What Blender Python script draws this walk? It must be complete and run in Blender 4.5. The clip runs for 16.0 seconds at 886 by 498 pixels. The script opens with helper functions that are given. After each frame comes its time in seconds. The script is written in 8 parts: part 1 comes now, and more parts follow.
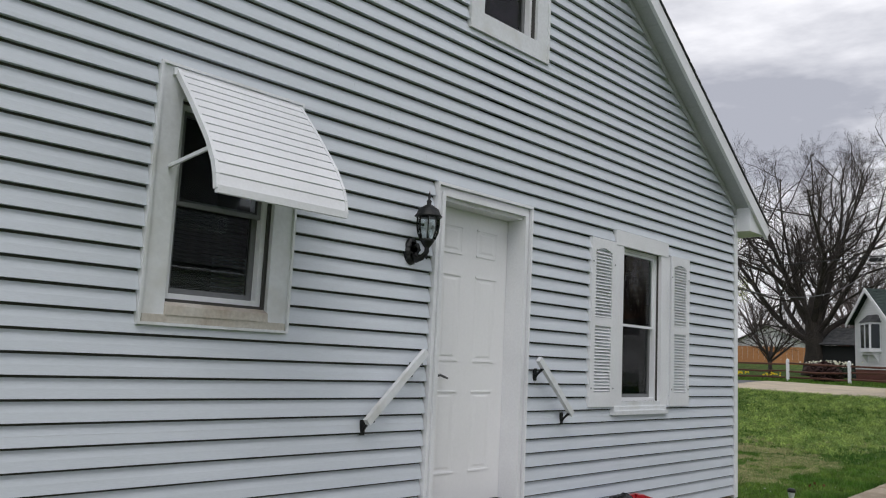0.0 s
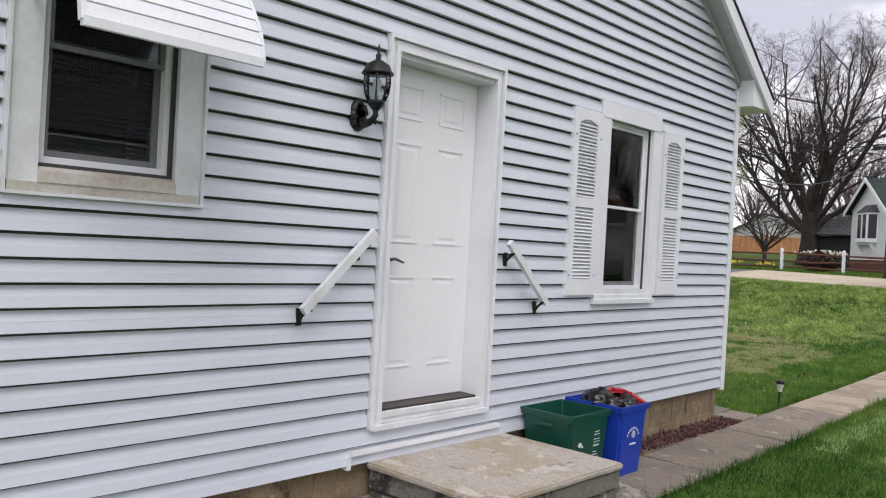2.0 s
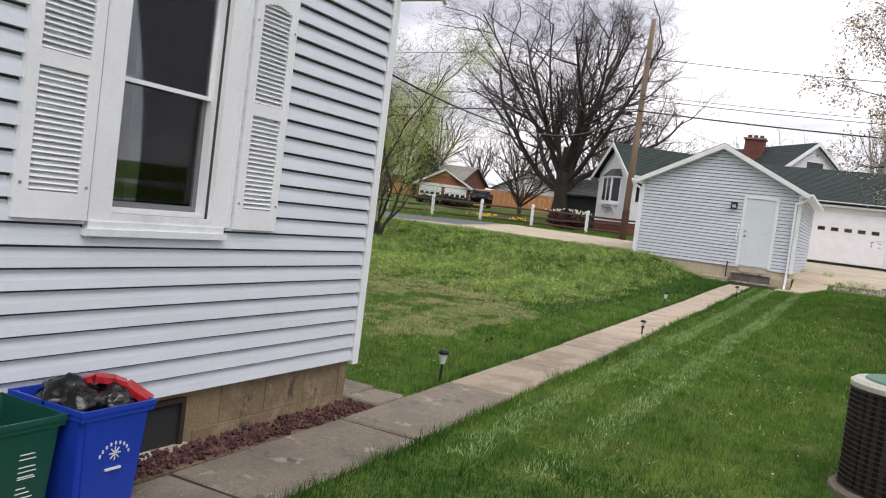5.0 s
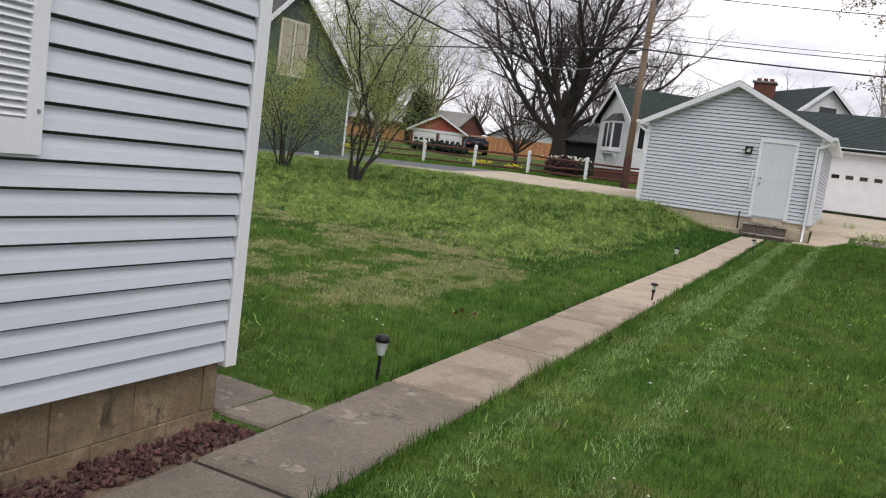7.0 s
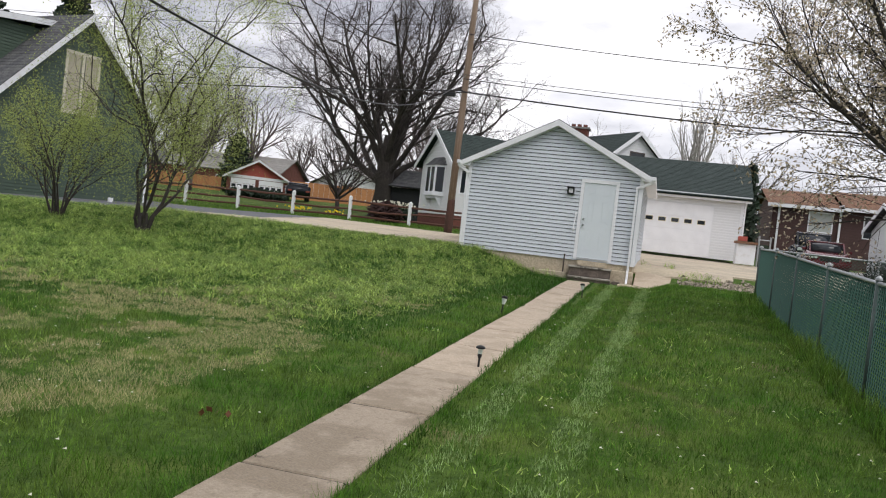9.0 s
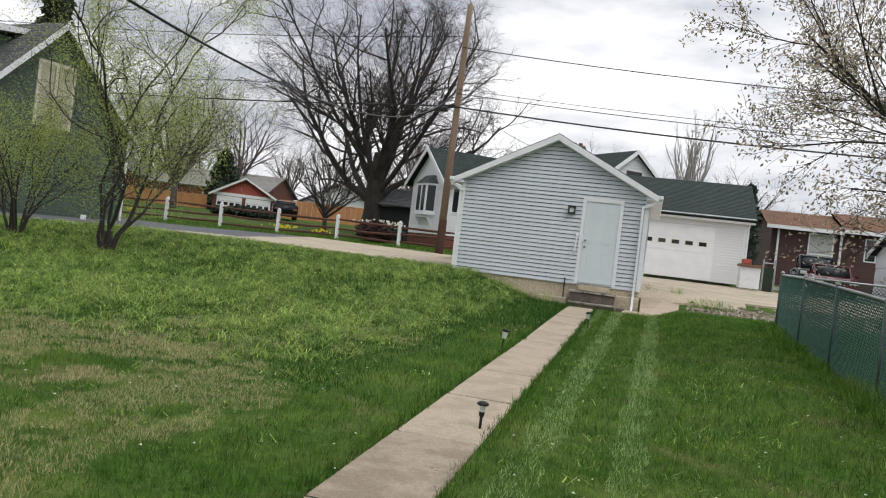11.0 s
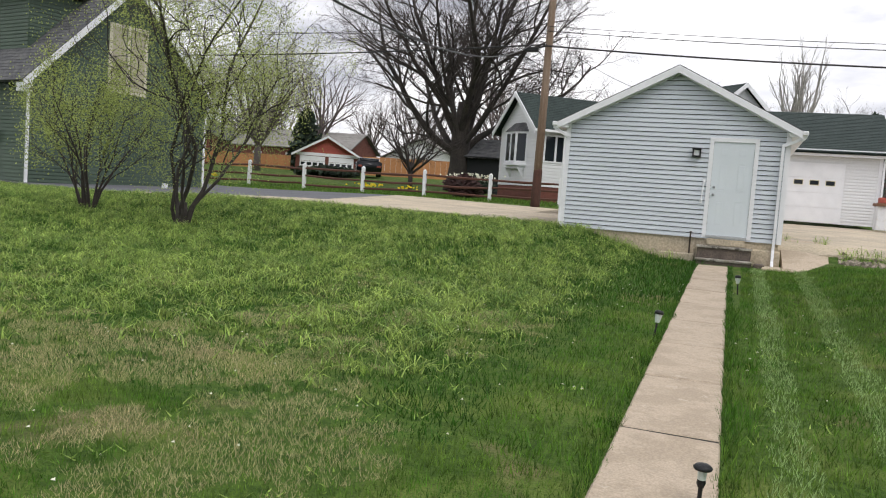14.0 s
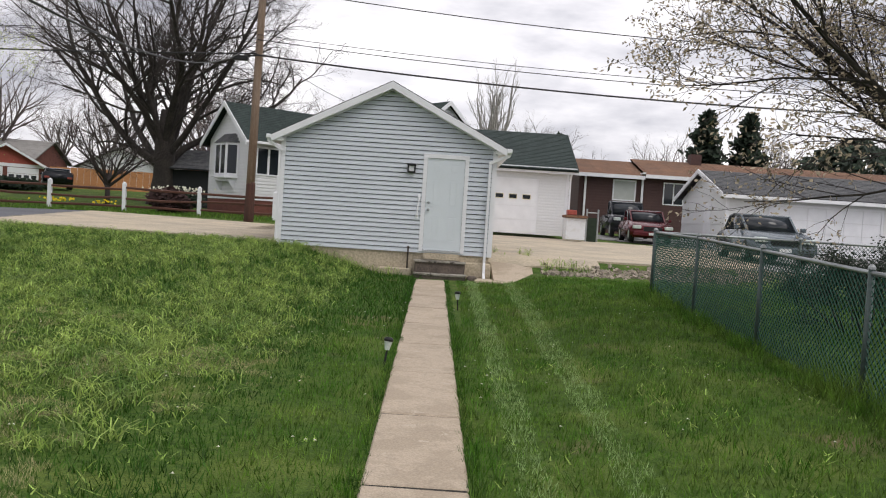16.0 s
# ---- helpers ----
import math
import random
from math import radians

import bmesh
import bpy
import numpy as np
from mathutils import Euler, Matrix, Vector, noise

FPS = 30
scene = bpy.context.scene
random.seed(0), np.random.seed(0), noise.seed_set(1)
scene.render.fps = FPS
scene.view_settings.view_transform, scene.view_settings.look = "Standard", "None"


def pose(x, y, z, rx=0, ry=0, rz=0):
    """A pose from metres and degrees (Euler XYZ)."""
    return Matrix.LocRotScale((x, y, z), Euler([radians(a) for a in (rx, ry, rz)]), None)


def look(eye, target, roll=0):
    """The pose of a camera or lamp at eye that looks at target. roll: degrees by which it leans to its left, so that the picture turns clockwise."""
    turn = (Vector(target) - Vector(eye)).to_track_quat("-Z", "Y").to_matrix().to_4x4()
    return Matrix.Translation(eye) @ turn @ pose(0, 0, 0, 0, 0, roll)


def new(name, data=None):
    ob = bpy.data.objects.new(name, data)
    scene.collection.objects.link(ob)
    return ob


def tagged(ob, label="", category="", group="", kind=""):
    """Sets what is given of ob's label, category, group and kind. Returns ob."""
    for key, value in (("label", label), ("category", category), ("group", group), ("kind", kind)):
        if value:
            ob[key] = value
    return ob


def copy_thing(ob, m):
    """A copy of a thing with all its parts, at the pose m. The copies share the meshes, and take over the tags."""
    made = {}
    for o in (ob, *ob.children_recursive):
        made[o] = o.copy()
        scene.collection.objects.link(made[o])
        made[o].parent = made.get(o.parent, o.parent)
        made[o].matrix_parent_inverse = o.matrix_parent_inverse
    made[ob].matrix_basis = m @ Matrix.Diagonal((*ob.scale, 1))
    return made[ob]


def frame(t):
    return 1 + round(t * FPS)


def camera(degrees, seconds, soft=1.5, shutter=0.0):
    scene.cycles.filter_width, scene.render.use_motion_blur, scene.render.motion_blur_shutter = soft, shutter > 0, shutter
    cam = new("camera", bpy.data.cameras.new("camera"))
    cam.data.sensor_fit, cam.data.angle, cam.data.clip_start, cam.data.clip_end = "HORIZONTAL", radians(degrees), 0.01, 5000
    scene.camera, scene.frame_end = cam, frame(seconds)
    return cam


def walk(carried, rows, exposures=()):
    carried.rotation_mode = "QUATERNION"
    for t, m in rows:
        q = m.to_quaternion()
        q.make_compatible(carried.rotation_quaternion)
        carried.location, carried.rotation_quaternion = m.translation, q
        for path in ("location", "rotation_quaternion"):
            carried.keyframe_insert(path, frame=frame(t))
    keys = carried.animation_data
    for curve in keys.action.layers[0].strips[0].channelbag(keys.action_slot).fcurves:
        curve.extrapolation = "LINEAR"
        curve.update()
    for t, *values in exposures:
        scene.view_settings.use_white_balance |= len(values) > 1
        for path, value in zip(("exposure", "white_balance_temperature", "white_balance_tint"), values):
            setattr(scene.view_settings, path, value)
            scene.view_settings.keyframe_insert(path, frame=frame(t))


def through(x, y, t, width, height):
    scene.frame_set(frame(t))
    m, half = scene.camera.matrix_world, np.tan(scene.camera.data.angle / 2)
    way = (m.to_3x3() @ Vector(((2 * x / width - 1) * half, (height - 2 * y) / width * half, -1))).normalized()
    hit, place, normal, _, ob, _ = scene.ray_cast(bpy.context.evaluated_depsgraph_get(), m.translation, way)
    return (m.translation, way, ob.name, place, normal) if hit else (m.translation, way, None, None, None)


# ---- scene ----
cam = camera(57.6, 16.0, soft=1.1)
PATH = [
    (0, (-0.06, 0.064, 1.476), (-1.424, 1.503, 1.74), 2.8),
    (0.1, (-0.073, 0.039, 1.476), (-1.41, 1.513, 1.674), 2.5),
    (0.5, (-0.063, 0.083, 1.475), (-1.368, 1.599, 1.448), 3.8),
    (1, (-0.114, 0.181, 1.457), (-1.415, 1.695, 1.322), 5.3),
    (1.5, (-0.296, 0.462, 1.478), (-1.631, 1.95, 1.425), 5.6),
    (2, (-0.346, 0.741, 1.454), (-1.708, 2.206, 1.442), 3.2),
    (2.5, (-0.327, 1.164, 1.457), (-1.661, 2.65, 1.337), 2.7),
    (3, (-0.387, 1.591, 1.435), (-1.543, 3.211, 1.237), 6.1),
    (3.5, (-0.386, 2.058, 1.44), (-1.371, 3.79, 1.266), 5.9),
    (4, (-0.361, 2.556, 1.433), (-1.305, 4.314, 1.304), 6.0),
    (4.2, (-0.351, 2.727, 1.421), (-1.258, 4.507, 1.33), 7.2),
    (6.3, (-0.998, 4.813, 1.316), (-1.974, 6.553, 1.172), 6.6),
    (6.5, (-1.043, 5.009, 1.299), (-2.104, 6.698, 1.143), 5.1),
    (7, (-1.148, 5.522, 1.294), (-2.035, 7.300, 1.072), 7.4),
    (7.5, (-1.244, 6.047, 1.315), (-1.827, 7.948, 1.102), 9.1),
    (8, (-1.280, 6.559, 1.276), (-1.856, 8.464, 1.084), 6.8),
    (8.5, (-1.426, 6.967, 1.256), (-1.992, 8.883, 1.169), 7.5),
    (9, (-1.558, 7.525, 1.249), (-2.074, 9.456, 1.194), 6.5),
    (11.3, (-2.097, 9.199, 1.299), (-2.59, 11.137, 1.297), 7.0),
    (11.5, (-2.184, 9.346, 1.313), (-2.666, 11.288, 1.304), 8.0),
    (12, (-2.321, 9.718, 1.339), (-2.868, 11.642, 1.292), 7.0),
    (12.5, (-2.383, 10.071, 1.379), (-3.023, 11.966, 1.327), 5.8),
    (13, (-2.554, 10.344, 1.379), (-3.158, 12.25, 1.327), 6.9),
    (13.5, (-2.795, 10.558, 1.411), (-3.44, 12.449, 1.336), 6.4),
    (14, (-2.989, 10.901, 1.386), (-3.673, 12.775, 1.241), 4.2),
    (14.5, (-3.146, 11.182, 1.413), (-3.669, 13.103, 1.221), 3.9),
    (15, (-3.302, 11.347, 1.497), (-3.639, 13.313, 1.338), 3.6),
    (15.5, (-3.289, 11.458, 1.502), (-3.497, 13.446, 1.428), 3.2),
    (16, (-3.203, 11.545, 1.481), (-3.204, 13.544, 1.413), 3.7),
]
EXPOSURES = [(0.0, 0.1, 6500, 10), (0.5, 0.25, 6500, 10), (1.0, 0.5, 6500, 11), (1.5, 0.6, 6500, 13), (2.5, 0.69, 6650, 15), (3.0, 0.76, 6700, 15), (3.5, 0.6, 6700, 14), (4.0, 0.67, 6700, 14), (6.5, 0.46, 6600, 13), (7.0, 0.42, 6600, 13),
             (8.0, 0.77, 6600, 13), (8.5, 0.84, 6600, 14), (9.0, 0.42, 6600, 11), (11.5, 0.33, 6600, 8), (12.0, 0.3, 6600, 8), (12.5, 0.43, 6600, 8), (14.0, 0.54, 6650, 10), (15.0, 0.52, 6700, 12), (16.0, 0.34, 6700, 12)]
walk(cam, [(t, look(eye, target, roll)) for t, eye, target, roll in PATH], EXPOSURES)

# ---- world and light ----
world = bpy.data.worlds.new("world")
scene.world = world
world.use_nodes = True
wn, wl = world.node_tree.nodes, world.node_tree.links
wn.clear()
w_out = wn.new("ShaderNodeOutputWorld")
w_bg = wn.new("ShaderNodeBackground")
w_sky = wn.new("ShaderNodeTexSky")
w_sky.sky_type = "NISHITA"
w_sky.sun_disc = False
w_sky.sun_elevation, w_sky.sun_rotation = radians(50), radians(60)
w_co = wn.new("ShaderNodeTexCoord")
w_map = wn.new("ShaderNodeMapping")
w_map.inputs["Scale"].default_value = (1.0, 1.0, 3.2)
w_noise = wn.new("ShaderNodeTexNoise")
w_noise.inputs["Scale"].default_value = 2.1
w_noise.inputs["Detail"].default_value = 7
w_noise.inputs["Roughness"].default_value = 0.55
w_ramp = wn.new("ShaderNodeValToRGB")
w_ramp.color_ramp.elements[0].position, w_ramp.color_ramp.elements[0].color = 0.42, (0.44, 0.45, 0.51, 1)
w_ramp.color_ramp.elements[1].position, w_ramp.color_ramp.elements[1].color = 0.66, (1.26, 1.25, 1.28, 1)
w_scale = wn.new("ShaderNodeMix")
w_scale.data_type, w_scale.blend_type = "RGBA", "MULTIPLY"
w_scale.inputs["Factor"].default_value = 1.0
w_scale.inputs["B"].default_value = (0.1, 0.1, 0.1, 1)
w_mix = wn.new("ShaderNodeMix")
w_mix.data_type = "RGBA"
w_mix.inputs["Factor"].default_value = 0.93
wl.new(w_co.outputs["Generated"], w_map.inputs["Vector"])
wl.new(w_map.outputs["Vector"], w_noise.inputs["Vector"])
wl.new(w_noise.outputs["Fac"], w_ramp.inputs["Fac"])
wl.new(w_sky.outputs["Color"], w_scale.inputs["A"])
wl.new(w_scale.outputs["Result"], w_mix.inputs["A"])
wl.new(w_ramp.outputs["Color"], w_mix.inputs["B"])
wl.new(w_mix.outputs["Result"], w_bg.inputs["Color"])
w_bg.inputs["Strength"].default_value = 1.0
wl.new(w_bg.outputs["Background"], w_out.inputs["Surface"])
sun = new("sun", bpy.data.lights.new("sun", "SUN"))
sun.data.energy, sun.data.angle, sun.data.color = 0.9, radians(35), (1.0, 0.98, 0.94)
sun.matrix_world = look((6, 2, 12), (0, 8, 0))


# ---- materials ----
def material(name, color, rough=0.6, metal=0.0, vary=0.12, scale=6.0, grain=60.0, bump=0.15, second=None, patch=0.5, piece=0.0, spec=0.5, streak=None, island=0.0, sharp=1.0):
    """A surface with broad patches of a second colour, fine grain, relief, and a little change from piece to piece."""
    m = bpy.data.materials.new(name)
    m.use_nodes = True
    n, l = m.node_tree.nodes, m.node_tree.links
    b = n["Principled BSDF"]
    co = n.new("ShaderNodeTexCoord")
    src = co.outputs["Object"]
    if streak:
        mp = n.new("ShaderNodeMapping")
        mp.inputs["Scale"].default_value = streak
        l.new(src, mp.inputs["Vector"])
        src = mp.outputs["Vector"]
    big = n.new("ShaderNodeTexNoise")
    big.inputs["Scale"].default_value = scale
    big.inputs["Detail"].default_value = 5
    fine = n.new("ShaderNodeTexNoise")
    fine.inputs["Scale"].default_value = grain
    fine.inputs["Detail"].default_value = 3
    l.new(src, big.inputs["Vector"])
    l.new(src, fine.inputs["Vector"])
    ramp = n.new("ShaderNodeMapRange")
    ramp.inputs["From Min"].default_value, ramp.inputs["From Max"].default_value = patch + 0.03 - 0.15 * sharp, patch + 0.03 + 0.15 * sharp
    l.new(big.outputs["Fac"], ramp.inputs["Value"])
    mix = n.new("ShaderNodeMix")
    mix.data_type = "RGBA"
    second = second or tuple(c * (1 - vary) for c in color)
    mix.inputs["A"].default_value, mix.inputs["B"].default_value = (*color, 1), (*second, 1)
    l.new(ramp.outputs["Result"], mix.inputs["Factor"])
    gr = n.new("ShaderNodeMapRange")
    gr.inputs["From Min"].default_value, gr.inputs["From Max"].default_value = 0.3, 0.7
    gr.inputs["To Min"].default_value, gr.inputs["To Max"].default_value = 1 - vary, 1 + vary
    l.new(fine.outputs["Fac"], gr.inputs["Value"])
    value = gr.outputs["Result"]
    for amount, kind in ((piece, "o"), (island, "g")):
        if amount:
            info = n.new("ShaderNodeObjectInfo" if kind == "o" else "ShaderNodeNewGeometry")
            pr = n.new("ShaderNodeMapRange")
            pr.inputs["To Min"].default_value, pr.inputs["To Max"].default_value = 1 - amount, 1 + amount
            l.new(info.outputs["Random" if kind == "o" else "Random Per Island"], pr.inputs["Value"])
            mu = n.new("ShaderNodeMath")
            mu.operation = "MULTIPLY"
            l.new(value, mu.inputs[0])
            l.new(pr.outputs["Result"], mu.inputs[1])
            value = mu.outputs["Value"]
    hsv = n.new("ShaderNodeHueSaturation")
    l.new(value, hsv.inputs["Value"])
    l.new(mix.outputs["Result"], hsv.inputs["Color"])
    l.new(hsv.outputs["Color"], b.inputs["Base Color"])
    if bump:
        bp = n.new("ShaderNodeBump")
        bp.inputs["Strength"].default_value = bump
        bp.inputs["Distance"].default_value = 0.015
        l.new(fine.outputs["Fac"], bp.inputs["Height"])
        l.new(bp.outputs["Normal"], b.inputs["Normal"])
    b.inputs["Roughness"].default_value = rough
    b.inputs["Metallic"].default_value = metal
    b.inputs["Specular IOR Level"].default_value = spec
    return m


SIDING = material("pale_blue_grey_vinyl", (0.615, 0.655, 0.71), 0.42, vary=0.03, scale=1.2, grain=35, bump=0.06, second=(0.58, 0.62, 0.67), piece=0.02, streak=(1, 1, 6))
SHED_SIDING = material("grey_blue_vinyl", (0.58, 0.62, 0.67), 0.5, vary=0.03, scale=0.9, grain=30, bump=0.05, second=(0.53, 0.57, 0.62), piece=0.02)
WHITE = material("white_paint", (0.83, 0.84, 0.87), 0.4, vary=0.03, scale=2.5, grain=60, bump=0.04, second=(0.77, 0.78, 0.81))
# White vinyl greyed down: the shade under the rake is in this colour.
SHADED_SOFFIT = material("shaded_white_soffit", (0.46, 0.475, 0.49), 0.6, vary=0.06, scale=3, grain=50, bump=0.05)
SASH_GREY = material("grey_screen_frame", (0.16, 0.165, 0.17), 0.5, vary=0.1, scale=6, grain=50, bump=0.05)
OLD_WHITE = material("weathered_white_aluminium", (0.74, 0.76, 0.79), 0.5, vary=0.05, scale=5, grain=40, bump=0.08, second=(0.6, 0.6, 0.58), patch=0.62)
DOOR_WHITE = material("white_door_paint", (0.87, 0.87, 0.89), 0.3, vary=0.015, scale=1.5, grain=50, bump=0.03, second=(0.85, 0.85, 0.87))
WHITE_SIDING = material("white_vinyl_far", (0.74, 0.75, 0.76), 0.5, vary=0.04, scale=0.6, grain=20, bump=0.05)
GREEN_SIDING = material("dark_green_vinyl", (0.078, 0.112, 0.085), 0.6, vary=0.06, scale=0.7, grain=12, bump=0.05, second=(0.062, 0.092, 0.07), spec=0.25)
# Near-black backing: the shade in the slots between courses is put into its colour.
SLOT_SHADE = material("dark_slot_shade", (0.06, 0.058, 0.055), 0.9, vary=0.1, bump=0)
BROWN_SIDING = material("dark_brown_boards", (0.075, 0.035, 0.03), 0.7, vary=0.15, scale=0.8, grain=12, bump=0.1)
RED_PAINT = material("red_boards", (0.40, 0.085, 0.06), 0.7, vary=0.12, scale=1.0, grain=12, bump=0.1)
MORTAR = material("mortar", (0.28, 0.21, 0.12), 0.9, vary=0.2, grain=80, bump=0.4)
JOINT = material("dark_joint_strip", (0.03, 0.026, 0.02), 0.95, vary=0.3, grain=60, bump=0.4)
PALE_CONCRETE = material("driveway_concrete", (0.53, 0.45, 0.33), 0.9, vary=0.22, scale=0.9, grain=25, bump=0.5, second=(0.38, 0.33, 0.26))
ASPHALT = material("asphalt", (0.13, 0.135, 0.15), 0.85, vary=0.2, scale=0.5, grain=40, bump=0.4, second=(0.10, 0.105, 0.115))
GRAVEL = material("grey_gravel", (0.30, 0.30, 0.30), 0.95, vary=0.35, scale=1.5, grain=22, bump=1.0, second=(0.21, 0.2, 0.19))
LAVA = material("red_lava_rock", (0.065, 0.026, 0.024), 0.9, vary=0.4, scale=9, grain=40, bump=0.8, second=(0.12, 0.055, 0.05), island=0.5)
SHINGLE_GREEN = material("dark_green_shingles", (0.02, 0.034, 0.031), 0.9, vary=0.35, scale=2.5, grain=14, bump=0.5, second=(0.032, 0.048, 0.044))
SHINGLE_GREY = material("grey_shingles", (0.065, 0.068, 0.074), 0.9, vary=0.35, scale=3, grain=14, bump=0.5, second=(0.12, 0.12, 0.12))
SHINGLE_BROWN = material("brown_shingles", (0.21, 0.11, 0.065), 0.9, vary=0.25, scale=1.5, grain=12, bump=0.5, second=(0.15, 0.085, 0.055))
SHINGLE_PALE = material("pale_shingles", (0.26, 0.25, 0.235), 0.9, vary=0.2, scale=1.5, grain=12, bump=0.4)
BLACK_METAL = material("black_iron", (0.012, 0.013, 0.014), 0.45, metal=0.3, vary=0.2, grain=80, bump=0.2)
GREY_METAL = material("galvanised_steel", (0.38, 0.40, 0.41), 0.45, metal=0.7, vary=0.1, grain=60, bump=0.1)
ALU = material("brushed_aluminium", (0.62, 0.63, 0.65), 0.35, metal=0.8, vary=0.06, grain=90, bump=0.1)
BROWN_METAL = material("brown_metal", (0.045, 0.032, 0.025), 0.5, metal=0.2, vary=0.15, grain=60, bump=0.15)
BRICK = material("red_brick", (0.17, 0.06, 0.045), 0.85, vary=0.25, scale=2, grain=20, bump=0.6, piece=0.15)
POLE_WOOD = material("pole_wood", (0.24, 0.18, 0.135), 0.85, vary=0.25, scale=1.2, grain=10, bump=0.5, streak=(9, 9, 0.6), second=(0.19, 0.13, 0.09))
POLE_DARK = material("creosoted_pole_wood", (0.075, 0.032, 0.022), 0.85, vary=0.3, scale=1.2, grain=10, bump=0.5, streak=(9, 9, 0.6))
ORANGE_WOOD = material("orange_cedar", (0.50, 0.23, 0.095), 0.75, vary=0.12, scale=0.8, grain=8, bump=0.3, piece=0.08)
RAIL_WOOD = material("red_brown_rail", (0.11, 0.045, 0.03), 0.8, vary=0.2, scale=1, grain=10, bump=0.4, streak=(1, 6, 6))
BARK = material("dark_bark", (0.034, 0.029, 0.026), 0.9, vary=0.35, scale=1.5, grain=14, bump=0.8, second=(0.06, 0.05, 0.042))
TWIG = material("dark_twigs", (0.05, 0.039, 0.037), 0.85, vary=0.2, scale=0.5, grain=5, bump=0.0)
# Lighter twigs for far trees: the haze of distance is in the colour.
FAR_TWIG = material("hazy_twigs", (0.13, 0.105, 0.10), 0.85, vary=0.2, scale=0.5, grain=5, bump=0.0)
DIRT = material("bare_earth", (0.17, 0.12, 0.08), 0.95, vary=0.3, scale=5, grain=50, bump=0.8)
SILL_DIRTY = material("stained_sill", (0.56, 0.53, 0.48), 0.6, vary=0.1, scale=7, grain=50, bump=0.15, second=(0.42, 0.36, 0.29), patch=0.56)
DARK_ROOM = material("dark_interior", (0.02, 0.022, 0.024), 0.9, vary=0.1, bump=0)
BLIND = material("dark_blind", (0.05, 0.052, 0.055), 0.6, vary=0.1, bump=0)
# Painted stand-in for the tan reflection in the green house's window.
TAN_REFLECTION = material("tan_pane_reflection", (0.42, 0.39, 0.29), 0.7, vary=0.12, scale=1.0, bump=0)
CURTAIN = material("pale_curtain", (0.5, 0.52, 0.5), 0.9, vary=0.1, scale=2, bump=0.1)
BLUE_PLASTIC = material("blue_plastic", (0.012, 0.05, 0.42), 0.35, vary=0.06, scale=3, grain=40, bump=0.06)
GREEN_PLASTIC = material("dark_green_plastic", (0.008, 0.075, 0.052), 0.35, vary=0.06, scale=3, grain=40, bump=0.06)
BAG_BLACK = material("black_bag_film", (0.005, 0.005, 0.006), 0.16, spec=0.5, vary=0.2, scale=20, grain=40, bump=0.25)
BAG_RED = material("red_bag_film", (0.45, 0.01, 0.02), 0.3, vary=0.2, scale=20, grain=60, bump=0.4)
PRINT = material("white_print", (0.7, 0.72, 0.72), 0.6, vary=0.05, bump=0)
RUBBER = material("tyre_rubber", (0.02, 0.02, 0.02), 0.85, vary=0.2, bump=0.2)
CAR_GREY = material("blue_grey_paint", (0.13, 0.16, 0.18), 0.2, metal=0.4, vary=0.03, bump=0)
CAR_RED = material("dark_red_paint", (0.11, 0.012, 0.017), 0.22, metal=0.3, vary=0.03, bump=0)
CAR_BLACK = material("black_paint", (0.02, 0.022, 0.027), 0.22, metal=0.3, vary=0.03, bump=0)
CAR_SILVER = material("silver_paint", (0.38, 0.42, 0.46), 0.25, metal=0.6, vary=0.03, bump=0)
HEDGE_DARK = material("dark_evergreen", (0.018, 0.035, 0.018), 0.8, vary=0.3, scale=2, grain=10, bump=0.2, island=0.4)
PALE_LEAF = material("pale_spring_haze", (0.46, 0.48, 0.25), 0.7, vary=0.15, bump=0, island=0.3)
def leafy_material(name, color, through=0.35, **rest):
    """A blade that lets part of the light through."""
    m = material(name, color, **rest)
    n, l = m.node_tree.nodes, m.node_tree.links
    b, out = n["Principled BSDF"], n["Material Output"]
    tr, mx = n.new("ShaderNodeBsdfTranslucent"), n.new("ShaderNodeMixShader")
    mx.inputs["Fac"].default_value = through
    l.new(b.inputs["Base Color"].links[0].from_socket, tr.inputs["Color"])
    l.new(b.outputs["BSDF"], mx.inputs[1])
    l.new(tr.outputs["BSDF"], mx.inputs[2])
    l.new(mx.outputs["Shader"], out.inputs["Surface"])
    return m


WILLOW_LEAF = leafy_material("young_willow_leaf", (0.36, 0.43, 0.12), rough=0.6, vary=0.15, bump=0, island=0.3)
BUD_LEAF = material("tan_bud_leaf", (0.42, 0.35, 0.24), 0.7, vary=0.15, bump=0, island=0.35)
GRASS_BLADE = leafy_material("lawn_blade", (0.068, 0.172, 0.018), rough=0.5, vary=0.55, scale=1.3, grain=8, bump=0, second=(0.16, 0.25, 0.045), patch=0.51, island=0.45, spec=0.25)
# Darker copy of the lawn blade: shade is put into its colour.
SHADE_BLADE = leafy_material("shaded_lawn_blade", (0.036, 0.108, 0.012), rough=0.5, vary=0.5, scale=1.6, grain=8, bump=0, second=(0.062, 0.148, 0.02), patch=0.56, island=0.4, spec=0.25)
WEED_BLADE = leafy_material("pale_weed_blade", (0.38, 0.50, 0.13), rough=0.5, vary=0.5, scale=2.6, grain=9, bump=0, second=(0.12, 0.22, 0.045), patch=0.50, island=0.45, spec=0.3)
STRAW = leafy_material("dry_straw_blade", (0.56, 0.48, 0.28), rough=0.8, vary=0.15, scale=1.5, grain=6, bump=0, second=(0.40, 0.40, 0.19), patch=0.52, island=0.35)
DAFFODIL = material("yellow_petals", (0.85, 0.68, 0.02), 0.6, vary=0.1, bump=0, island=0.2)
WHITE_PETAL = material("white_petals", (0.75, 0.75, 0.62), 0.6, vary=0.1, bump=0)


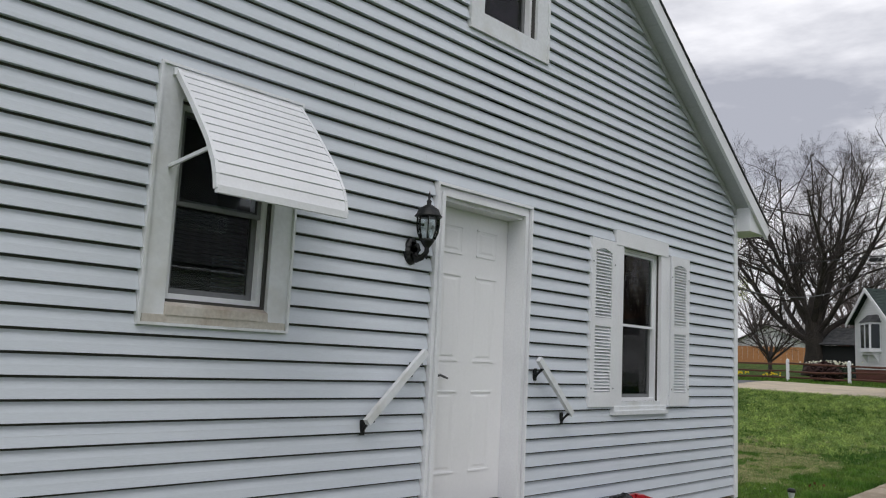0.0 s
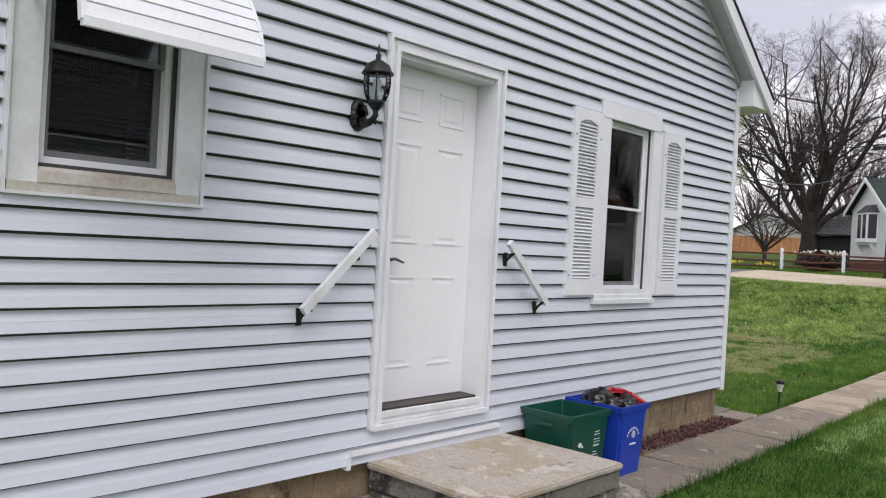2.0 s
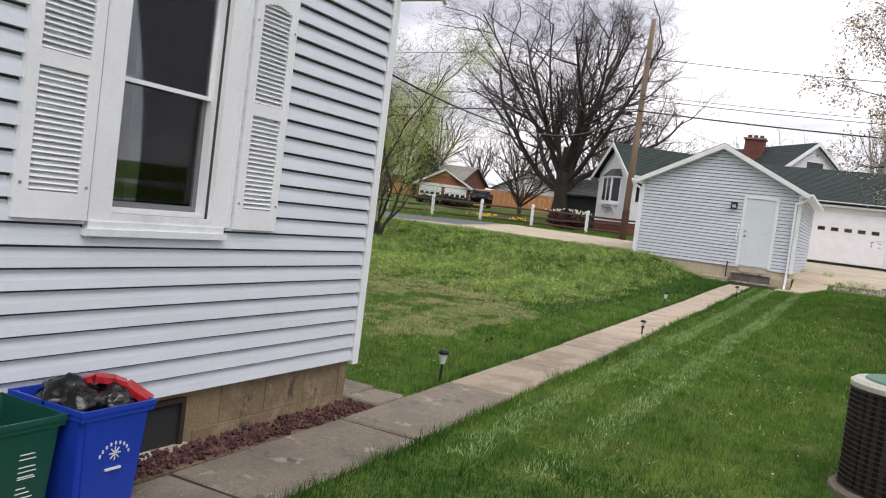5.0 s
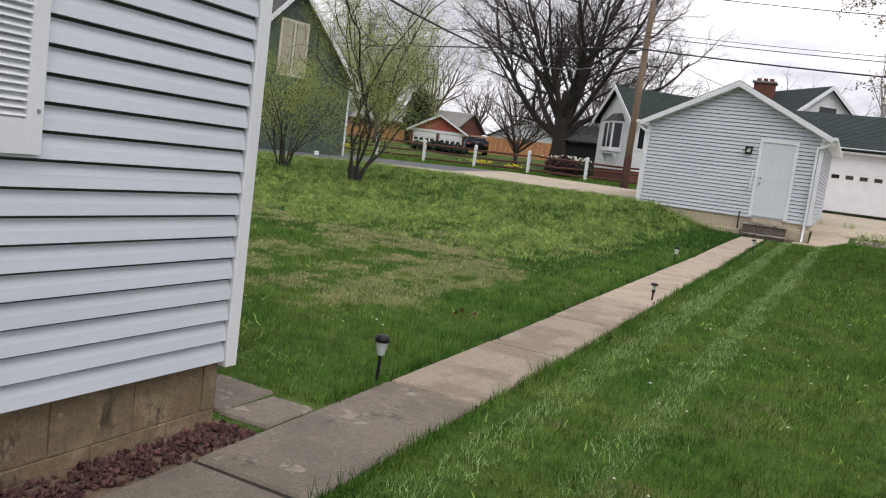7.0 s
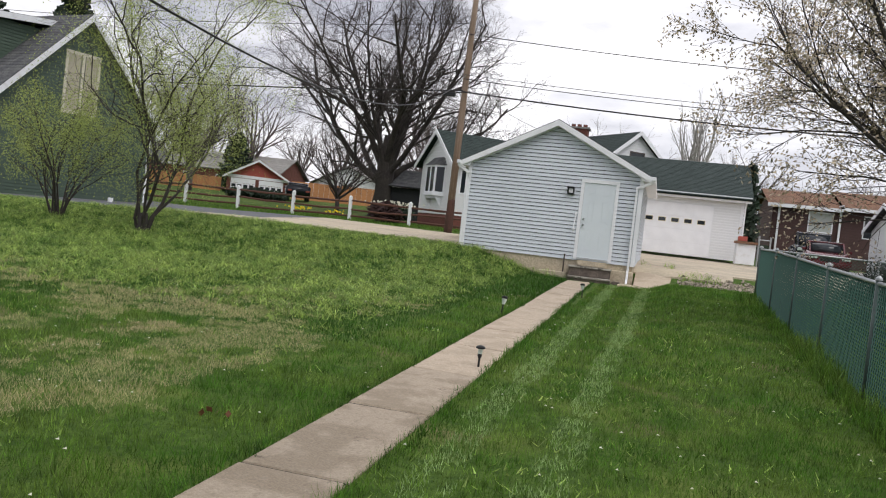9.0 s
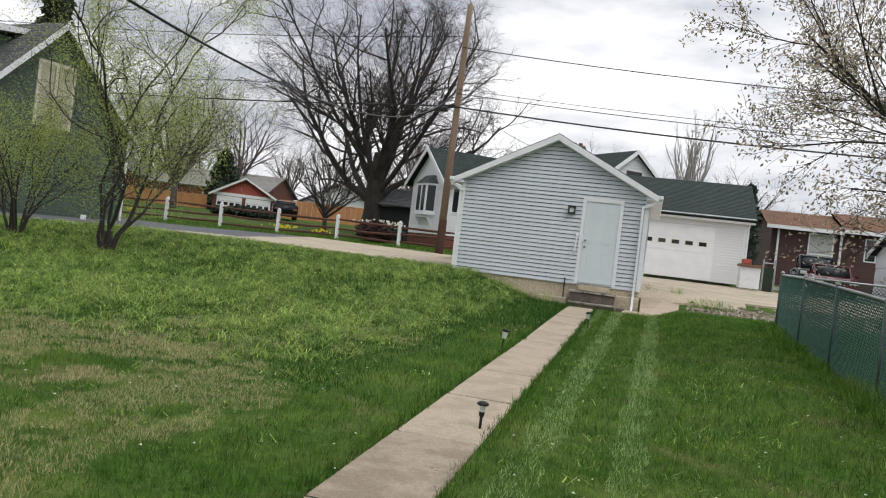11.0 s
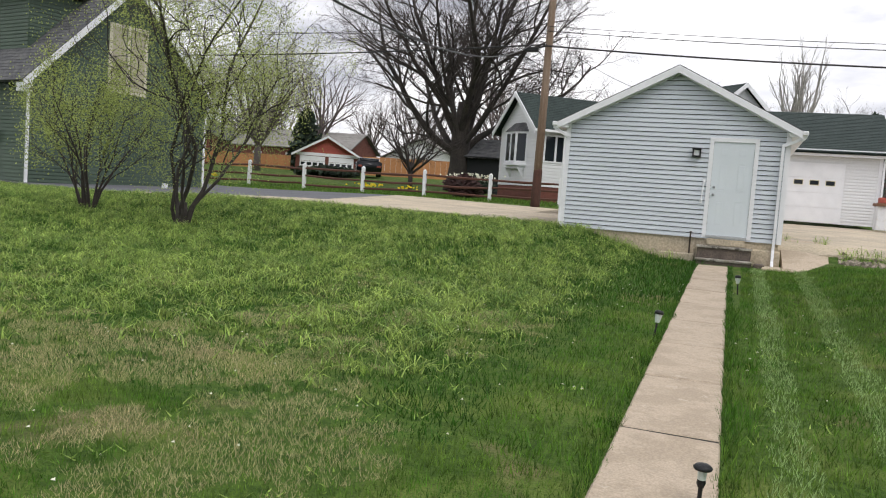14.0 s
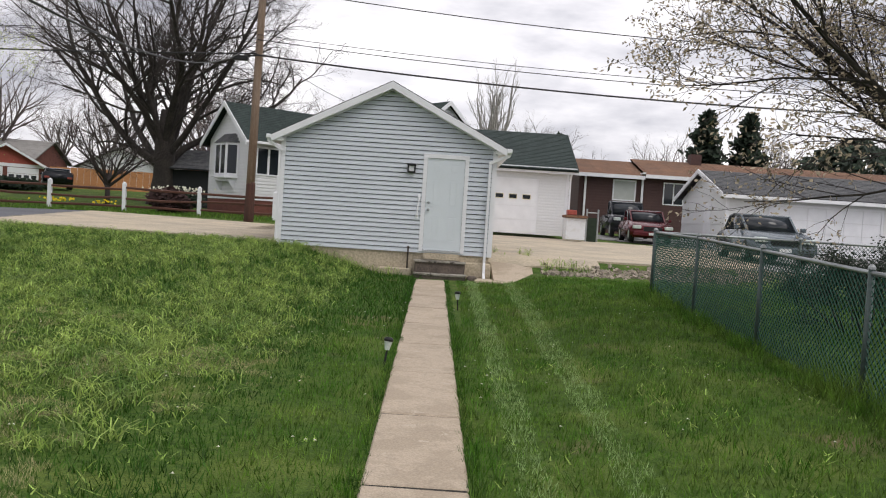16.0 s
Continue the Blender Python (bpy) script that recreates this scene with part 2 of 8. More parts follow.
def weathered(name, base, patch, grime, streak=(1, 1, 1), patch_at=0.55, grime_at=0.6, pale=None, pale_at=0.62, bump=0.6, piece=0.0):
    """Old concrete: a base, smooth broad patches, ragged dark grime, small flaked pale marks, pits and cracks."""
    m = bpy.data.materials.new(name)
    m.use_nodes = True
    n, l = m.node_tree.nodes, m.node_tree.links
    b = n["Principled BSDF"]
    co = n.new("ShaderNodeTexCoord")
    mp = n.new("ShaderNodeMapping")
    mp.inputs["Scale"].default_value = streak
    l.new(co.outputs["Object"], mp.inputs["Vector"])

    def fac(scale, lo, hi, src, detail=8, rough=0.6):
        t = n.new("ShaderNodeTexNoise")
        t.inputs["Scale"].default_value, t.inputs["Detail"].default_value, t.inputs["Roughness"].default_value = scale, detail, rough
        l.new(src, t.inputs["Vector"])
        r = n.new("ShaderNodeMapRange")
        r.inputs["From Min"].default_value, r.inputs["From Max"].default_value = lo, hi
        l.new(t.outputs["Fac"], r.inputs["Value"])
        return r.outputs["Result"]

    def mix(a, c, f):
        x = n.new("ShaderNodeMix")
        x.data_type = "RGBA"
        l.new(f, x.inputs["Factor"])
        if isinstance(a, tuple):
            x.inputs["A"].default_value = (*a, 1)
        else:
            l.new(a, x.inputs["A"])
        x.inputs["B"].default_value = (*c, 1)
        return x.outputs["Result"]

    flat, drawn = co.outputs["Object"], mp.outputs["Vector"]
    c = mix(base, patch, fac(2.3, patch_at - 0.04, patch_at + 0.05, flat))
    c = mix(c, tuple(v * 0.8 for v in base), fac(19.0, 0.5, 0.7, flat))
    if pale:
        c = mix(c, pale, fac(5.5, pale_at, pale_at + 0.035, drawn, 9, 0.65))
    c = mix(c, grime, fac(4.2, grime_at, grime_at + 0.07, drawn, 10, 0.72))
    pits = fac(75.0, 0.35, 0.65, flat, 4)
    g = n.new("ShaderNodeMapRange")
    g.inputs["To Min"].default_value, g.inputs["To Max"].default_value = 0.82, 1.12
    l.new(pits, g.inputs["Value"])
    value = g.outputs["Result"]
    if piece:
        info, pr, mu = n.new("ShaderNodeObjectInfo"), n.new("ShaderNodeMapRange"), n.new("ShaderNodeMath")
        pr.inputs["To Min"].default_value, pr.inputs["To Max"].default_value = 1 - piece, 1 + piece
        mu.operation = "MULTIPLY"
        l.new(info.outputs["Random"], pr.inputs["Value"])
        l.new(pr.outputs["Result"], mu.inputs[0])
        l.new(value, mu.inputs[1])
        value = mu.outputs["Value"]
    hsv = n.new("ShaderNodeHueSaturation")
    l.new(value, hsv.inputs["Value"])
    l.new(c, hsv.inputs["Color"])
    l.new(hsv.outputs["Color"], b.inputs["Base Color"])
    bp = n.new("ShaderNodeBump")
    bp.inputs["Strength"].default_value, bp.inputs["Distance"].default_value = bump, 0.012
    l.new(fac(30.0, 0.3, 0.7, flat, 9, 0.7), bp.inputs["Height"])
    l.new(bp.outputs["Normal"], b.inputs["Normal"])
    b.inputs["Roughness"].default_value = 0.88
    return m


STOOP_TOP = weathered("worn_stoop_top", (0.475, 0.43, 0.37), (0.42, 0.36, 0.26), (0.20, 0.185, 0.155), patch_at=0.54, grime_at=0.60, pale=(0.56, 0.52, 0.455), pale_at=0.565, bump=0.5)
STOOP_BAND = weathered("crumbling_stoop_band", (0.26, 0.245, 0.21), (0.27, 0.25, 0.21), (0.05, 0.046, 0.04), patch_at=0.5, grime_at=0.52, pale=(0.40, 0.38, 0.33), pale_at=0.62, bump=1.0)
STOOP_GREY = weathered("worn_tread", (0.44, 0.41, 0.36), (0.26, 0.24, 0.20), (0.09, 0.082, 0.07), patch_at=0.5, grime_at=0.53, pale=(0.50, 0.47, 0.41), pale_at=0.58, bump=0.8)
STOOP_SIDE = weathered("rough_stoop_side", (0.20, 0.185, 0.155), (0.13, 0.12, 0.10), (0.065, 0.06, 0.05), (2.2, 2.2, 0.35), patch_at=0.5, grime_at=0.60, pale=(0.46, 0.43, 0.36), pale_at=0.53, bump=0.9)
CONCRETE = weathered("walk_concrete", (0.51, 0.42, 0.32), (0.43, 0.35, 0.26), (0.25, 0.20, 0.15), patch_at=0.52, grime_at=0.68, pale=(0.54, 0.46, 0.36), pale_at=0.62, bump=0.4, piece=0.05)
MID_CONCRETE = weathered("soiled_walk_concrete", (0.40, 0.33, 0.25), (0.29, 0.235, 0.17), (0.15, 0.12, 0.09), patch_at=0.5, grime_at=0.62, pale=(0.42, 0.36, 0.28), pale_at=0.64, bump=0.5, piece=0.05)
GRIMY = weathered("grimy_walk_concrete", (0.235, 0.20, 0.155), (0.19, 0.162, 0.127), (0.11, 0.094, 0.076), patch_at=0.5, grime_at=0.58, pale=(0.34, 0.295, 0.24), pale_at=0.60, bump=0.6, piece=0.08)
BLOCK = weathered("painted_block", (0.36, 0.28, 0.175), (0.23, 0.17, 0.10), (0.09, 0.066, 0.042), (1, 1, 0.6), patch_at=0.5, grime_at=0.56, pale=(0.48, 0.40, 0.28), pale_at=0.64, bump=0.5, piece=0.04)


def ground_material():
    m = bpy.data.materials.new("lawn_ground")
    m.use_nodes = True
    n, l = m.node_tree.nodes, m.node_tree.links
    b = n["Principled BSDF"]
    co = n.new("ShaderNodeTexCoord")
    cols = []

    def noise_tex(scale, detail=6, dist=0.0):
        t = n.new("ShaderNodeTexNoise")
        t.inputs["Scale"].default_value, t.inputs["Detail"].default_value, t.inputs["Distortion"].default_value = scale, detail, dist
        l.new(co.outputs["Object"], t.inputs["Vector"])
        return t.outputs["Fac"]

    def mixc(a, bcol, fac, lo, hi):
        r = n.new("ShaderNodeMapRange")
        r.inputs["From Min"].default_value, r.inputs["From Max"].default_value = lo, hi
        l.new(fac, r.inputs["Value"])
        x = n.new("ShaderNodeMix")
        x.data_type = "RGBA"
        l.new(r.outputs["Result"], x.inputs["Factor"])
        if isinstance(a, tuple):
            x.inputs["A"].default_value = (*a, 1)
        else:
            l.new(a, x.inputs["A"])
        x.inputs["B"].default_value = (*bcol, 1)
        return x.outputs["Result"]

    c = mixc((0.045, 0.09, 0.014), (0.10, 0.17, 0.03), noise_tex(14, 8), 0.35, 0.65)
    c = mixc(c, (0.15, 0.20, 0.045), noise_tex(1.1, 6, 0.6), 0.48, 0.68)
    c = mixc(c, (0.21, 0.185, 0.09), noise_tex(0.9, 9, 0.4), 0.61, 0.72)
    c = mixc(c, (0.028, 0.06, 0.012), noise_tex(70, 3), 0.5, 0.75)
    l.new(c, b.inputs["Base Color"])
    bp = n.new("ShaderNodeBump")
    bp.inputs["Strength"].default_value, bp.inputs["Distance"].default_value = 0.8, 0.04
    l.new(noise_tex(45, 6), bp.inputs["Height"])
    l.new(bp.outputs["Normal"], b.inputs["Normal"])
    b.inputs["Roughness"].default_value = 0.9
    b.inputs["Specular IOR Level"].default_value = 0.15
    return m


LAWN = ground_material()


def glass_material(name, tint=(0.03, 0.035, 0.04), clear=0.35):
    """Window glass: a clear pane over the room behind it, with a mirror sheen."""
    m = bpy.data.materials.new(name)
    m.use_nodes = True
    n, l = m.node_tree.nodes, m.node_tree.links
    n.clear()
    out, mix = n.new("ShaderNodeOutputMaterial"), n.new("ShaderNodeMixShader")
    tr, gl, fr = n.new("ShaderNodeBsdfTransparent"), n.new("ShaderNodeBsdfGlossy"), n.new("ShaderNodeFresnel")
    fr.inputs["IOR"].default_value = 1.5
    tr.inputs["Color"].default_value = (0.8, 0.84, 0.84, 1)
    gl.inputs["Roughness"].default_value = 0.015
    l.new(fr.outputs["Fac"], mix.inputs["Fac"])
    l.new(tr.outputs["BSDF"], mix.inputs[1])
    l.new(gl.outputs["BSDF"], mix.inputs[2])
    l.new(mix.outputs["Shader"], out.inputs["Surface"])
    return m


GLASS = glass_material("window_glass")


# ---- mesh helpers ----
def part(name, bm, mat, parent=None, label="", category="", group="", kind="", smooth=False, normals=True):
    """One mesh object out of a bmesh."""
    if normals:
        bmesh.ops.recalc_face_normals(bm, faces=bm.faces)
    me = bpy.data.meshes.new(name)
    bm.to_mesh(me)
    bm.free()
    me.materials.append(mat)
    if smooth:
        me.shade_smooth()
    ob = new(name, me)
    if parent:
        ob.parent = parent
    return tagged(ob, label, category, group, kind)


def raw(name, verts, faces, mat, parent=None, label="", category="", group="", kind="", smooth=False):
    me = bpy.data.meshes.new(name)
    me.from_pydata([tuple(map(float, v)) for v in verts] if not isinstance(verts, list) else verts, [], faces)
    me.materials.append(mat)
    if smooth:
        me.shade_smooth()
    ob = new(name, me)
    if parent:
        ob.parent = parent
    return tagged(ob, label, category, group, kind)


def thing(name, label, category, at=(0, 0, 0), rz=0.0, group="", kind=""):
    ob = new(name)
    ob.matrix_world = pose(*at, 0, 0, rz)
    return tagged(ob, label, category, group, kind)


def hexa(bm, p):
    """A block from eight corners: four below, four above, in turn."""
    v = [bm.verts.new(c) for c in p]
    for f in ((0, 3, 2, 1), (4, 5, 6, 7), (0, 1, 5, 4), (1, 2, 6, 5), (2, 3, 7, 6), (3, 0, 4, 7)):
        bm.faces.new([v[i] for i in f])
    return v


def box(bm, x0, x1, y0, y1, z0, z1, bevel=0.0):
    if bevel <= 0:
        hexa(bm, [(x0, y0, z0), (x1, y0, z0), (x1, y1, z0), (x0, y1, z0), (x0, y0, z1), (x1, y0, z1), (x1, y1, z1), (x0, y1, z1)])
        return bm
    t = bmesh.new()
    hexa(t, [(x0, y0, z0), (x1, y0, z0), (x1, y1, z0), (x0, y1, z0), (x0, y0, z1), (x1, y0, z1), (x1, y1, z1), (x0, y1, z1)])
    bmesh.ops.bevel(t, geom=t.edges[:], offset=bevel, segments=1, affect="EDGES")
    me = bpy.data.meshes.new("tmp")
    t.to_mesh(me)
    t.free()
    bm.from_mesh(me)
    bpy.data.meshes.remove(me)
    return bm


def boxes(*rows, bevel=0.0):
    bm = bmesh.new()
    for r in rows:
        box(bm, *r, bevel=bevel)
    return bm


def prism(bm, poly, axis, a, b):
    """Extrudes a polygon of pairs along an axis: 'x' takes (y, z), 'y' takes (x, z), 'z' takes (x, y)."""
    def at(p, d):
        return {"x": (d, p[0], p[1]), "y": (p[0], d, p[1]), "z": (p[0], p[1], d)}[axis]
    lo, hi = [bm.verts.new(at(p, a)) for p in poly], [bm.verts.new(at(p, b)) for p in poly]
    bm.faces.new(lo)
    bm.faces.new(hi[::-1])
    for i in range(len(poly)):
        j = (i + 1) % len(poly)
        bm.faces.new((lo[i], hi[i], hi[j], lo[j]))
    return bm


def tube(bm, pts, radii, sides=8, cap=True):
    """A round bar through points."""
    pts = [Vector(p) for p in pts]
    if not hasattr(radii, "__len__"):
        radii = [radii] * len(pts)
    rings, side = [], None
    for i, p in enumerate(pts):
        d = (pts[min(i + 1, len(pts) - 1)] - pts[max(i - 1, 0)]).normalized()
        if side is None:
            side = d.orthogonal().normalized()
        side = (side - d * side.dot(d)).normalized()
        up = d.cross(side)
        rings.append([bm.verts.new(p + (side * math.cos(2 * math.pi * k / sides) + up * math.sin(2 * math.pi * k / sides)) * radii[i]) for k in range(sides)])
    for a, b in zip(rings, rings[1:]):
        for k in range(sides):
            bm.faces.new((a[k], a[(k + 1) % sides], b[(k + 1) % sides], b[k]))
    if cap:
        bm.faces.new(rings[0][::-1])
        bm.faces.new(rings[-1])
    return bm


def lathe(bm, profile, centre=(0, 0, 0), sides=12, cap=True):
    """A turned solid: pairs of radius and height."""
    cx, cy, cz = centre
    return tube(bm, [(cx, cy, cz + h) for _, h in profile], [r for r, _ in profile], sides, cap) if len({h for _, h in profile}) == len(profile) else None


def obox(bm, a, b, w, h):
    """A square bar from a to b."""
    a, b = Vector(a), Vector(b)
    d = (b - a).normalized()
    s = d.cross(Vector((0, 0, 1)))
    s = s.normalized() if s.length > 1e-4 else Vector((1, 0, 0))
    u = s.cross(d)
    hexa(bm, [a - s * w / 2 - u * h / 2, a + s * w / 2 - u * h / 2, b + s * w / 2 - u * h / 2, b - s * w / 2 - u * h / 2,
              a - s * w / 2 + u * h / 2, a + s * w / 2 + u * h / 2, b + s * w / 2 + u * h / 2, b - s * w / 2 + u * h / 2])
    return bm


def frame_of(origin, u, out):
    """A wall's own axes: along the wall, out of it, and up."""
    o, u, out = Vector(origin), Vector(u).normalized(), Vector(out).normalized()
    return lambda a, d, z: o + u * a + out * d + Vector((0, 0, z))


def wbox(bm, F, a0, a1, d0, d1, z0, z1):
    hexa(bm, [F(a0, d0, z0), F(a1, d0, z0), F(a1, d1, z0), F(a0, d1, z0), F(a0, d0, z1), F(a1, d0, z1), F(a1, d1, z1), F(a0, d1, z1)])
    return bm


def lap_course(bm, F, z, h, limits, openings, lip=0.02, base=0.0, slot=0.012):
    """One course of lap siding, cut round the openings. limits(z) gives the two ends. A slot stays open under the next course."""
    h = h - slot
    cuts = sorted({z, z + h * 0.5, z + h * 0.8, z + h, *[c for o in openings for c in (o[2], o[3]) if z < c < z + h]})
    for za, zb in zip(cuts, cuts[1:]):
        if zb - za < 0.002:
            continue
        (la, ra), (lb, rb) = limits(za), limits(zb)
        holes = sorted((o[0], o[1]) for o in openings if o[2] < (za + zb) / 2 < o[3])
        start = (la, lb)
        for h0, h1 in holes:
            stop = (h0, h0)
            if stop[0] > start[0]:
                emit_lap(bm, F, start, stop, za, zb, z, h, lip, base)
            start = (max(h1, la), max(h1, lb))
        if ra > start[0] + 0.01:
            emit_lap(bm, F, start, (ra, rb), za, zb, z, h, lip, base)


def emit_lap(bm, F, s, e, za, zb, z, h, lip, base):
    da, db = base + 0.002 + (lip - 0.002) * (1 - max(0.0, (za - z) / h) ** 1.5), base + 0.002 + (lip - 0.002) * (1 - ((zb - z) / h) ** 1.5)
    e1 = e[1] if e[1] > s[1] else s[1] + 0.002
    hexa(bm, [F(s[0], base - 0.01, za), F(e[0], base - 0.01, za), F(e[0], da, za), F(s[0], da, za),
              F(s[1], base - 0.01, zb), F(e1, base - 0.01, zb), F(e1, db, zb), F(s[1], db, zb)])


def pierced(bm, F, a0, a1, z0, z1, d0, d1, openings):
    """A solid wall slab with openings through it."""
    us = sorted({a0, a1, *[c for o in openings for c in o[:2] if a0 < c < a1]})
    for ua, ub in zip(us, us[1:]):
        zs = [z0]
        for o in sorted([o for o in openings if o[0] < (ua + ub) / 2 < o[1]], key=lambda o: o[2]):
            if o[2] > zs[-1]:
                wbox(bm, F, ua, ub, d0, d1, zs[-1], o[2])
            zs.append(o[3])
        if z1 > zs[-1]:
            wbox(bm, F, ua, ub, d0, d1, zs[-1], z1)
    return bm


# ---- ground ----
def smooth01(t):
    t = min(1.0, max(0.0, t))
    return t * t * (3 - 2 * t)


def lerp_table(v, rows):
    for (a, p), (b, q) in zip(rows, rows[1:]):
        if v <= b:
            return p + (q - p) * max(0.0, (v - a)) / (b - a)
    return rows[-1][1]


def G(x, y):
    """The height of the ground."""
    z = lerp_table(y, [(-50, -0.15), (8, -0.13), (12, -0.08), (16, 0.0), (20, 0.06), (24, 0.16), (28.5, 0.25), (30, 0.3)])
    left = smooth01((-4.4 - x) / 2.3)
    bank = smooth01((y - 21.0) / 8.2)
    right = smooth01((x + 2.0) / 1.0)
    step = smooth01((y - 29.0) / 1.6)
    z += left * bank * 0.49 + (1 - left) * smooth01((y - 29.3) / 1.2) * 0.45 + right * smooth01((y - 13) / 11) * 0.2 * (1 - smooth01((y - 29.3) / 1.2))
    far = lerp_table(y, [(30, 0.0), (44, 0.28), (50, 0.4), (70, 0.85), (100, 2.0), (160, 3.2), (400, 4.0)])
    west = smooth01((-x - 12) / 14) * smooth01((y - 47) / 25)
    z += far + west * 0.45
    z -= smooth01((-x - 15) / 9) * smooth01((y - 24) / 5) * (1 - smooth01((y - 40) / 8)) * 0.2
    return z


def axis_steps(rows):
    out = []
    for a, b, s in rows:
        k = max(1, round((b - a) / s))
        out += [a + (b - a) * i / k for i in range(k)]
    return out + [rows[-1][1]]


gx = axis_steps([(-1500, -300, 200), (-300, -80, 40), (-80, -30, 3), (-30, -10, 0.7), (-10, 4, 0.35), (4, 20, 1), (20, 80, 5), (80, 300, 40), (300, 1500, 200)])
gy = axis_steps([(-1500, -200, 200), (-200, -10, 20), (-10, 0, 1), (0, 34, 0.35), (34, 80, 1.5), (80, 160, 8), (160, 400, 40), (400, 1500, 200)])
gv = [(x, y, G(x, y)) for y in gy for x in gx]
nx = len(gx)
gf = [(j * nx + i, j * nx + i + 1, (j + 1) * nx + i + 1, (j + 1) * nx + i) for j in range(len(gy) - 1) for i in range(nx - 1)]
ground = raw("ground", gv, gf, LAWN, label="green lawn with weeds, pale dry patches and a low bank", kind="structure", smooth=True)


def sheet(name, inside, x0, x1, y0, y1, step, mat, label, rise=0.02, kind="structure", skirt=0.06):
    """A paving that follows the ground: the grid cells whose centres are inside."""
    xs, ys = axis_steps([(x0, x1, step)]), axis_steps([(y0, y1, step)])
    verts, faces, index = [], [], {}

    def vid(i, j):
        if (i, j) not in index:
            index[(i, j)] = len(verts)
            verts.append((xs[i], ys[j], G(xs[i], ys[j]) + rise))
        return index[(i, j)]
    cells = {(i, j) for i in range(len(xs) - 1) for j in range(len(ys) - 1) if inside((xs[i] + xs[i + 1]) / 2, (ys[j] + ys[j + 1]) / 2)}
    for i, j in sorted(cells):
        faces.append((vid(i, j), vid(i + 1, j), vid(i + 1, j + 1), vid(i, j + 1)))
        for (di, dj), (p, q) in {(0, -1): ((i, j), (i + 1, j)), (1, 0): ((i + 1, j), (i + 1, j + 1)), (0, 1): ((i + 1, j + 1), (i, j + 1)), (-1, 0): ((i, j + 1), (i, j))}.items():
            if (i + di, j + dj) not in cells:
                a, b = vid(*p), vid(*q)
                k = len(verts)
                verts.extend([(verts[a][0], verts[a][1], verts[a][2] - skirt), (verts[b][0], verts[b][1], verts[b][2] - skirt)])
                faces.append((a, k, k + 1, b))
    return raw(name, verts, faces, mat, label=label, kind=kind)


def in_poly(poly):
    def test(x, y):
        c = False
        for (x1, y1), (x2, y2) in zip(poly, poly[1:] + poly[:1]):
            if (y1 > y) != (y2 > y) and x < (x2 - x1) * (y - y1) / (y2 - y1) + x1:
                c = not c
        return c
    return test


DRIVE = [(-60, 33), (-26, 31.5), (-19.0, 28.6), (-14.5, 30.5), (-10.5, 30.6), (-7.2, 29.8), (-7.0, 33), (-7.2, 40), (-10, 39.0), (-16, 41.5), (-24, 41.5), (-60, 47)]
sheet("road", in_poly([(-60, 33), (-26, 31), (-19.5, 29.0), (-14.5, 32.5), (-16.5, 41.5), (-24, 41.5), (-60, 47)]), -60, -14, 28, 47, 0.5, ASPHALT, "grey asphalt driveway beside the green house", rise=0.03)
sheet("driveway", in_poly([(-14.6, 32.3), (-19.3, 28.9), (-18.9, 28.4), (-14.5, 30.3), (-10.5, 30.2), (-6.95, 29.4), (-6.95, 43), (-9, 39.4), (-16.4, 41.6)]), -20, -6.9, 28, 44, 0.2, PALE_CONCRETE, "pale gravelly concrete drive edge", rise=0.035)
sheet("driveway", in_poly([(-1.0, 29.75), (0.2, 29.9), (0.6, 30.5), (1.6, 30.3), (2.6, 30.9), (3.4, 30.7), (4.5, 31.4), (9, 42), (2.2, 44.4), (-9, 44.6), (-9, 35), (-2.2, 35), (-2.2, 30.0)]), -9, 10, 29, 45, 0.2, PALE_CONCRETE, "broken pale concrete drive in front of the white garage", rise=0.035)
sheet("driveway", in_poly([(3.9, 31.2), (30, 30.5), (30, 56), (4, 56), (3.6, 49), (8, 42)]), 3, 30, 30, 56, 0.5, GRAVEL, "grey gravel parking yard", rise=0.025)

# ---- garden walk: slabs one by one ----
walk_base = raw("pavement", [(-3.5, -6, -0.2), (-2.85, -6, -0.2), (-2.85, 3.4, -0.2), (-3.5, 3.4, -0.2)], [(0, 1, 2, 3)], DIRT, label="earth bed under the garden walk", kind="structure")


def slab(x0, x1, y0, y1, x0b, x1b, parent, thick=0.09, mat=None):
    bm = bmesh.new()
    z0, z1 = G(-3.3, y0) + 0.018, G(-3.3, y1) + 0.018
    j0, j1 = random.uniform(-0.006, 0.006), random.uniform(-0.006, 0.006)
    hexa(bm, [(x0, y0, z0 - thick), (x1, y0, z0 - thick), (x1b, y1, z1 - thick), (x0b, y1, z1 - thick),
              (x0, y0, z0 + j0), (x1, y0, z0 + j1), (x1b, y1, z1 + j1), (x0b, y1, z1 + j0)])
    bmesh.ops.bevel(bm, geom=bm.edges[:], offset=0.012, segments=1, affect="EDGES")
    return part("slab", bm, mat or CONCRETE, parent)


def wx(y):
    return -3.45 - 0.0135 * (y - 6.6)


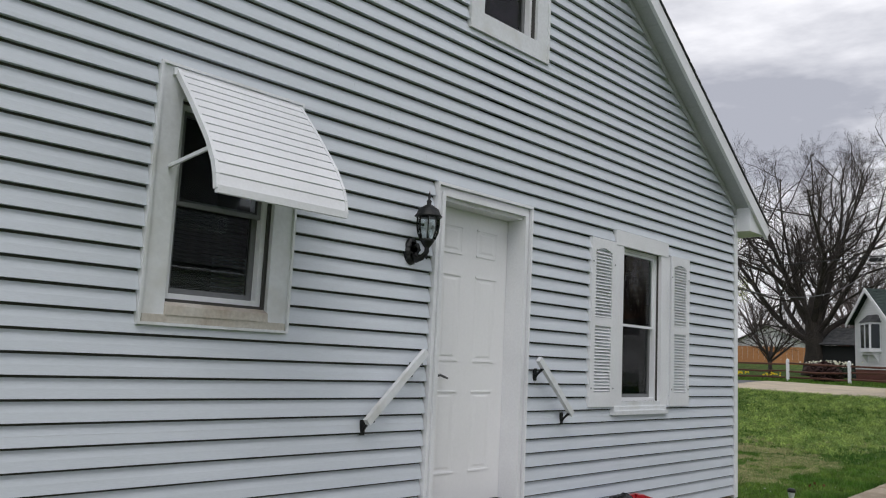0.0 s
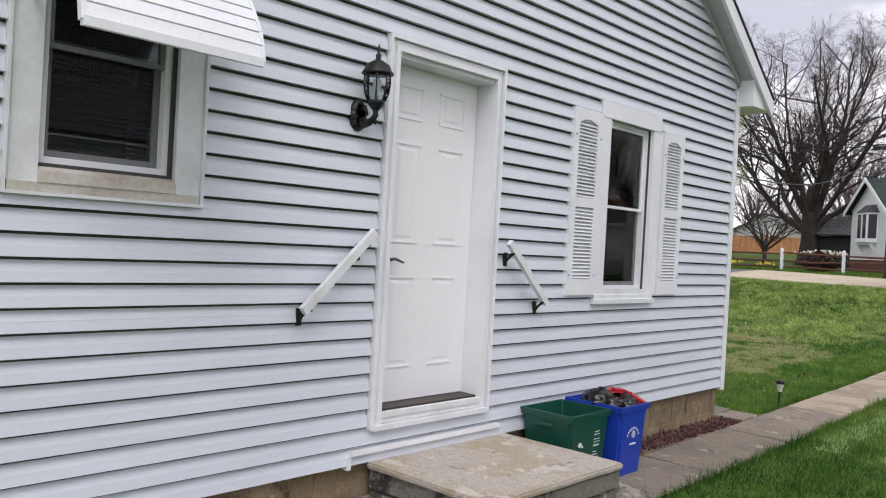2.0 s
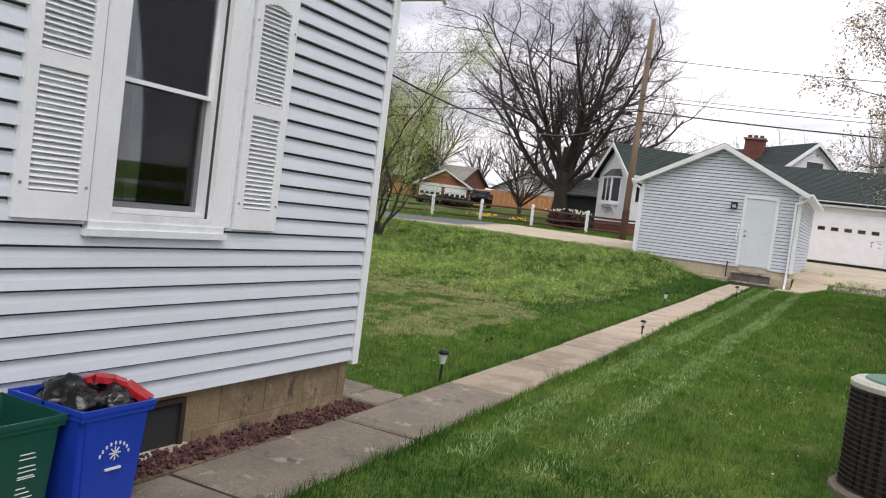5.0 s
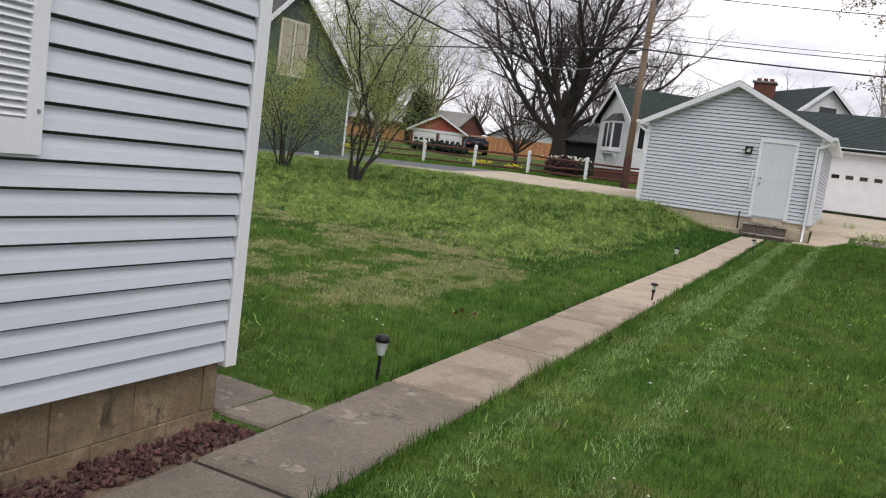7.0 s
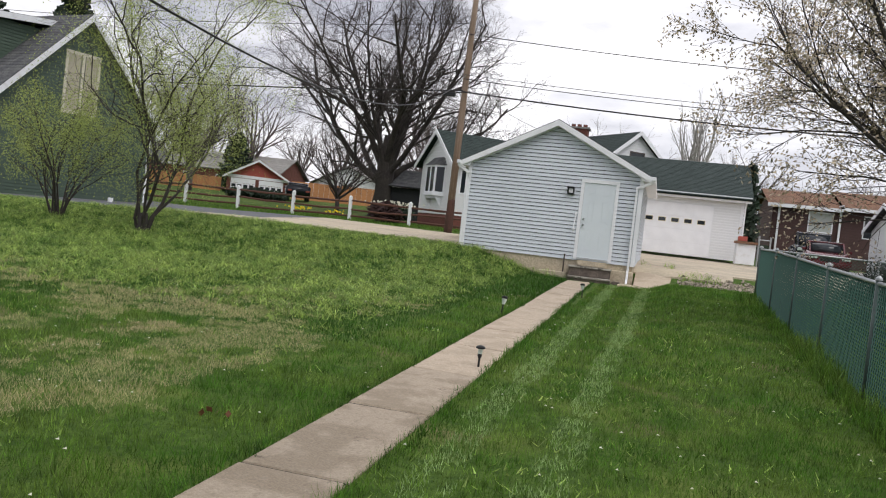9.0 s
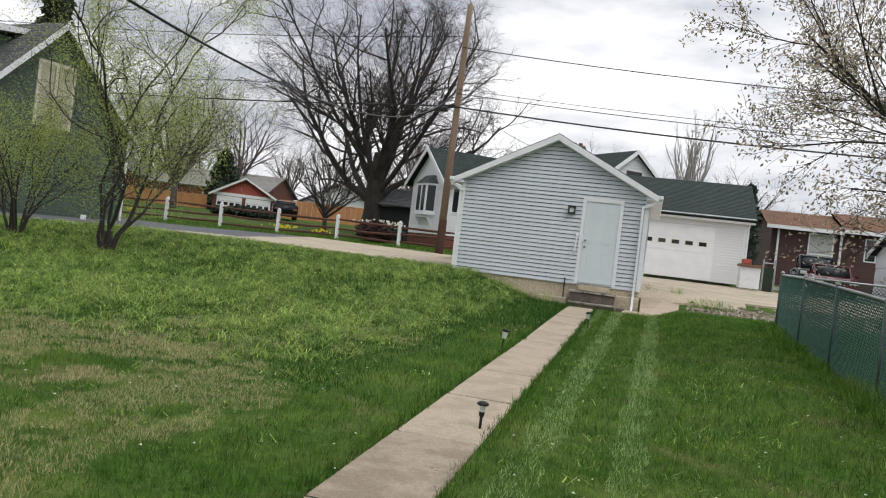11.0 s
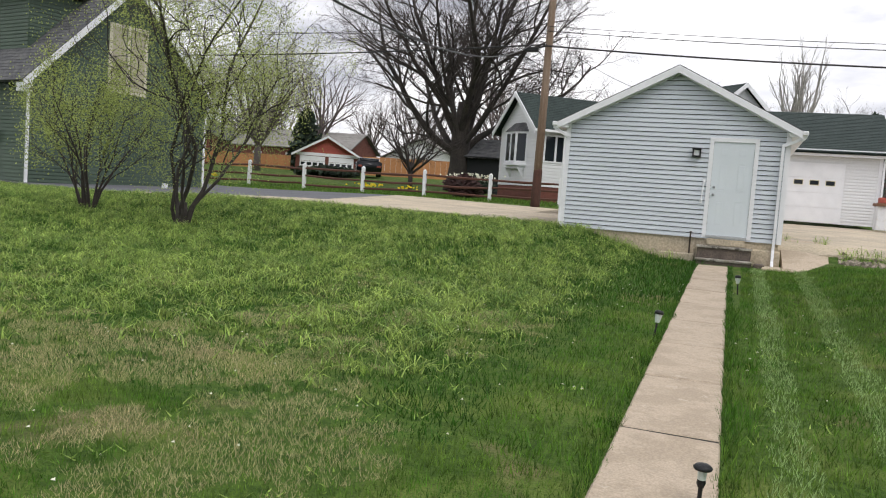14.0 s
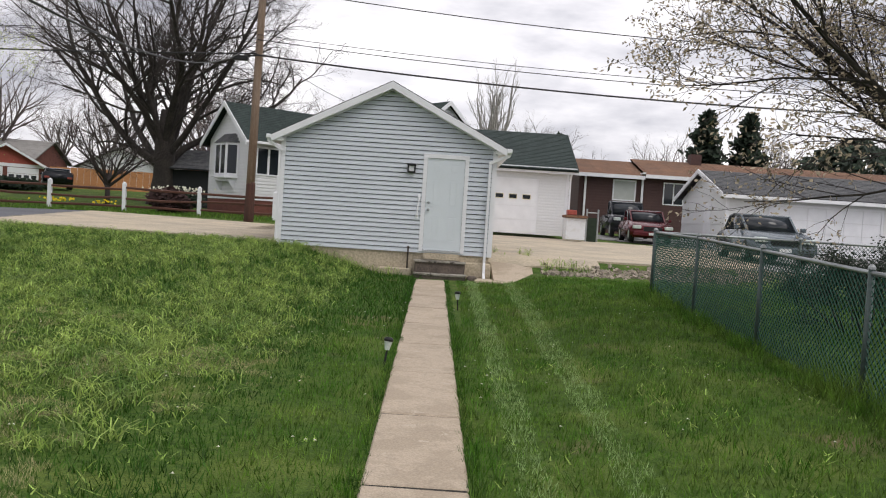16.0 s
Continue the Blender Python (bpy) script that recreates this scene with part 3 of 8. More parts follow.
ys = [-6.0, -4.4, -2.85, -1.3, 0.3, 1.85, 3.4]
for a, b in zip(ys, ys[1:]):
    slab(-3.43, -2.86, a + 0.012, b - 0.012, -3.43, -2.86, walk_base, mat=GRIMY)
ys = [5.0, 6.5, 8.06] + [9.72 + 1.55 * k for k in range(12)] + [28.25]
for a, b in zip(ys, ys[1:]):
    slab(wx(a), wx(a) + 0.6, a + 0.012, b - 0.012, wx(b), wx(b) + 0.6, walk_base, mat=GRIMY if b < 9.8 else MID_CONCRETE if b < 14.5 else CONCRETE)
    z_ = G(-3.3, b)
    # Near-black strip almost flush with the slabs, drawing the joint as a line.
    part("joint", boxes((wx(b) + 0.01, wx(b) + 0.59, b - 0.014, b + 0.014, z_ - 0.05, z_ + 0.011)), JOINT, walk_base)
for x0, x1, y0, y1 in ((-4.25, -3.82, 8.60, 9.05), (-3.81, -3.5, 8.58, 8.98)):
    slab(x0, x1, y0, y1, x0 + 0.02, x1 - 0.01, walk_base, mat=GRIMY)

# ---- the siding house ----
WX = -3.72
PEAK_Y, EAVE_Y = 4.0, 8.57
FH = frame_of((WX, 0, 0), (0, 1, 0), (1, 0, 0))


def rake_z(y):
    return 3.13 + (EAVE_Y - abs(y - PEAK_Y) - PEAK_Y) * 0.68


def h_limits(z):
    if z <= rake_z(EAVE_Y):
        return -0.57, 8.452
    half = (rake_z(PEAK_Y) - z) / 0.68
    return PEAK_Y - half, min(8.452, PEAK_Y + half)


OPEN_DOOR = (3.808, 4.848, 0.385, 2.62)
OPEN_A = (1.84, 2.69, 1.57, 2.84)
OPEN_B = (6.045, 6.97, 1.06, 2.63)
OPEN_U = (4.06, 4.99, 3.78, 5.05)
holes = [(3.908, 4.768, 0.47, 2.53), (1.98, 2.54, 1.69, 2.67), (6.18, 6.85, 1.17, 2.5), (4.22, 4.82, 3.9, 4.92)]
bm = bmesh.new()
# Slab in the dark slot colour, seen as shade lines between the boards.
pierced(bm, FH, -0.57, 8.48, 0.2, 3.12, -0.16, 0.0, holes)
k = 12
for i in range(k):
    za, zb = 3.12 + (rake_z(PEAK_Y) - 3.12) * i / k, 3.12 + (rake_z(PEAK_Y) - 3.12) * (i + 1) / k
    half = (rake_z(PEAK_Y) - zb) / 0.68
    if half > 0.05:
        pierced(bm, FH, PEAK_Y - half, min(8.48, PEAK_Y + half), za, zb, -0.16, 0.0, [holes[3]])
wall_east = part("wall_east", bm, SLOT_SHADE, label="gable wall in pale blue-grey lap siding", kind="structure")
bm = boxes((-13, WX - 0.16, 8.33, 8.48, 0.17, 3.12), (-13, WX - 0.16, -0.56, -0.41, 0.17, 3.12), (-13, -12.85, -0.4, 8.32, 0.17, 3.12))
part("wall", bm, SIDING, label="pale blue-grey outer walls of the house", kind="structure")
# Rooms are coloured near black: the missing indoor light is painted in.
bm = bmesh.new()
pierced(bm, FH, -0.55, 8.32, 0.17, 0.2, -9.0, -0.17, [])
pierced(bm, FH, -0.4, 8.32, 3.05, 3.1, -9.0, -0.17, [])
part("floor", bm, DARK_ROOM, label="house floors coloured near black as unlit", kind="structure")
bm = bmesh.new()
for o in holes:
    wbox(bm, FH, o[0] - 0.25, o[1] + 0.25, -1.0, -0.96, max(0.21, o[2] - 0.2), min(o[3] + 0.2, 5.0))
part("wall_inner", bm, DARK_ROOM, label="inner walls behind the windows, coloured near black as unlit", kind="structure")
COURSE, SILL_Z = 0.1008, 0.205
z = SILL_Z
while z < rake_z(PEAK_Y) - 0.05:
    bm = bmesh.new()
    # Boards stop short of the trim, so the dark backing also lines the openings.
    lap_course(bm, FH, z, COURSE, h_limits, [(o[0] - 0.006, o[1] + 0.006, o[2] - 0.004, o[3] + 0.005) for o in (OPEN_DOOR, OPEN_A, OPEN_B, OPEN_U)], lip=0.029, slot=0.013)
    part("siding_board", bm, SIDING, wall_east)
    z += COURSE
# short butt joints in the siding
bm = bmesh.new()
for y, z0 in ((3.36, 2.83), (3.36, 2.93), (3.06, 3.05), (2.92, 3.25), (3.7, 2.73), (3.75, 2.84), (3.15, 0.28), (7.6, 1.9)):
    zz = SILL_Z + COURSE * round((z0 - SILL_Z) / COURSE)
    wbox(bm, FH, y, y + 0.003, 0.01, 0.0255, zz + 0.002, zz + 0.02)
    wbox(bm, FH, y, y + 0.003, 0.01, 0.0225, zz + 0.02, zz + 0.05)
part("siding_joint", bm, SHED_SIDING, wall_east)

bm = boxes((WX - 0.02, WX + 0.033, 8.46, 8.535, 0.17, 3.12), (WX - 0.09, WX - 0.02, 8.485, 8.535, 0.17, 3.12), bevel=0.004)
part("trim", bm, WHITE, label="white vinyl corner post", kind="structure")

# foundation of block
found = part("foundation", boxes((WX - 0.2, WX - 0.03, -0.5, 8.45, -0.6, 0.195)), MORTAR, label="tan-painted concrete block foundation", kind="structure")
for r, (za, zb) in enumerate(((-0.26, -0.048), (-0.044, 0.19))):
    y = -0.4 - 0.2 * r
    while y < 8.4:
        e = min(y + 0.404, 8.47)
        if not (e > 6.38 and y < 6.85) and e - y > 0.05:
            bm = bmesh.new()
            dx = random.uniform(-0.003, 0.004)
            box(bm, WX - 0.06, WX - 0.024 + dx, y + 0.001, e - 0.001, za, zb, bevel=0.003)
            part("block", bm, BLOCK, found)
        y += 0.408
bm = boxes((WX - 0.3, WX - 0.03, 8.45, 8.475, -0.6, 0.17), (-13, WX - 0.3, 8.38, 8.46, -0.6, 0.17), (-13, -12.9, -0.5, 8.38, -0.6, 0.17))
part("foundation", bm, BLOCK, label="painted block foundation at the back", kind="structure")
cellar = tagged(new("cellar_window"), "small dark cellar window with a concrete sill", "window")
bm = boxes((WX - 0.03, WX + 0.0, 6.40, 6.43, -0.1, 0.165), (WX - 0.03, WX + 0.0, 6.82, 6.85, -0.1, 0.165), (WX - 0.03, WX + 0.0, 6.43, 6.82, 0.14, 0.165))
part("frame", bm, BROWN_METAL, cellar)
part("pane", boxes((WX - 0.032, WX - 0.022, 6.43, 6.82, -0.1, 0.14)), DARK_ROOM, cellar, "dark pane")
part("sill", boxes((WX - 0.03, WX + 0.05, 6.36, 6.9, -0.14, -0.1), bevel=0.006), STOOP_TOP, cellar, "concrete sill")

# roof
S = 0.68
bm = bmesh.new()
for sgn in (1, -1):
    e = EAVE_Y + 0.33 - PEAK_Y
    pts = [(PEAK_Y + sgn * e, rake_z(EAVE_Y) - 0.33 * S + 0.07), (PEAK_Y + sgn * e, rake_z(EAVE_Y) - 0.33 * S + 0.18), (PEAK_Y, rake_z(PEAK_Y) + 0.18), (PEAK_Y, rake_z(PEAK_Y) + 0.07)]
    prism(bm, pts, "x", -13.3, WX + 0.2)
part("roof", bm, WHITE, label="gable roof deck with white edges", kind="structure")
bm = bmesh.new()
course = 0.145
L = math.hypot(e, e * S)
nc = int(L / course)
for sgn in (1, -1):
    for i in range(nc + 1):
        a, b = i * course, min(L, (i + 1) * course + 0.01)
        ca, cb = a / L, b / L
        ya, yb = PEAK_Y + sgn * (e + 0.015) * (1 - ca), PEAK_Y + sgn * (e + 0.015) * (1 - cb)
        z0 = rake_z(EAVE_Y) - 0.33 * S + 0.18
        za, zb = z0 + ca * e * S, z0 + cb * e * S
        prism(bm, [(ya, za + 0.002), (ya, za + 0.018), (yb, zb + 0.010), (yb, zb + 0.002)], "x", -13.32, WX + 0.225)
part("shingle_course", bm, SHINGLE_GREY, bpy.data.objects["roof"], "dark grey asphalt shingles", kind="stuff")
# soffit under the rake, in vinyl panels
soffit = tagged(new("soffit"), "white vented vinyl soffit under the roof edge, panels greyed for shade", kind="structure")
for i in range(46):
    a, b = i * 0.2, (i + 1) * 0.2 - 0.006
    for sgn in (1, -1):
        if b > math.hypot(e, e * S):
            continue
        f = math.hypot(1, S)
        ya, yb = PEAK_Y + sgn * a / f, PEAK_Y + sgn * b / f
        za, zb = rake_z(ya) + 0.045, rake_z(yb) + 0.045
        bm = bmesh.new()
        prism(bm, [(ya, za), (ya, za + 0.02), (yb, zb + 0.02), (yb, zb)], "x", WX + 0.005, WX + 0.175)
        part("panel", bm, SHADED_SOFFIT, soffit)
bm = bmesh.new()
for sgn in (1, -1):
    ya, yb = PEAK_Y + sgn * (e - 0.0), PEAK_Y
    za = rake_z(EAVE_Y) - 0.33 * S
    prism(bm, [(ya, za + 0.02), (ya, za + 0.175), (yb, rake_z(PEAK_Y) + 0.175), (yb, rake_z(PEAK_Y) + 0.02)], "x", WX + 0.18, WX + 0.212)
part("fascia", bm, WHITE, soffit, "white rake board")
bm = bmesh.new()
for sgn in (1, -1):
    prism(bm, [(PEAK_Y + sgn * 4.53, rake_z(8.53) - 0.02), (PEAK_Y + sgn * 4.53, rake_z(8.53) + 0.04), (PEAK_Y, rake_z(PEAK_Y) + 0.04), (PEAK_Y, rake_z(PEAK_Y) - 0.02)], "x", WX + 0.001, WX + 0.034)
part("moulding", bm, SHADED_SOFFIT, soffit, "strip along the rake in the soffit's shade grey")
# boxed return at the eave
bm = bmesh.new()
prism(bm, [(8.50, 2.97), (8.9, 2.97), (8.9, 3.03), (8.50, 3.27)], "x", WX - 0.5, WX + 0.178)
part("eave_return", bm, WHITE, soffit, "boxed eave end")
gut = tagged(new("gutter"), "white aluminium gutter along the eave", "gutter")
part("trough", boxes((-13.2, WX + 0.19, 8.905, 9.0, 2.98, 3.07), bevel=0.01), WHITE, gut)

# ---- front door ----
FHD = frame_of((WX, -0.022, 0), (0, 1, 0), (1, 0, 0))
door = tagged(new("door_1"), "closed white six-panel entrance door in moulded white trim", "door", kind="structure")


def casing(bm, F, o, w, d0, d1, bottom=True):
    a0, a1, z0, z1 = o
    wbox(bm, F, a0, a0 + w, d0, d1, z0, z1)
    wbox(bm, F, a1 - w, a1, d0, d1, z0, z1)
    wbox(bm, F, a0 + w, a1 - w, d0, d1, z1 - w, z1)
    if bottom:
        wbox(bm, F, a0 + w, a1 - w, d0, d1, z0, z0 + w)
    return bm


bm = bmesh.new()
casing(bm, FHD, (3.83, 4.87, 0.385, 2.62), 0.018, 0.0, 0.046, bottom=False)
casing(bm, FHD, (3.853, 4.847, 0.385, 2.597), 0.03, 0.0, 0.022, bottom=False)
casing(bm, FHD, (3.884, 4.816, 0.385, 2.566), 0.03, 0.0, 0.040, bottom=False)
part("casing", bm, WHITE, door, "white moulded door casing")
bm = bmesh.new()
wbox(bm, FHD, 3.905, 3.93, -0.22, 0.006, 0.46, 2.537)
wbox(bm, FHD, 4.787, 4.812, -0.22, 0.006, 0.46, 2.537)
wbox(bm, FHD, 3.93, 4.787, -0.22, 0.006, 2.51, 2.537)
part("jamb", bm, WHITE, door)
bm = bmesh.new()
wbox(bm, FHD, 3.851, 4.849, 0.0, 0.052, 0.378, 0.408)
wbox(bm, FHD, 3.855, 4.845, 0.0, 0.027, 0.412, 0.445)
wbox(bm, FHD, 3.90, 4.81, -0.2, 0.035, 0.445, 0.475)
part("sill", bm, OLD_WHITE, door, "greyed white door sill")
# Threshold in dark metal: its colour paints the shadow line below the leaf.
bm = bmesh.new()
wbox(bm, FHD, 3.94, 4.78, -0.13, 0.0, 0.475, 0.487)
part("threshold", bm, BROWN_METAL, door, "threshold coloured dark for the shadow under the door")


def panel_door(F, a0, a1, z0, z1, d, parent, mat=None, relief=1.0):
    """A six-panel steel door leaf: raised fields with a bevelled edge."""
    bm = bmesh.new()
    wbox(bm, F, a0, a1, d - 0.04, d, z0, z1)
    w, h = a1 - a0, z1 - z0
    for cx in (0.275, 0.725):
        for zb, zt in ((0.10, 0.375), (0.475, 0.775), (0.845, 0.945)):
            pa, pb = a0 + w * (cx - 0.135), a0 + w * (cx + 0.135)
            pz, pt = z0 + h * zb, z0 + h * zt
            for i in range(1):
                wbox(bm, F, pa, pb, d, d + 0.006 * relief, pz, pz + 0.012)
                wbox(bm, F, pa, pb, d, d + 0.006 * relief, pt - 0.012, pt)
                wbox(bm, F, pa, pa + 0.008, d, d + 0.001 * relief, pz + 0.012, pt - 0.012)
                wbox(bm, F, pb - 0.008, pb, d, d + 0.001 * relief, pz + 0.012, pt - 0.012)
            v = [F(pa + 0.03, d, pz + 0.03), F(pb - 0.03, d, pz + 0.03), F(pb - 0.03, d, pt - 0.03), F(pa + 0.03, d, pt - 0.03),
                 F(pa + 0.06, d + 0.004 * relief, pz + 0.045), F(pb - 0.06, d + 0.004 * relief, pz + 0.045), F(pb - 0.06, d + 0.004 * relief, pt - 0.045), F(pa + 0.06, d + 0.004 * relief, pt - 0.045)]
            hexa(bm, v)
    return part("leaf", bm, mat or DOOR_WHITE, parent, "six-panel steel door leaf")


panel_door(FHD, 3.933, 4.784, 0.49, 2.508, -0.13, door)
DARK_STEEL = material("dark_steel", (0.12, 0.12, 0.125), 0.35, metal=0.7, vary=0.1, bump=0.05)
bm = bmesh.new()
tube(bm, [FHD(4.035, -0.13, 1.345), FHD(4.035, -0.118, 1.345)], 0.026, 14)
tube(bm, [FHD(4.035, -0.118, 1.345), FHD(4.035, -0.085, 1.345)], 0.011, 10)
tube(bm, [FHD(4.03, -0.085, 1.345), FHD(4.065, -0.08, 1.352), FHD(4.10, -0.08, 1.342), FHD(4.14, -0.082, 1.33)], [0.011, 0.009, 0.008, 0.007], 10)
part("door_handle", bm, DARK_STEEL, door, "curved dark metal lever handle", smooth=True)
for zz in (1.44, 1.50):
    part("lock", tube(bmesh.new(), [FHD(4.02, -0.13, zz), FHD(4.02, -0.112, zz), FHD(4.02, -0.105, zz)], [0.022, 0.02, 0.012], 12), DARK_STEEL, door, "dark round lock", smooth=True)

# wall strip above the stoop
bm = bmesh.new()
wbox(bm, FH, 3.675, 4.98, 0.0, 0.045, 0.258, 0.284)
wbox(bm, FH, 3.655, 3.68, 0.0, 0.042, 0.185, 0.255)
part("trim", bm, WHITE, label="white flashing strip over the stoop", kind="structure")


# ---- windows ----
def sash_window(F, o, g, name, label, wide, depth=0.10, blind=None, curtain=False, light=WHITE, sash=None):
    """A double-hung window: o the outer trim, g the sash opening."""
    w = tagged(new(name), label, "window", kind="structure")
    a0, a1, z0, z1 = g
    bm = bmesh.new()
    t = 0.028
    zm = (z0 + z1) / 2
    casing(bm, F, (a0, a1, z0, z1), t, -depth - 0.02, -0.02)
    part("window_frame", bm, light, w, "white window frame")
    bm = bmesh.new()
    casing(bm, F, (a0 + t, a1 - t, zm - 0.02, z1 - t), 0.022, -0.06, -0.035)
    part("upper_sash", bm, sash or light, w)
    bm = bmesh.new()
    casing(bm, F, (a0 + t, a1 - t, z0 + t, zm + 0.02), 0.03, -0.09, -0.065)
    part("lower_sash", bm, SASH_GREY, w, "grey screen frame")
    bm = bmesh.new()
    wbox(bm, F, a0 + t + 0.02, a1 - t - 0.02, -0.05, -0.046, zm, z1 - t - 0.02)
    p = part("pane", bm, GLASS, w, "clear glass pane")
    bm = bmesh.new()
    wbox(bm, F, a0 + t + 0.028, a1 - t - 0.028, -0.08, -0.076, z0 + t + 0.028, zm - 0.008)
    q = part("pane", bm, GLASS, w, "clear glass pane")
    if blind:
        bm = bmesh.new()
        z = z0 + 0.03
        while z < blind:
            hexa(bm, [F(a0 + 0.04, -0.125, z), F(a1 - 0.04, -0.125, z), F(a1 - 0.04, -0.15, z + 0.016), F(a0 + 0.04, -0.15, z + 0.016),
                      F(a0 + 0.04, -0.125, z + 0.0015), F(a1 - 0.04, -0.125, z + 0.0015), F(a1 - 0.04, -0.15, z + 0.0175), F(a0 + 0.04, -0.15, z + 0.0175)])
            z += 0.021
        part("blind", bm, BLIND, w, "dark slatted blind", kind="stuff")
    if curtain:
        bm = bmesh.new()
        n = 14
        for i in range(n):
            u0, u1 = a1 - 0.26 + 0.2 * i / n, a1 - 0.26 + 0.2 * (i + 1) / n
            d0, d1 = -0.2 - 0.015 * (i % 2), -0.2 - 0.015 * ((i + 1) % 2)
            hexa(bm, [F(u0, d0 - 0.002, z0), F(u1, d1 - 0.002, z0), F(u1, d1, z0), F(u0, d0, z0), F(u0, d0 - 0.002, z1), F(u1, d1 - 0.002, z1), F(u1, d1, z1), F(u0, d0, z1)])
        part("curtain", bm, BLIND, w, "dark folded curtain")
    return w


FHA = frame_of((WX, -0.02, 0.01), (0, 1, 0), (1, 0, 0))
wa = sash_window(FHA, OPEN_A, (2.0, 2.56, 1.68, 2.66), "window_1", "dark double-hung window in wide stained white trim with a blind", 0.13, 0.12, blind=2.15, sash=SASH_GREY)
bm = bmesh.new()
wbox(bm, FHA, 1.86, 1.99, 0.0, 0.028, 1.56, 2.83)
wbox(bm, FHA, 2.575, 2.705, 0.0, 0.028, 1.56, 2.83)
wbox(bm, FHA, 1.99, 2.575, 0.0, 0.028, 2.67, 2.83)
casing(bm, FHA, (1.855, 2.712, 1.548, 2.835), 0.014, 0.0, 0.045, bottom=True)
part("trim", bm, OLD_WHITE, wa, "weathered white metal trim")
bm = bmesh.new()
wbox(bm, FHA, 1.875, 2.69, 0.0, 0.04, 1.563, 1.6)
hexa(bm, [FHA(1.99, -0.03, 1.60), FHA(2.575, -0.03, 1.60), FHA(2.575, 0.045, 1.60), FHA(1.99, 0.045, 1.60), FHA(1.99, -0.03, 1.68), FHA(2.575, -0.03, 1.68), FHA(2.575, 0.04, 1.645), FHA(1.99, 0.04, 1.645)])
part("window_sill", bm, SILL_DIRTY, wa, "dirty sloping sill")

wb = sash_window(FH, OPEN_B, (6.18, 6.85, 1.17, 2.5), "window_2", "white double-hung window between louvred shutters", 0.11, 0.1, curtain=True)
bm = bmesh.new()
wbox(bm, FH, 6.05, 6.18, 0.0, 0.032, 1.13, 2.5)
wbox(bm, FH, 6.85, 6.965, 0.0, 0.032, 1.13, 2.5)
wbox(bm, FH, 6.965, 7.0, 0.0, 0.036, 1.13, 2.5)
wbox(bm, FH, 6.045, 6.97, 0.0, 0.038, 2.5, 2.63)
part("trim", bm, WHITE, wb, "white window trim")
bm = bmesh.new()
wbox(bm, FH, 6.03, 6.965, 0.0, 0.055, 1.06, 1.095)
wbox(bm, FH, 6.05, 6.95, 0.0, 0.04, 1.095, 1.13)
wbox(bm, FH, 6.18, 6.85, -0.03, 0.03, 1.13, 1.17)
part("window_sill", bm, OLD_WHITE, wb, "greyed sill")
wu = sash_window(FH, OPEN_U, (4.22, 4.82, 3.9, 4.92), "window_3", "upper gable window with white trim", 0.12)
bm = bmesh.new()
casing(bm, FH, (4.08, 4.97, 3.8, 5.03), 0.13, 0.0, 0.028)
casing(bm, FH, (4.06, 4.99, 3.78, 5.05), 0.02, 0.0, 0.04)
part("trim", bm, OLD_WHITE, wu, "weathered white trim")


def shutter(a0, a1, z0, z1):
    s = tagged(new("shutter"), "white louvred vinyl shutter beside the window", "shutter", group="window shutters")
    bm = bmesh.new()
    st = 0.06
    wbox(bm, FH, a0, a0 + st, 0.004, 0.045, z0, z1)
    wbox(bm, FH, a1 - st, a1, 0.004, 0.045, z0, z1)
    zm = z0 + (z1 - z0) * 0.5
    wbox(bm, FH, a0 + st, a1 - st, 0.004, 0.045, z0, z0 + 0.12)
    wbox(bm, FH, a0 + st, a1 - st, 0.004, 0.045, zm - 0.035, zm + 0.035)
    wbox(bm, FH, a0 + st, a1 - st, 0.004, 0.045, z1 - 0.07, z1)
    n, mid = 8, (a0 + a1) / 2
    for i in range(n):
        u0, u1 = a0 + st + (a1 - a0 - 2 * st) * i / n, a0 + st + (a1 - a0 - 2 * st) * (i + 1) / n
        drop = 0.03 * abs(((u0 + u1) / 2 - mid) / (a1 - a0 - 2 * st) * 2) ** 1.5
        wbox(bm, FH, u0, u1, 0.004, 0.045, z1 - 0.075 - drop, z1 - 0.07)
    part("frame", bm, WHITE, s)
    bm = bmesh.new()
    wbox(bm, FH, a0 + st - 0.004, a1 - st + 0.004, 0.004, 0.012, z0 + 0.1, z1 - 0.06)
    part("backing", bm, WHITE, s)
    for lo, hi in ((z0 + 0.125, zm - 0.038), (zm + 0.038, z1 - 0.085)):
        z = lo
        while z < hi - 0.018:
            bm = bmesh.new()
            hexa(bm, [FH(a0 + st, 0.034, z), FH(a1 - st, 0.034, z), FH(a1 - st, 0.042, z + 0.003), FH(a0 + st, 0.042, z + 0.003),
                      FH(a0 + st, 0.012, z + 0.02), FH(a1 - st, 0.012, z + 0.02), FH(a1 - st, 0.018, z + 0.023), FH(a0 + st, 0.018, z + 0.023)])
            part("slat", bm, WHITE, s)
            z += 0.0265
    for z in (z0 + 0.15, z1 - 0.2):
        for a in (a0 + 0.02, a1 - 0.02):
            part("screw", tube(bmesh.new(), [FH(a, 0.044, z), FH(a, 0.049, z)], 0.008, 8), GREY_METAL, s)


shutter(5.665, 6.035, 1.13, 2.515)
shutter(7.02, 7.388, 1.125, 2.52)

# ---- awning over the window ----
awn = tagged(new("awning"), "white slatted aluminium window awning with a curved lip", "awning")
prof = [(0.03, 2.815), (0.21, 2.62), (0.38, 2.42), (0.455, 2.30), (0.487, 2.21), (0.492, 2.17)]


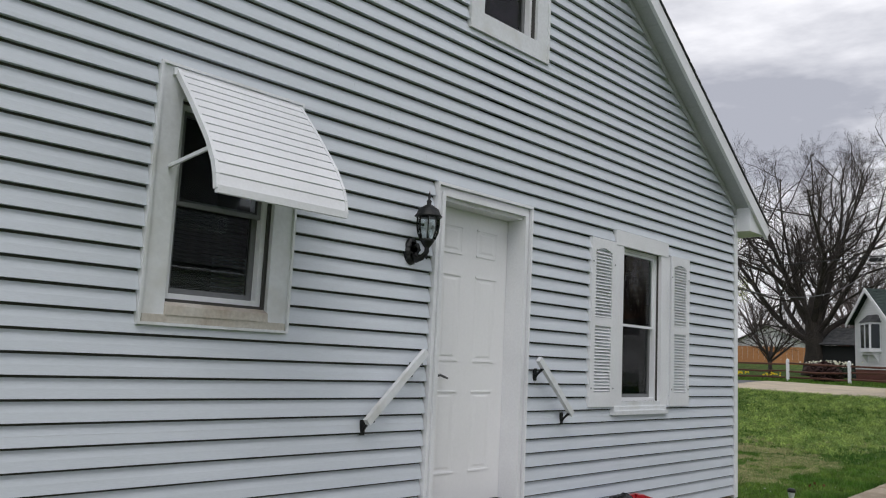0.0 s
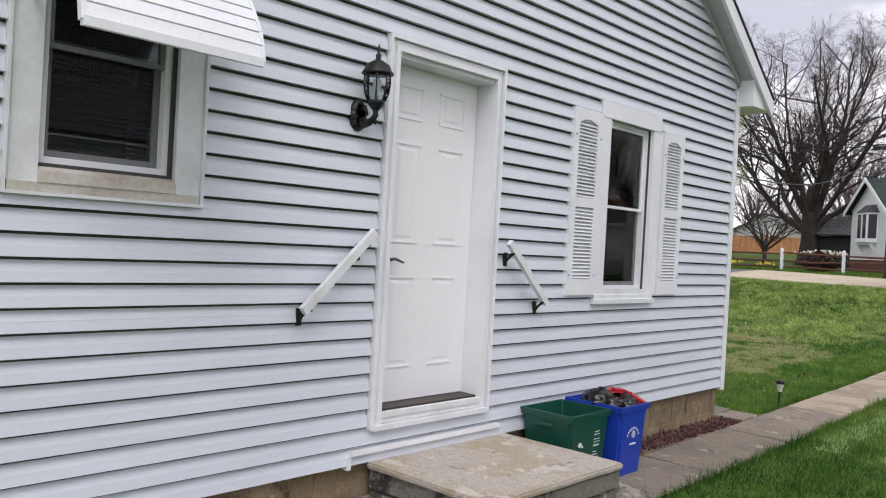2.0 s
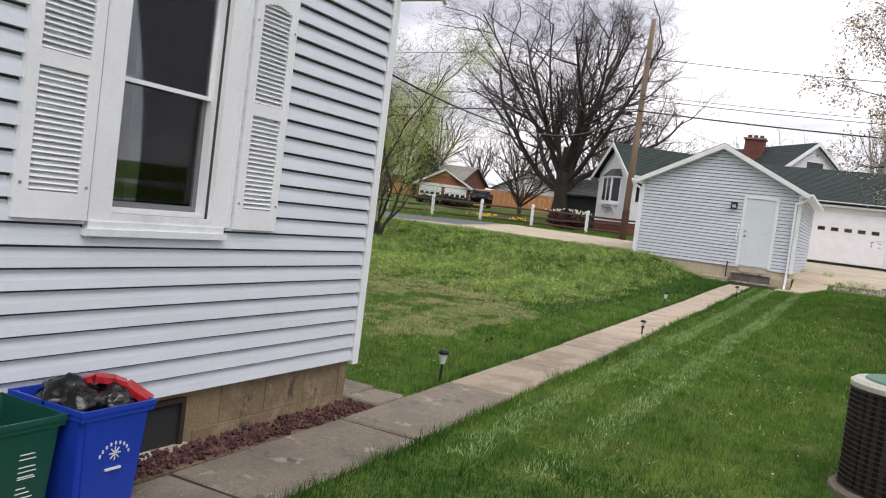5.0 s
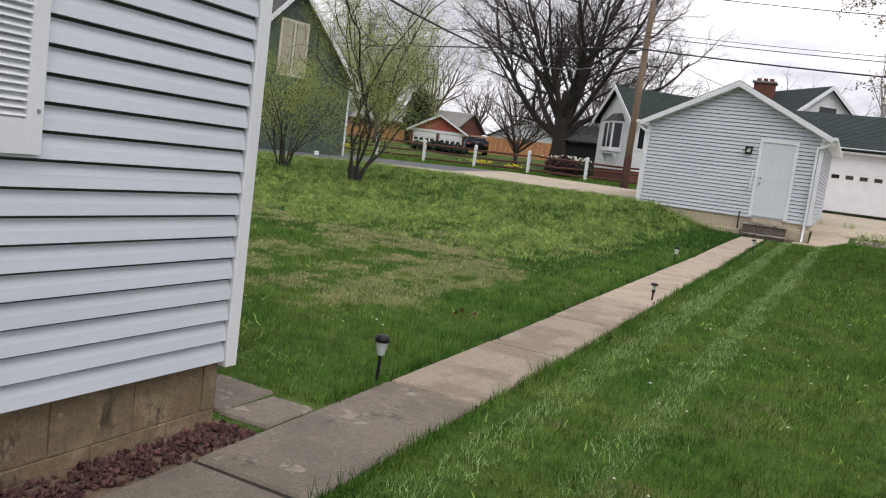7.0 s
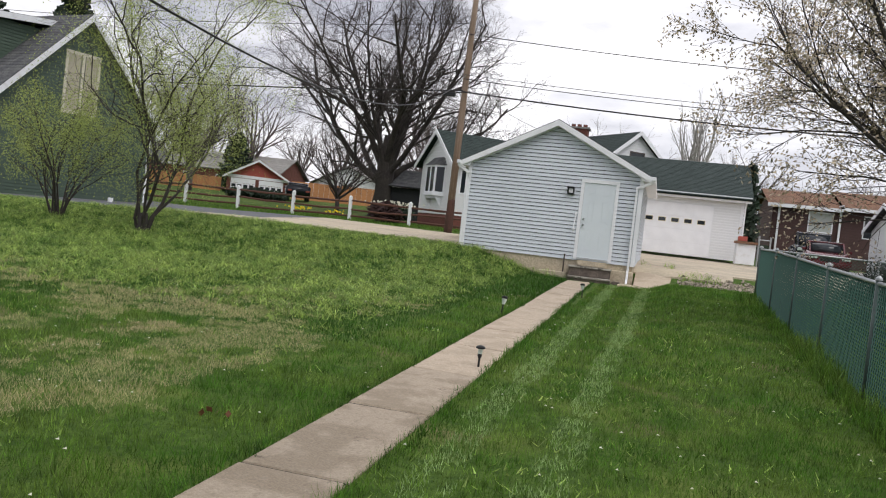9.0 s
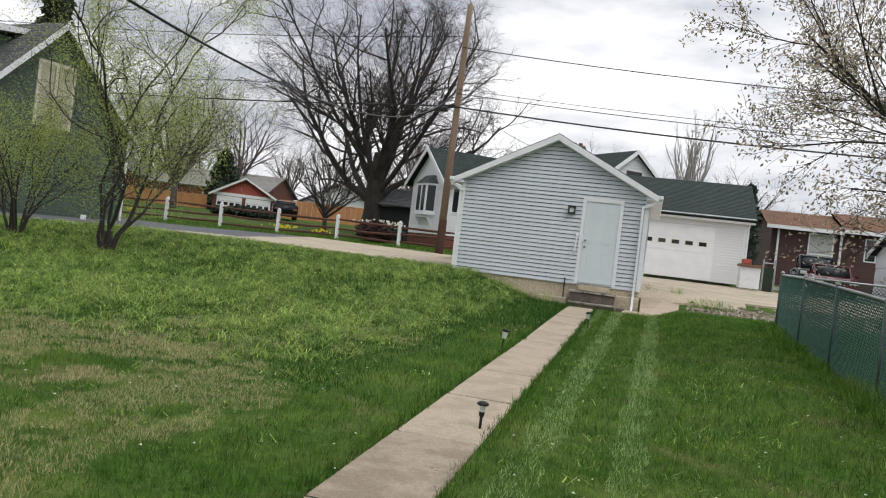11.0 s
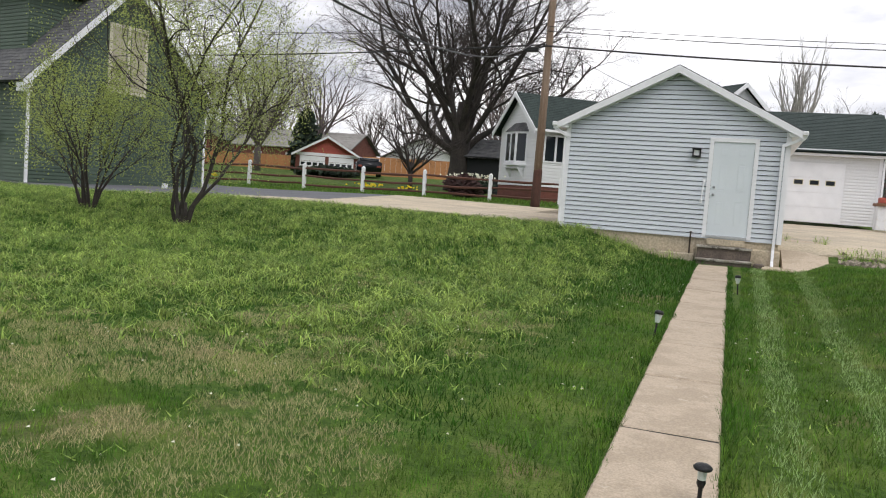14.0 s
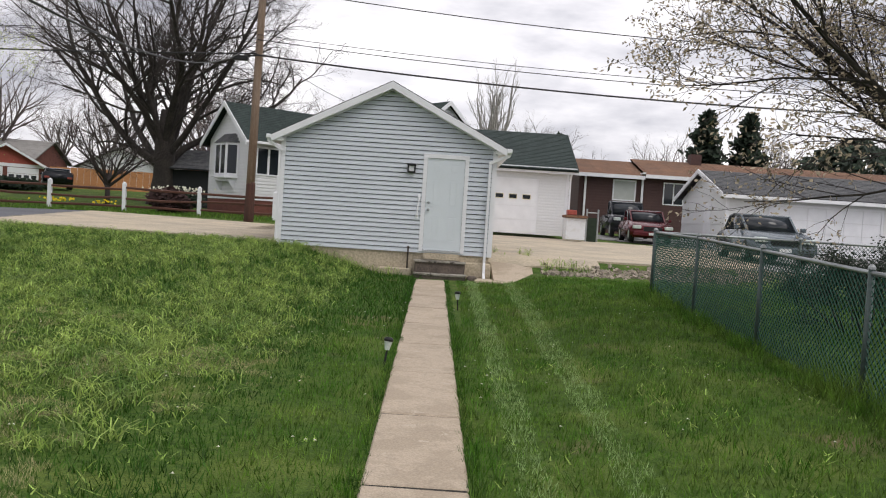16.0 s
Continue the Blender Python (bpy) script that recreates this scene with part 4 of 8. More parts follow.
def along(p, t):
    lens = [math.dist(a, b) for a, b in zip(p, p[1:])]
    d = t * sum(lens)
    for (a, b), l_ in zip(zip(p, p[1:]), lens):
        if d <= l_:
            return (a[0] + (b[0] - a[0]) * d / l_, a[1] + (b[1] - a[1]) * d / l_)
        d -= l_
    return p[-1]


ns = 13
for i in range(ns):
    (d0, z0), (d1, z1) = along(prof, i / ns), along(prof, (i + 0.95) / ns)
    for u, drop in ((0, 0.0),):
        bm = bmesh.new()
        hexa(bm, [FH(1.93, d0, z0 - 0.004), FH(2.66, d0, z0 - 0.004), FH(2.66, d1, z1 - 0.004), FH(1.93, d1, z1 - 0.004),
                  FH(1.93, d0 + 0.008, z0 + 0.007), FH(2.66, d0 + 0.008, z0 + 0.007), FH(2.66, d1 + 0.012, z1 + 0.010), FH(1.93, d1 + 0.012, z1 + 0.010)])
        part("slat", bm, WHITE, awn)
bm = bmesh.new()
hexa(bm, [FH(1.94, 0.035, 2.785), FH(2.65, 0.035, 2.785), FH(2.65, 0.44, 2.29), FH(1.94, 0.44, 2.29), FH(1.94, 0.036, 2.787), FH(2.65, 0.036, 2.787), FH(2.65, 0.441, 2.293), FH(1.94, 0.441, 2.293)])
part("pan", bm, GREY_METAL, awn, "inner metal pan")
for u in (1.922, 2.668):
    bm = bmesh.new()
    for i in range(12):
        a, b = along(prof, i / 12), along(prof, (i + 1) / 12)
        obox(bm, FH(u, a[0], a[1]), FH(u, b[0], b[1]), 0.018, 0.03)
    part("edge", bm, WHITE, awn)
bm = bmesh.new()
wbox(bm, FH, 1.9, 2.68, 0.028, 0.05, 2.785, 2.82)
part("mounting_rail", bm, WHITE, awn)
bm = bmesh.new()
wbox(bm, FH, 1.92, 2.67, 0.482, 0.508, 2.15, 2.185)
part("lip", bm, WHITE, awn)
for u in (1.925, 2.665):
    bm = bmesh.new()
    obox(bm, FH(u, 0.03, 2.33), FH(u, 0.40, 2.37), 0.012, 0.018)
    part("arm", bm, OLD_WHITE, awn)


# ---- grab rails ----
def grab_rail(top, bottom):
    r = tagged(new("grab_rail"), "white sloping handrail on black iron brackets beside the door", "handrail", group="door handrails")
    a, b = Vector(FH(top[0], 0.10, top[1])), Vector(FH(bottom[0], 0.10, bottom[1]))
    part("rail", obox(bmesh.new(), a, b, 0.032, 0.045), OLD_WHITE, r)
    for t in (0.12, 0.93):
        p = a.lerp(b, t)
        bm = bmesh.new()
        tube(bm, [(WX + 0.03, p.y, p.z - 0.085), (WX + 0.05, p.y, p.z - 0.06), (p.x, p.y, p.z - 0.02)], [0.011, 0.009, 0.009], 8)
        box(bm, WX + 0.02, WX + 0.032, p.y - 0.016, p.y + 0.016, p.z - 0.11, p.z - 0.02)
        box(bm, p.x - 0.012, p.x + 0.012, p.y - 0.02, p.y + 0.02, p.z - 0.03, p.z - 0.02)
        part("bracket", bm, BLACK_METAL, r, "black iron bracket")


grab_rail((3.71, 1.50), (3.25, 1.075))
grab_rail((4.90, 1.49), (5.34, 1.085))

# ---- wall lantern ----
lant = tagged(new("wall_lantern"), "black iron carriage lantern with clear glass beside the door", "wall lamp")
LY, LX, LZ, LS = 3.63, WX + 0.14, 2.20, 0.85


def lamp_profile(rows):
    return [(r * LS, h * LS) for r, h in rows]


bm = bmesh.new()
for z_, r_ in ((2.085, 0.045), (2.12, 0.056), (2.15, 0.05), (2.175, 0.036)):
    tube(bm, [(WX + 0.012, 3.605, z_), (WX + 0.034, 3.605, z_), (WX + 0.05, 3.605, z_)], [r_, r_, r_ * 0.7], 14)
part("backplate", bm, BLACK_METAL, lant)
bm = bmesh.new()
tube(bm, [(WX + 0.045, 3.605, 2.10), (WX + 0.075, 3.61, 2.07), (WX + 0.11, 3.62, 2.085), (LX, LY, 2.12), (LX, LY, 2.18)], [0.016, 0.02, 0.019, 0.016, 0.014], 8)
tube(bm, [(WX + 0.045, 3.60, 2.15), (WX + 0.085, 3.602, 2.165), (WX + 0.1, 3.605, 2.13), (WX + 0.08, 3.605, 2.11)], [0.010, 0.012, 0.011, 0.006], 6)
part("arm", bm, BLACK_METAL, lant, smooth=True)
bm = lathe(bmesh.new(), lamp_profile([(0.004, -0.15), (0.014, -0.13), (0.008, -0.115), (0.02, -0.09), (0.012, -0.07), (0.03, -0.05), (0.05, -0.02), (0.056, 0.0)]), (LX, LY, LZ), 12)
part("base_cup", bm, BLACK_METAL, lant, smooth=True)
bm = lathe(bmesh.new(), lamp_profile([(0.055, 0.0), (0.075, 0.05), (0.083, 0.11), (0.08, 0.17)]), (LX, LY, LZ), 8, cap=False)
lg = part("glass", bm, GLASS, lant, "bevelled clear glass")
bm = bmesh.new()
for k in range(8):
    a = 2 * math.pi * k / 8
    tube(bm, [(LX + r * math.cos(a), LY + r * math.sin(a), LZ + h) for r, h in lamp_profile(((0.056, 0.0), (0.076, 0.05), (0.084, 0.11), (0.081, 0.17)))], 0.004, 5)
part("rib", bm, BLACK_METAL, lant)
bm = lathe(bmesh.new(), lamp_profile([(0.104, 0.166), (0.102, 0.176), (0.088, 0.192), (0.075, 0.225), (0.035, 0.25), (0.018, 0.26), (0.016, 0.275), (0.02, 0.285), (0.008, 0.3), (0.011, 0.32), (0.002, 0.36)]), (LX, LY, LZ), 12)
part("hood", bm, BLACK_METAL, lant, smooth=True)
bm = lathe(bmesh.new(), lamp_profile([(0.012, 0.0), (0.014, 0.05), (0.03, 0.09), (0.024, 0.125), (0.004, 0.14)]), (LX, LY, LZ + 0.005), 10)
part("bulb", bm, WHITE, lant, "white bulb", smooth=True)


# ---- stoop ----
def worn_block(x0, x1, y0, y1, z0, z1, mat, name, parent, bev=0.02, rough=0.009, cuts=6, label=""):
    bm = bmesh.new()
    hexa(bm, [(x0, y0, z0), (x1, y0, z0), (x1, y1, z0), (x0, y1, z0), (x0, y0, z1), (x1, y0, z1), (x1, y1, z1), (x0, y1, z1)])
    bmesh.ops.bevel(bm, geom=bm.edges[:], offset=bev, segments=2, affect="EDGES")
    bmesh.ops.subdivide_edges(bm, edges=[e_ for e_ in bm.edges if e_.calc_length() > 0.15], cuts=cuts, use_grid_fill=True)
    for v in bm.verts:
        v.co += noise.noise_vector(v.co * 7.0) * rough + noise.noise_vector(v.co * 25.0) * rough * 0.5
    return part(name, bm, mat, parent, label)


stoop = tagged(new("stoop"), "worn cast-concrete stoop with one lower step", "steps", kind="structure")
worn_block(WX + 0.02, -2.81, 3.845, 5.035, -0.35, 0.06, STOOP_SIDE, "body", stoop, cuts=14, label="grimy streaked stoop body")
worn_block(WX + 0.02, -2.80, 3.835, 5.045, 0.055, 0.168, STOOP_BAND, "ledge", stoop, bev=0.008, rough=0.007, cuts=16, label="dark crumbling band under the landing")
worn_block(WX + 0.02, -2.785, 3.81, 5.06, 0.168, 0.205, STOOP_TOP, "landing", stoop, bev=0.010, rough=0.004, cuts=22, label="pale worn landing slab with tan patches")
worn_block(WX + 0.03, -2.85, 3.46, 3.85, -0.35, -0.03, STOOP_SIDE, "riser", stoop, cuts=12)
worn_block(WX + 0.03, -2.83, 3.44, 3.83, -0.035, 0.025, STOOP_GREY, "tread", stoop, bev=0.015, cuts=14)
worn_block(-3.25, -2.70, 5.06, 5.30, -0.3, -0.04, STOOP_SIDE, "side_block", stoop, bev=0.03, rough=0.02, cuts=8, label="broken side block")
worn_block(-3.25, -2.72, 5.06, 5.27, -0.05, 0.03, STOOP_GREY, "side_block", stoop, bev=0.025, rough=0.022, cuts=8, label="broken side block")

# ---- bins ----
def bin_box(name, label, mat, x0, x1, y0, y1, z0, h, taper=0.05):
    t = tagged(new(name), label, "recycling bin")
    th = 0.006
    bm = bmesh.new()

    def ring(inset, z, grow):
        a = taper * (1 - (z - z0) / h)
        return [(x0 + a + inset - grow, y0 + a + inset - grow, z), (x1 - a - inset + grow, y0 + a + inset - grow, z), (x1 - a - inset + grow, y1 - a - inset + grow, z), (x0 + a + inset - grow, y1 - a - inset + grow, z)]
    rings = [ring(0, z0, 0), ring(0, z0 + h, 0), ring(th, z0 + h, 0), ring(th, z0 + 0.02, 0)]
    vs = [[bm.verts.new(c) for c in r] for r in rings]
    for a, b in zip(vs, vs[1:]):
        for i in range(4):
            bm.faces.new((a[i], a[(i + 1) % 4], b[(i + 1) % 4], b[i]))
    bm.faces.new(vs[0][::-1])
    bm.faces.new(vs[-1])
    vert = [e_ for e_ in bm.edges if abs(e_.verts[0].co.z - e_.verts[1].co.z) > h * 0.8]
    bmesh.ops.bevel(bm, geom=vert, offset=0.022, segments=3, affect="EDGES")
    part("body", bm, mat, t)
    bm = bmesh.new()
    for za, zb, g in ((z0 + h - 0.018, z0 + h + 0.004, 0.009), (z0 + h - 0.04, z0 + h - 0.018, 0.004)):
        box(bm, x0 - g, x1 + g, y0 - g, y0 + 0.004, za, zb)
        box(bm, x0 - g, x1 + g, y1 - 0.004, y1 + g, za, zb)
        box(bm, x0 - g, x0 + 0.004, y0 + 0.004, y1 - 0.004, za, zb)
        box(bm, x1 - 0.004, x1 + g, y0 + 0.004, y1 - 0.004, za, zb)
    part("rim", bm, mat, t)
    bm = bmesh.new()
    box(bm, (x0 + x1) / 2 - 0.07, (x0 + x1) / 2 + 0.07, y0 - 0.025, y0 - 0.005, z0 + h - 0.09, z0 + h - 0.065, bevel=0.004)
    part("handle", bm, mat, t)
    return t


gb = bin_box("recycling_bin", "dark green plastic recycling bin, empty, with white print", GREEN_PLASTIC, -3.69, -3.28, 5.23, 5.71, G(-3.4, 5.3) + 0.018, 0.475, 0.03)
bb = bin_box("recycling_bin", "blue plastic recycling bin holding tied black rubbish bags", BLUE_PLASTIC, -3.66, -3.20, 5.73, 6.10, G(-3.4, 5.8) + 0.018, 0.495, 0.03)
bmz = G(-3.4, 5.3) + 0.018
bm = bmesh.new()
random.seed(5)
for r in range(11):
    z = bmz + 0.34 - r * 0.02 - (0.012 if r in (2, 3, 4) else 0) - (0.02 if r > 5 else 0)
    w = random.uniform(0.05, 0.1)
    x = -3.28 - 0.03 * (1 - (z - bmz) / 0.475) - 0.001
    box(bm, x, x + 0.004, 5.53, 5.53 + w * 0.8, z, z + 0.004)
part("print", bm, PRINT, gb, "lines of white print")
bm = bmesh.new()
x = -3.293
prism(bm, [(5.34, bmz + 0.265), (5.36, bmz + 0.255), (5.385, bmz + 0.26), (5.37, bmz + 0.27), (5.355, bmz + 0.29)], "x", x - 0.002, x + 0.016)
part("recycling_mark", bm, PRINT, gb, "white arrow mark")
bm = bmesh.new()
bz = bmz + 0.29
for k in range(9):
    a = math.pi * (0.12 + 0.76 * k / 8)
    cy, cz = 5.92 - 0.08 * math.cos(a), bz - 0.03 + 0.075 * math.sin(a)
    xx = -3.20 - 0.03 * (1 - (cz - bmz) / 0.495) + 0.002
    box(bm, xx - 0.003, xx + 0.0015, cy - 0.004, cy + 0.004, cz - 0.007, cz + 0.007)
for k in range(8):
    a = math.pi * k / 4
    obox(bm, (-3.208, 5.92, bz), (-3.208, 5.92 + 0.03 * math.cos(a), bz + 0.03 * math.sin(a)), 0.004, 0.004)
box(bm, -3.225, -3.206, 5.88, 5.96, bz - 0.073, bz - 0.065)
part("print", bm, PRINT, bb, "arched white print over a star")


def bag(name, label, mat, centre, r, seed):
    bm = bmesh.new()
    bmesh.ops.create_icosphere(bm, subdivisions=4, radius=1.0)
    for v in bm.verts:
        n1 = noise.noise(v.co * 1.6 + Vector((seed, 0, 0)))
        n2 = abs(noise.noise(v.co * 4.5 + Vector((0, seed, 0))))
        n3 = abs(noise.noise(v.co * 10 + Vector((0, 0, seed))))
        s = 1 + 0.3 * n1 - 0.28 * n2 - 0.12 * n3
        v.co = Vector((v.co.x * r[0] * s, v.co.y * r[1] * s, v.co.z * r[2] * s))
        v.co += Vector(centre)
    return part(name, bm, mat, None, label, "rubbish bag", smooth=True)


tb = bmz + 0.475
bag("rubbish_bag", "tied shiny black rubbish bag in the blue bin", BAG_BLACK, (-3.45, 5.85, tb), (0.18, 0.12, 0.105), 1)
bag("rubbish_bag", "shiny black rubbish bag with a red drawstring in the blue bin", BAG_BLACK, (-3.38, 6.0, tb - 0.01), (0.16, 0.10, 0.095), 7)
bm = bmesh.new()
pts = [(-3.47, 5.93, tb + 0.075), (-3.42, 5.96, tb + 0.095), (-3.37, 6.02, tb + 0.088), (-3.34, 6.06, tb + 0.07), (-3.30, 6.08, tb + 0.045), (-3.24, 6.11, tb + 0.01)]
for a, b in zip(pts, pts[1:]):
    obox(bm, a, b, 0.085, 0.028)
part("bag_tie", bm, BAG_RED, None, "crumpled red plastic drawstring on the rubbish bag", "bag tie")

# ---- gravel bed ----
random.seed(3)
verts, faces = [], []
for i in range(2300):
    if i % 3:
        y, x = random.uniform(5.2, 8.45), random.uniform(-3.70, -3.47)
    else:
        y, x = random.uniform(-1.0, 3.42), random.uniform(-3.70, -3.45)
    s = random.uniform(0.010, 0.024)
    z = G(x, y) + 0.02 + 0.02 * random.random()
    k = len(verts)
    q = Euler((random.random() * 6, random.random() * 6, random.random() * 6)).to_matrix()
    for c in ((1, 0, 0), (-1, 0, 0), (0, 1, 0), (0, -1, 0), (0, 0, 0.8), (0, 0, -0.8)):
        verts.append(tuple(Vector((x, y, z)) + q @ (Vector(c) * s * random.uniform(0.7, 1.2))))
    faces += [(k, k + 2, k + 4), (k + 2, k + 1, k + 4), (k + 1, k + 3, k + 4), (k + 3, k, k + 4), (k + 2, k, k + 5), (k + 1, k + 2, k + 5), (k + 3, k + 1, k + 5), (k, k + 3, k + 5)]
raw("lava_gravel", verts, faces, LAVA, label="dark red lava rock along the foundation", kind="stuff")
for ya, yb in ((5.1, 8.5), (-1.2, 3.45)):
    bm = boxes((WX - 0.02, -3.455, ya, yb, -0.25, -0.112))
    part("gravel_bed", bm, DIRT, label="dark earth bed beside the foundation", kind="structure")
DARK_GLASS = material("dark_far_glass", (0.02, 0.025, 0.03), 0.06, vary=0.05, bump=0)

# ---- the shed ----
SY, SX0, SX1, SYB = 29.16, -6.84, -2.18, 36.2
SPX, SPZ, SEZ = -4.51, 4.36, 3.17
FS = frame_of((0, SY, 0), (1, 0, 0), (0, -1, 0))
FSR = frame_of((SX1, 0, 0), (0, 1, 0), (1, 0, 0))
SS = (SPZ - SEZ) / (SPX - SX0)


def s_limits(z):
    if z <= SEZ:
        return SX0, SX1
    half = (SPZ - z) / SS
    return SPX - half, SPX + half


SD = (-3.75, -2.757, 0.80, 2.93)
bm = bmesh.new()
wbox(bm, FS, SX0, SX1, -0.12, 0.0, 0.77, SEZ)
prism(bm, [(SX0, SEZ), (SX1, SEZ), (SPX, SPZ)], "y", SY, SY + 0.12)
# Same dark backing on the shed: painted shade in its siding slots.
shed_wall = part("wall_south", bm, SLOT_SHADE, label="shed gable wall in grey-blue lap siding", kind="structure")
bm = boxes((SX1 - 0.12, SX1, SY + 0.12, SYB, 0.77, SEZ), (SX0, SX0 + 0.12, SY + 0.12, SYB, 0.77, SEZ), (SX0 + 0.12, SX1 - 0.12, SYB - 0.12, SYB, 0.77, SEZ))
prism(bm, [(SX0, SEZ), (SX1, SEZ), (SPX, SPZ)], "y", SYB - 0.12, SYB)
shed_side = part("wall_side", bm, SLOT_SHADE, label="shed side and back walls in grey-blue siding", kind="structure")
z = 0.77
while z < SPZ - 0.06:
    bm = bmesh.new()
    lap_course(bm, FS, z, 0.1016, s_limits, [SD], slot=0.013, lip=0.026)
    part("siding_board", bm, SHED_SIDING, shed_wall)
    if z < SEZ - 0.1:
        bm = bmesh.new()
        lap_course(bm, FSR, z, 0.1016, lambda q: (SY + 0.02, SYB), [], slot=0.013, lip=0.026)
        part("siding_board", bm, SHED_SIDING, shed_side)
    z += 0.1016
bm = boxes((SX0 - 0.03, SX0 + 0.07, SY - 0.03, SY, 0.76, SEZ), (SX1 - 0.07, SX1 + 0.03, SY - 0.03, SY, 0.76, SEZ), (SX1, SX1 + 0.03, SY, SY + 0.08, 0.76, SEZ), (SX0 - 0.03, SX0, SY, SY + 0.08, 0.76, SEZ))
part("trim", bm, WHITE, label="white corner posts of the shed", kind="structure")
bm = boxes((SX0 + 0.02, SX1 - 0.02, SY + 0.015, SY + 0.1, 0.05, 0.77), (SX1 - 0.1, SX1 - 0.015, SY + 0.1, SYB - 0.02, 0.1, 0.77), (SX0 + 0.02, SX0 + 0.1, SY + 0.1, SYB - 0.02, 0.1, 0.77))
box(bm, SX1 - 0.62, SX1 + 0.03, SY - 0.06, SY + 0.014, 0.1, 0.62, bevel=0.02)
part("foundation", bm, PALE_CONCRETE, label="stained cast-concrete shed foundation", kind="structure")
bm = bmesh.new()
ov, thick = 0.3, 0.05
for sg in (1, -1):
    xe = SPX + sg * (SX1 - SPX + 0.22)
    ze = SEZ - 0.22 * SS
    prism(bm, [(xe, ze), (xe, ze + 0.05), (SPX, SPZ + 0.05), (SPX, SPZ)], "y", SY - 0.2, SYB + 0.2)
shed_roof = part("roof", bm, WHITE, label="low gable shed roof", kind="structure")
bm = bmesh.new()
for sg in (1, -1):
    xe = SPX + sg * (SX1 - SPX + 0.24)
    ze = SEZ - 0.24 * SS + 0.055
    for i in range(18):
        a, b = i / 18, (i + 1) / 18
        prism(bm, [(xe + (SPX - xe) * a, ze + (SPZ + 0.055 - ze) * a), (xe + (SPX - xe) * a, ze + (SPZ + 0.055 - ze) * a + 0.022), (xe + (SPX - xe) * b, ze + (SPZ + 0.055 - ze) * b + 0.014), (xe + (SPX - xe) * b, ze + (SPZ + 0.055 - ze) * b)], "y", SY - 0.225, SYB + 0.22)
part("shingle_course", bm, SHINGLE_GREY, shed_roof, "grey asphalt shingles", kind="stuff")
bm = bmesh.new()
for sg in (1, -1):
    xe = SPX + sg * (SX1 - SPX + 0.22)
    ze = SEZ - 0.22 * SS
    prism(bm, [(xe, ze - 0.09), (xe, ze + 0.055), (SPX, SPZ + 0.055), (SPX, SPZ - 0.1)], "y", SY - 0.225, SY - 0.2)
    prism(bm, [(SPX + sg * 2.29, SEZ - 0.09), (SPX + sg * 2.29, SEZ + 0.03), (SPX, SPZ), (SPX, SPZ - 0.12)], "y", SY - 0.04, SY - 0.021)
part("fascia", bm, WHITE, shed_roof, "white rake boards")
bm = bmesh.new()
for sg in (1, -1):
    a, b = SPX + sg * 2.30, SPX + sg * 2.55
    box(bm, min(a, b), max(a, b), SY - 0.19, SY + 0.01, SEZ - 0.17, SEZ - 0.1)
    box(bm, min(a, b), max(a, b), SY + 0.01, SYB, SEZ - 0.13, SEZ - 0.11)
part("soffit", bm, WHITE, shed_roof, "white boxed eaves")


def gutter(side, label):
    x = SPX + side * 2.60
    g = tagged(new("gutter"), label, "gutter", group="shed gutters")
    bm = bmesh.new()
    box(bm, x - 0.055, x + 0.055, SY - 0.24, SYB + 0.2, SEZ - 0.14, SEZ - 0.045, bevel=0.012)
    part("trough", bm, WHITE, g)
    bm = bmesh.new()
    wxx = SX1 - 0.12 if side > 0 else SX0 + 0.02
    wyy = SY - 0.07
    obox(bm, (x, SY - 0.17, SEZ - 0.12), (x, SY - 0.16, SEZ - 0.2), 0.07, 0.055)
    obox(bm, (x, SY - 0.16, SEZ - 0.19), (wxx, wyy, SEZ - 0.36), 0.055, 0.065)
    if side > 0:
        obox(bm, (wxx, wyy, SEZ - 0.33), (wxx, wyy, 0.62), 0.055, 0.075)
        obox(bm, (wxx, wyy, 0.64), (wxx, wyy - 0.1, 0.36), 0.055, 0.075)
        obox(bm, (wxx, wyy - 0.09, 0.38), (wxx, wyy - 0.25, 0.28), 0.055, 0.075)
    else:
        obox(bm, (wxx - 0.06, wyy, SEZ - 0.33), (wxx - 0.06, wyy + 0.04, 0.85), 0.04, 0.055)
    part("downpipe", bm, WHITE, g)
    return g


gutter(1, "white shed gutter with a long downpipe ending at the slab")
gutter(-1, "white shed gutter with a downpipe at the drive")

SHED_DOOR = material("pale_blue_door_paint", (0.68, 0.735, 0.775), 0.4, vary=0.02, scale=1.5, grain=50, bump=0.03, second=(0.65, 0.705, 0.745))
sd = tagged(new("door_2"), "closed pale six-panel shed door in white trim", "door", kind="structure")
bm = bmesh.new()
casing(bm, FS, SD, 0.085, 0.0, 0.035, bottom=False)
part("casing", bm, WHITE, sd)
bm = bmesh.new()
wbox(bm, FS, SD[0] + 0.08, SD[1] - 0.08, 0.0, 0.045, 0.80, 0.84)
part("sill", bm, ALU, sd, "metal sill")
panel_door(FS, SD[0] + 0.088, SD[1] - 0.088, 0.845, SD[3] - 0.088, 0.012, sd, SHED_DOOR, 0.8)
for zz, nm in ((1.72, "door_handle"), (1.88, "lock")):
    bm = bmesh.new()
    tube(bm, [FS(SD[0] + 0.155, 0.012, zz), FS(SD[0] + 0.155, 0.03, zz), FS(SD[0] + 0.155, 0.05, zz), FS(SD[0] + 0.155, 0.075, zz)], [0.03, 0.02, 0.03, 0.02] if nm == "door_handle" else [0.028, 0.027, 0.02, 0.01], 12)
    part(nm, bm, GREY_METAL, sd, "round metal " + ("knob" if nm == "door_handle" else "deadlock"), smooth=True)

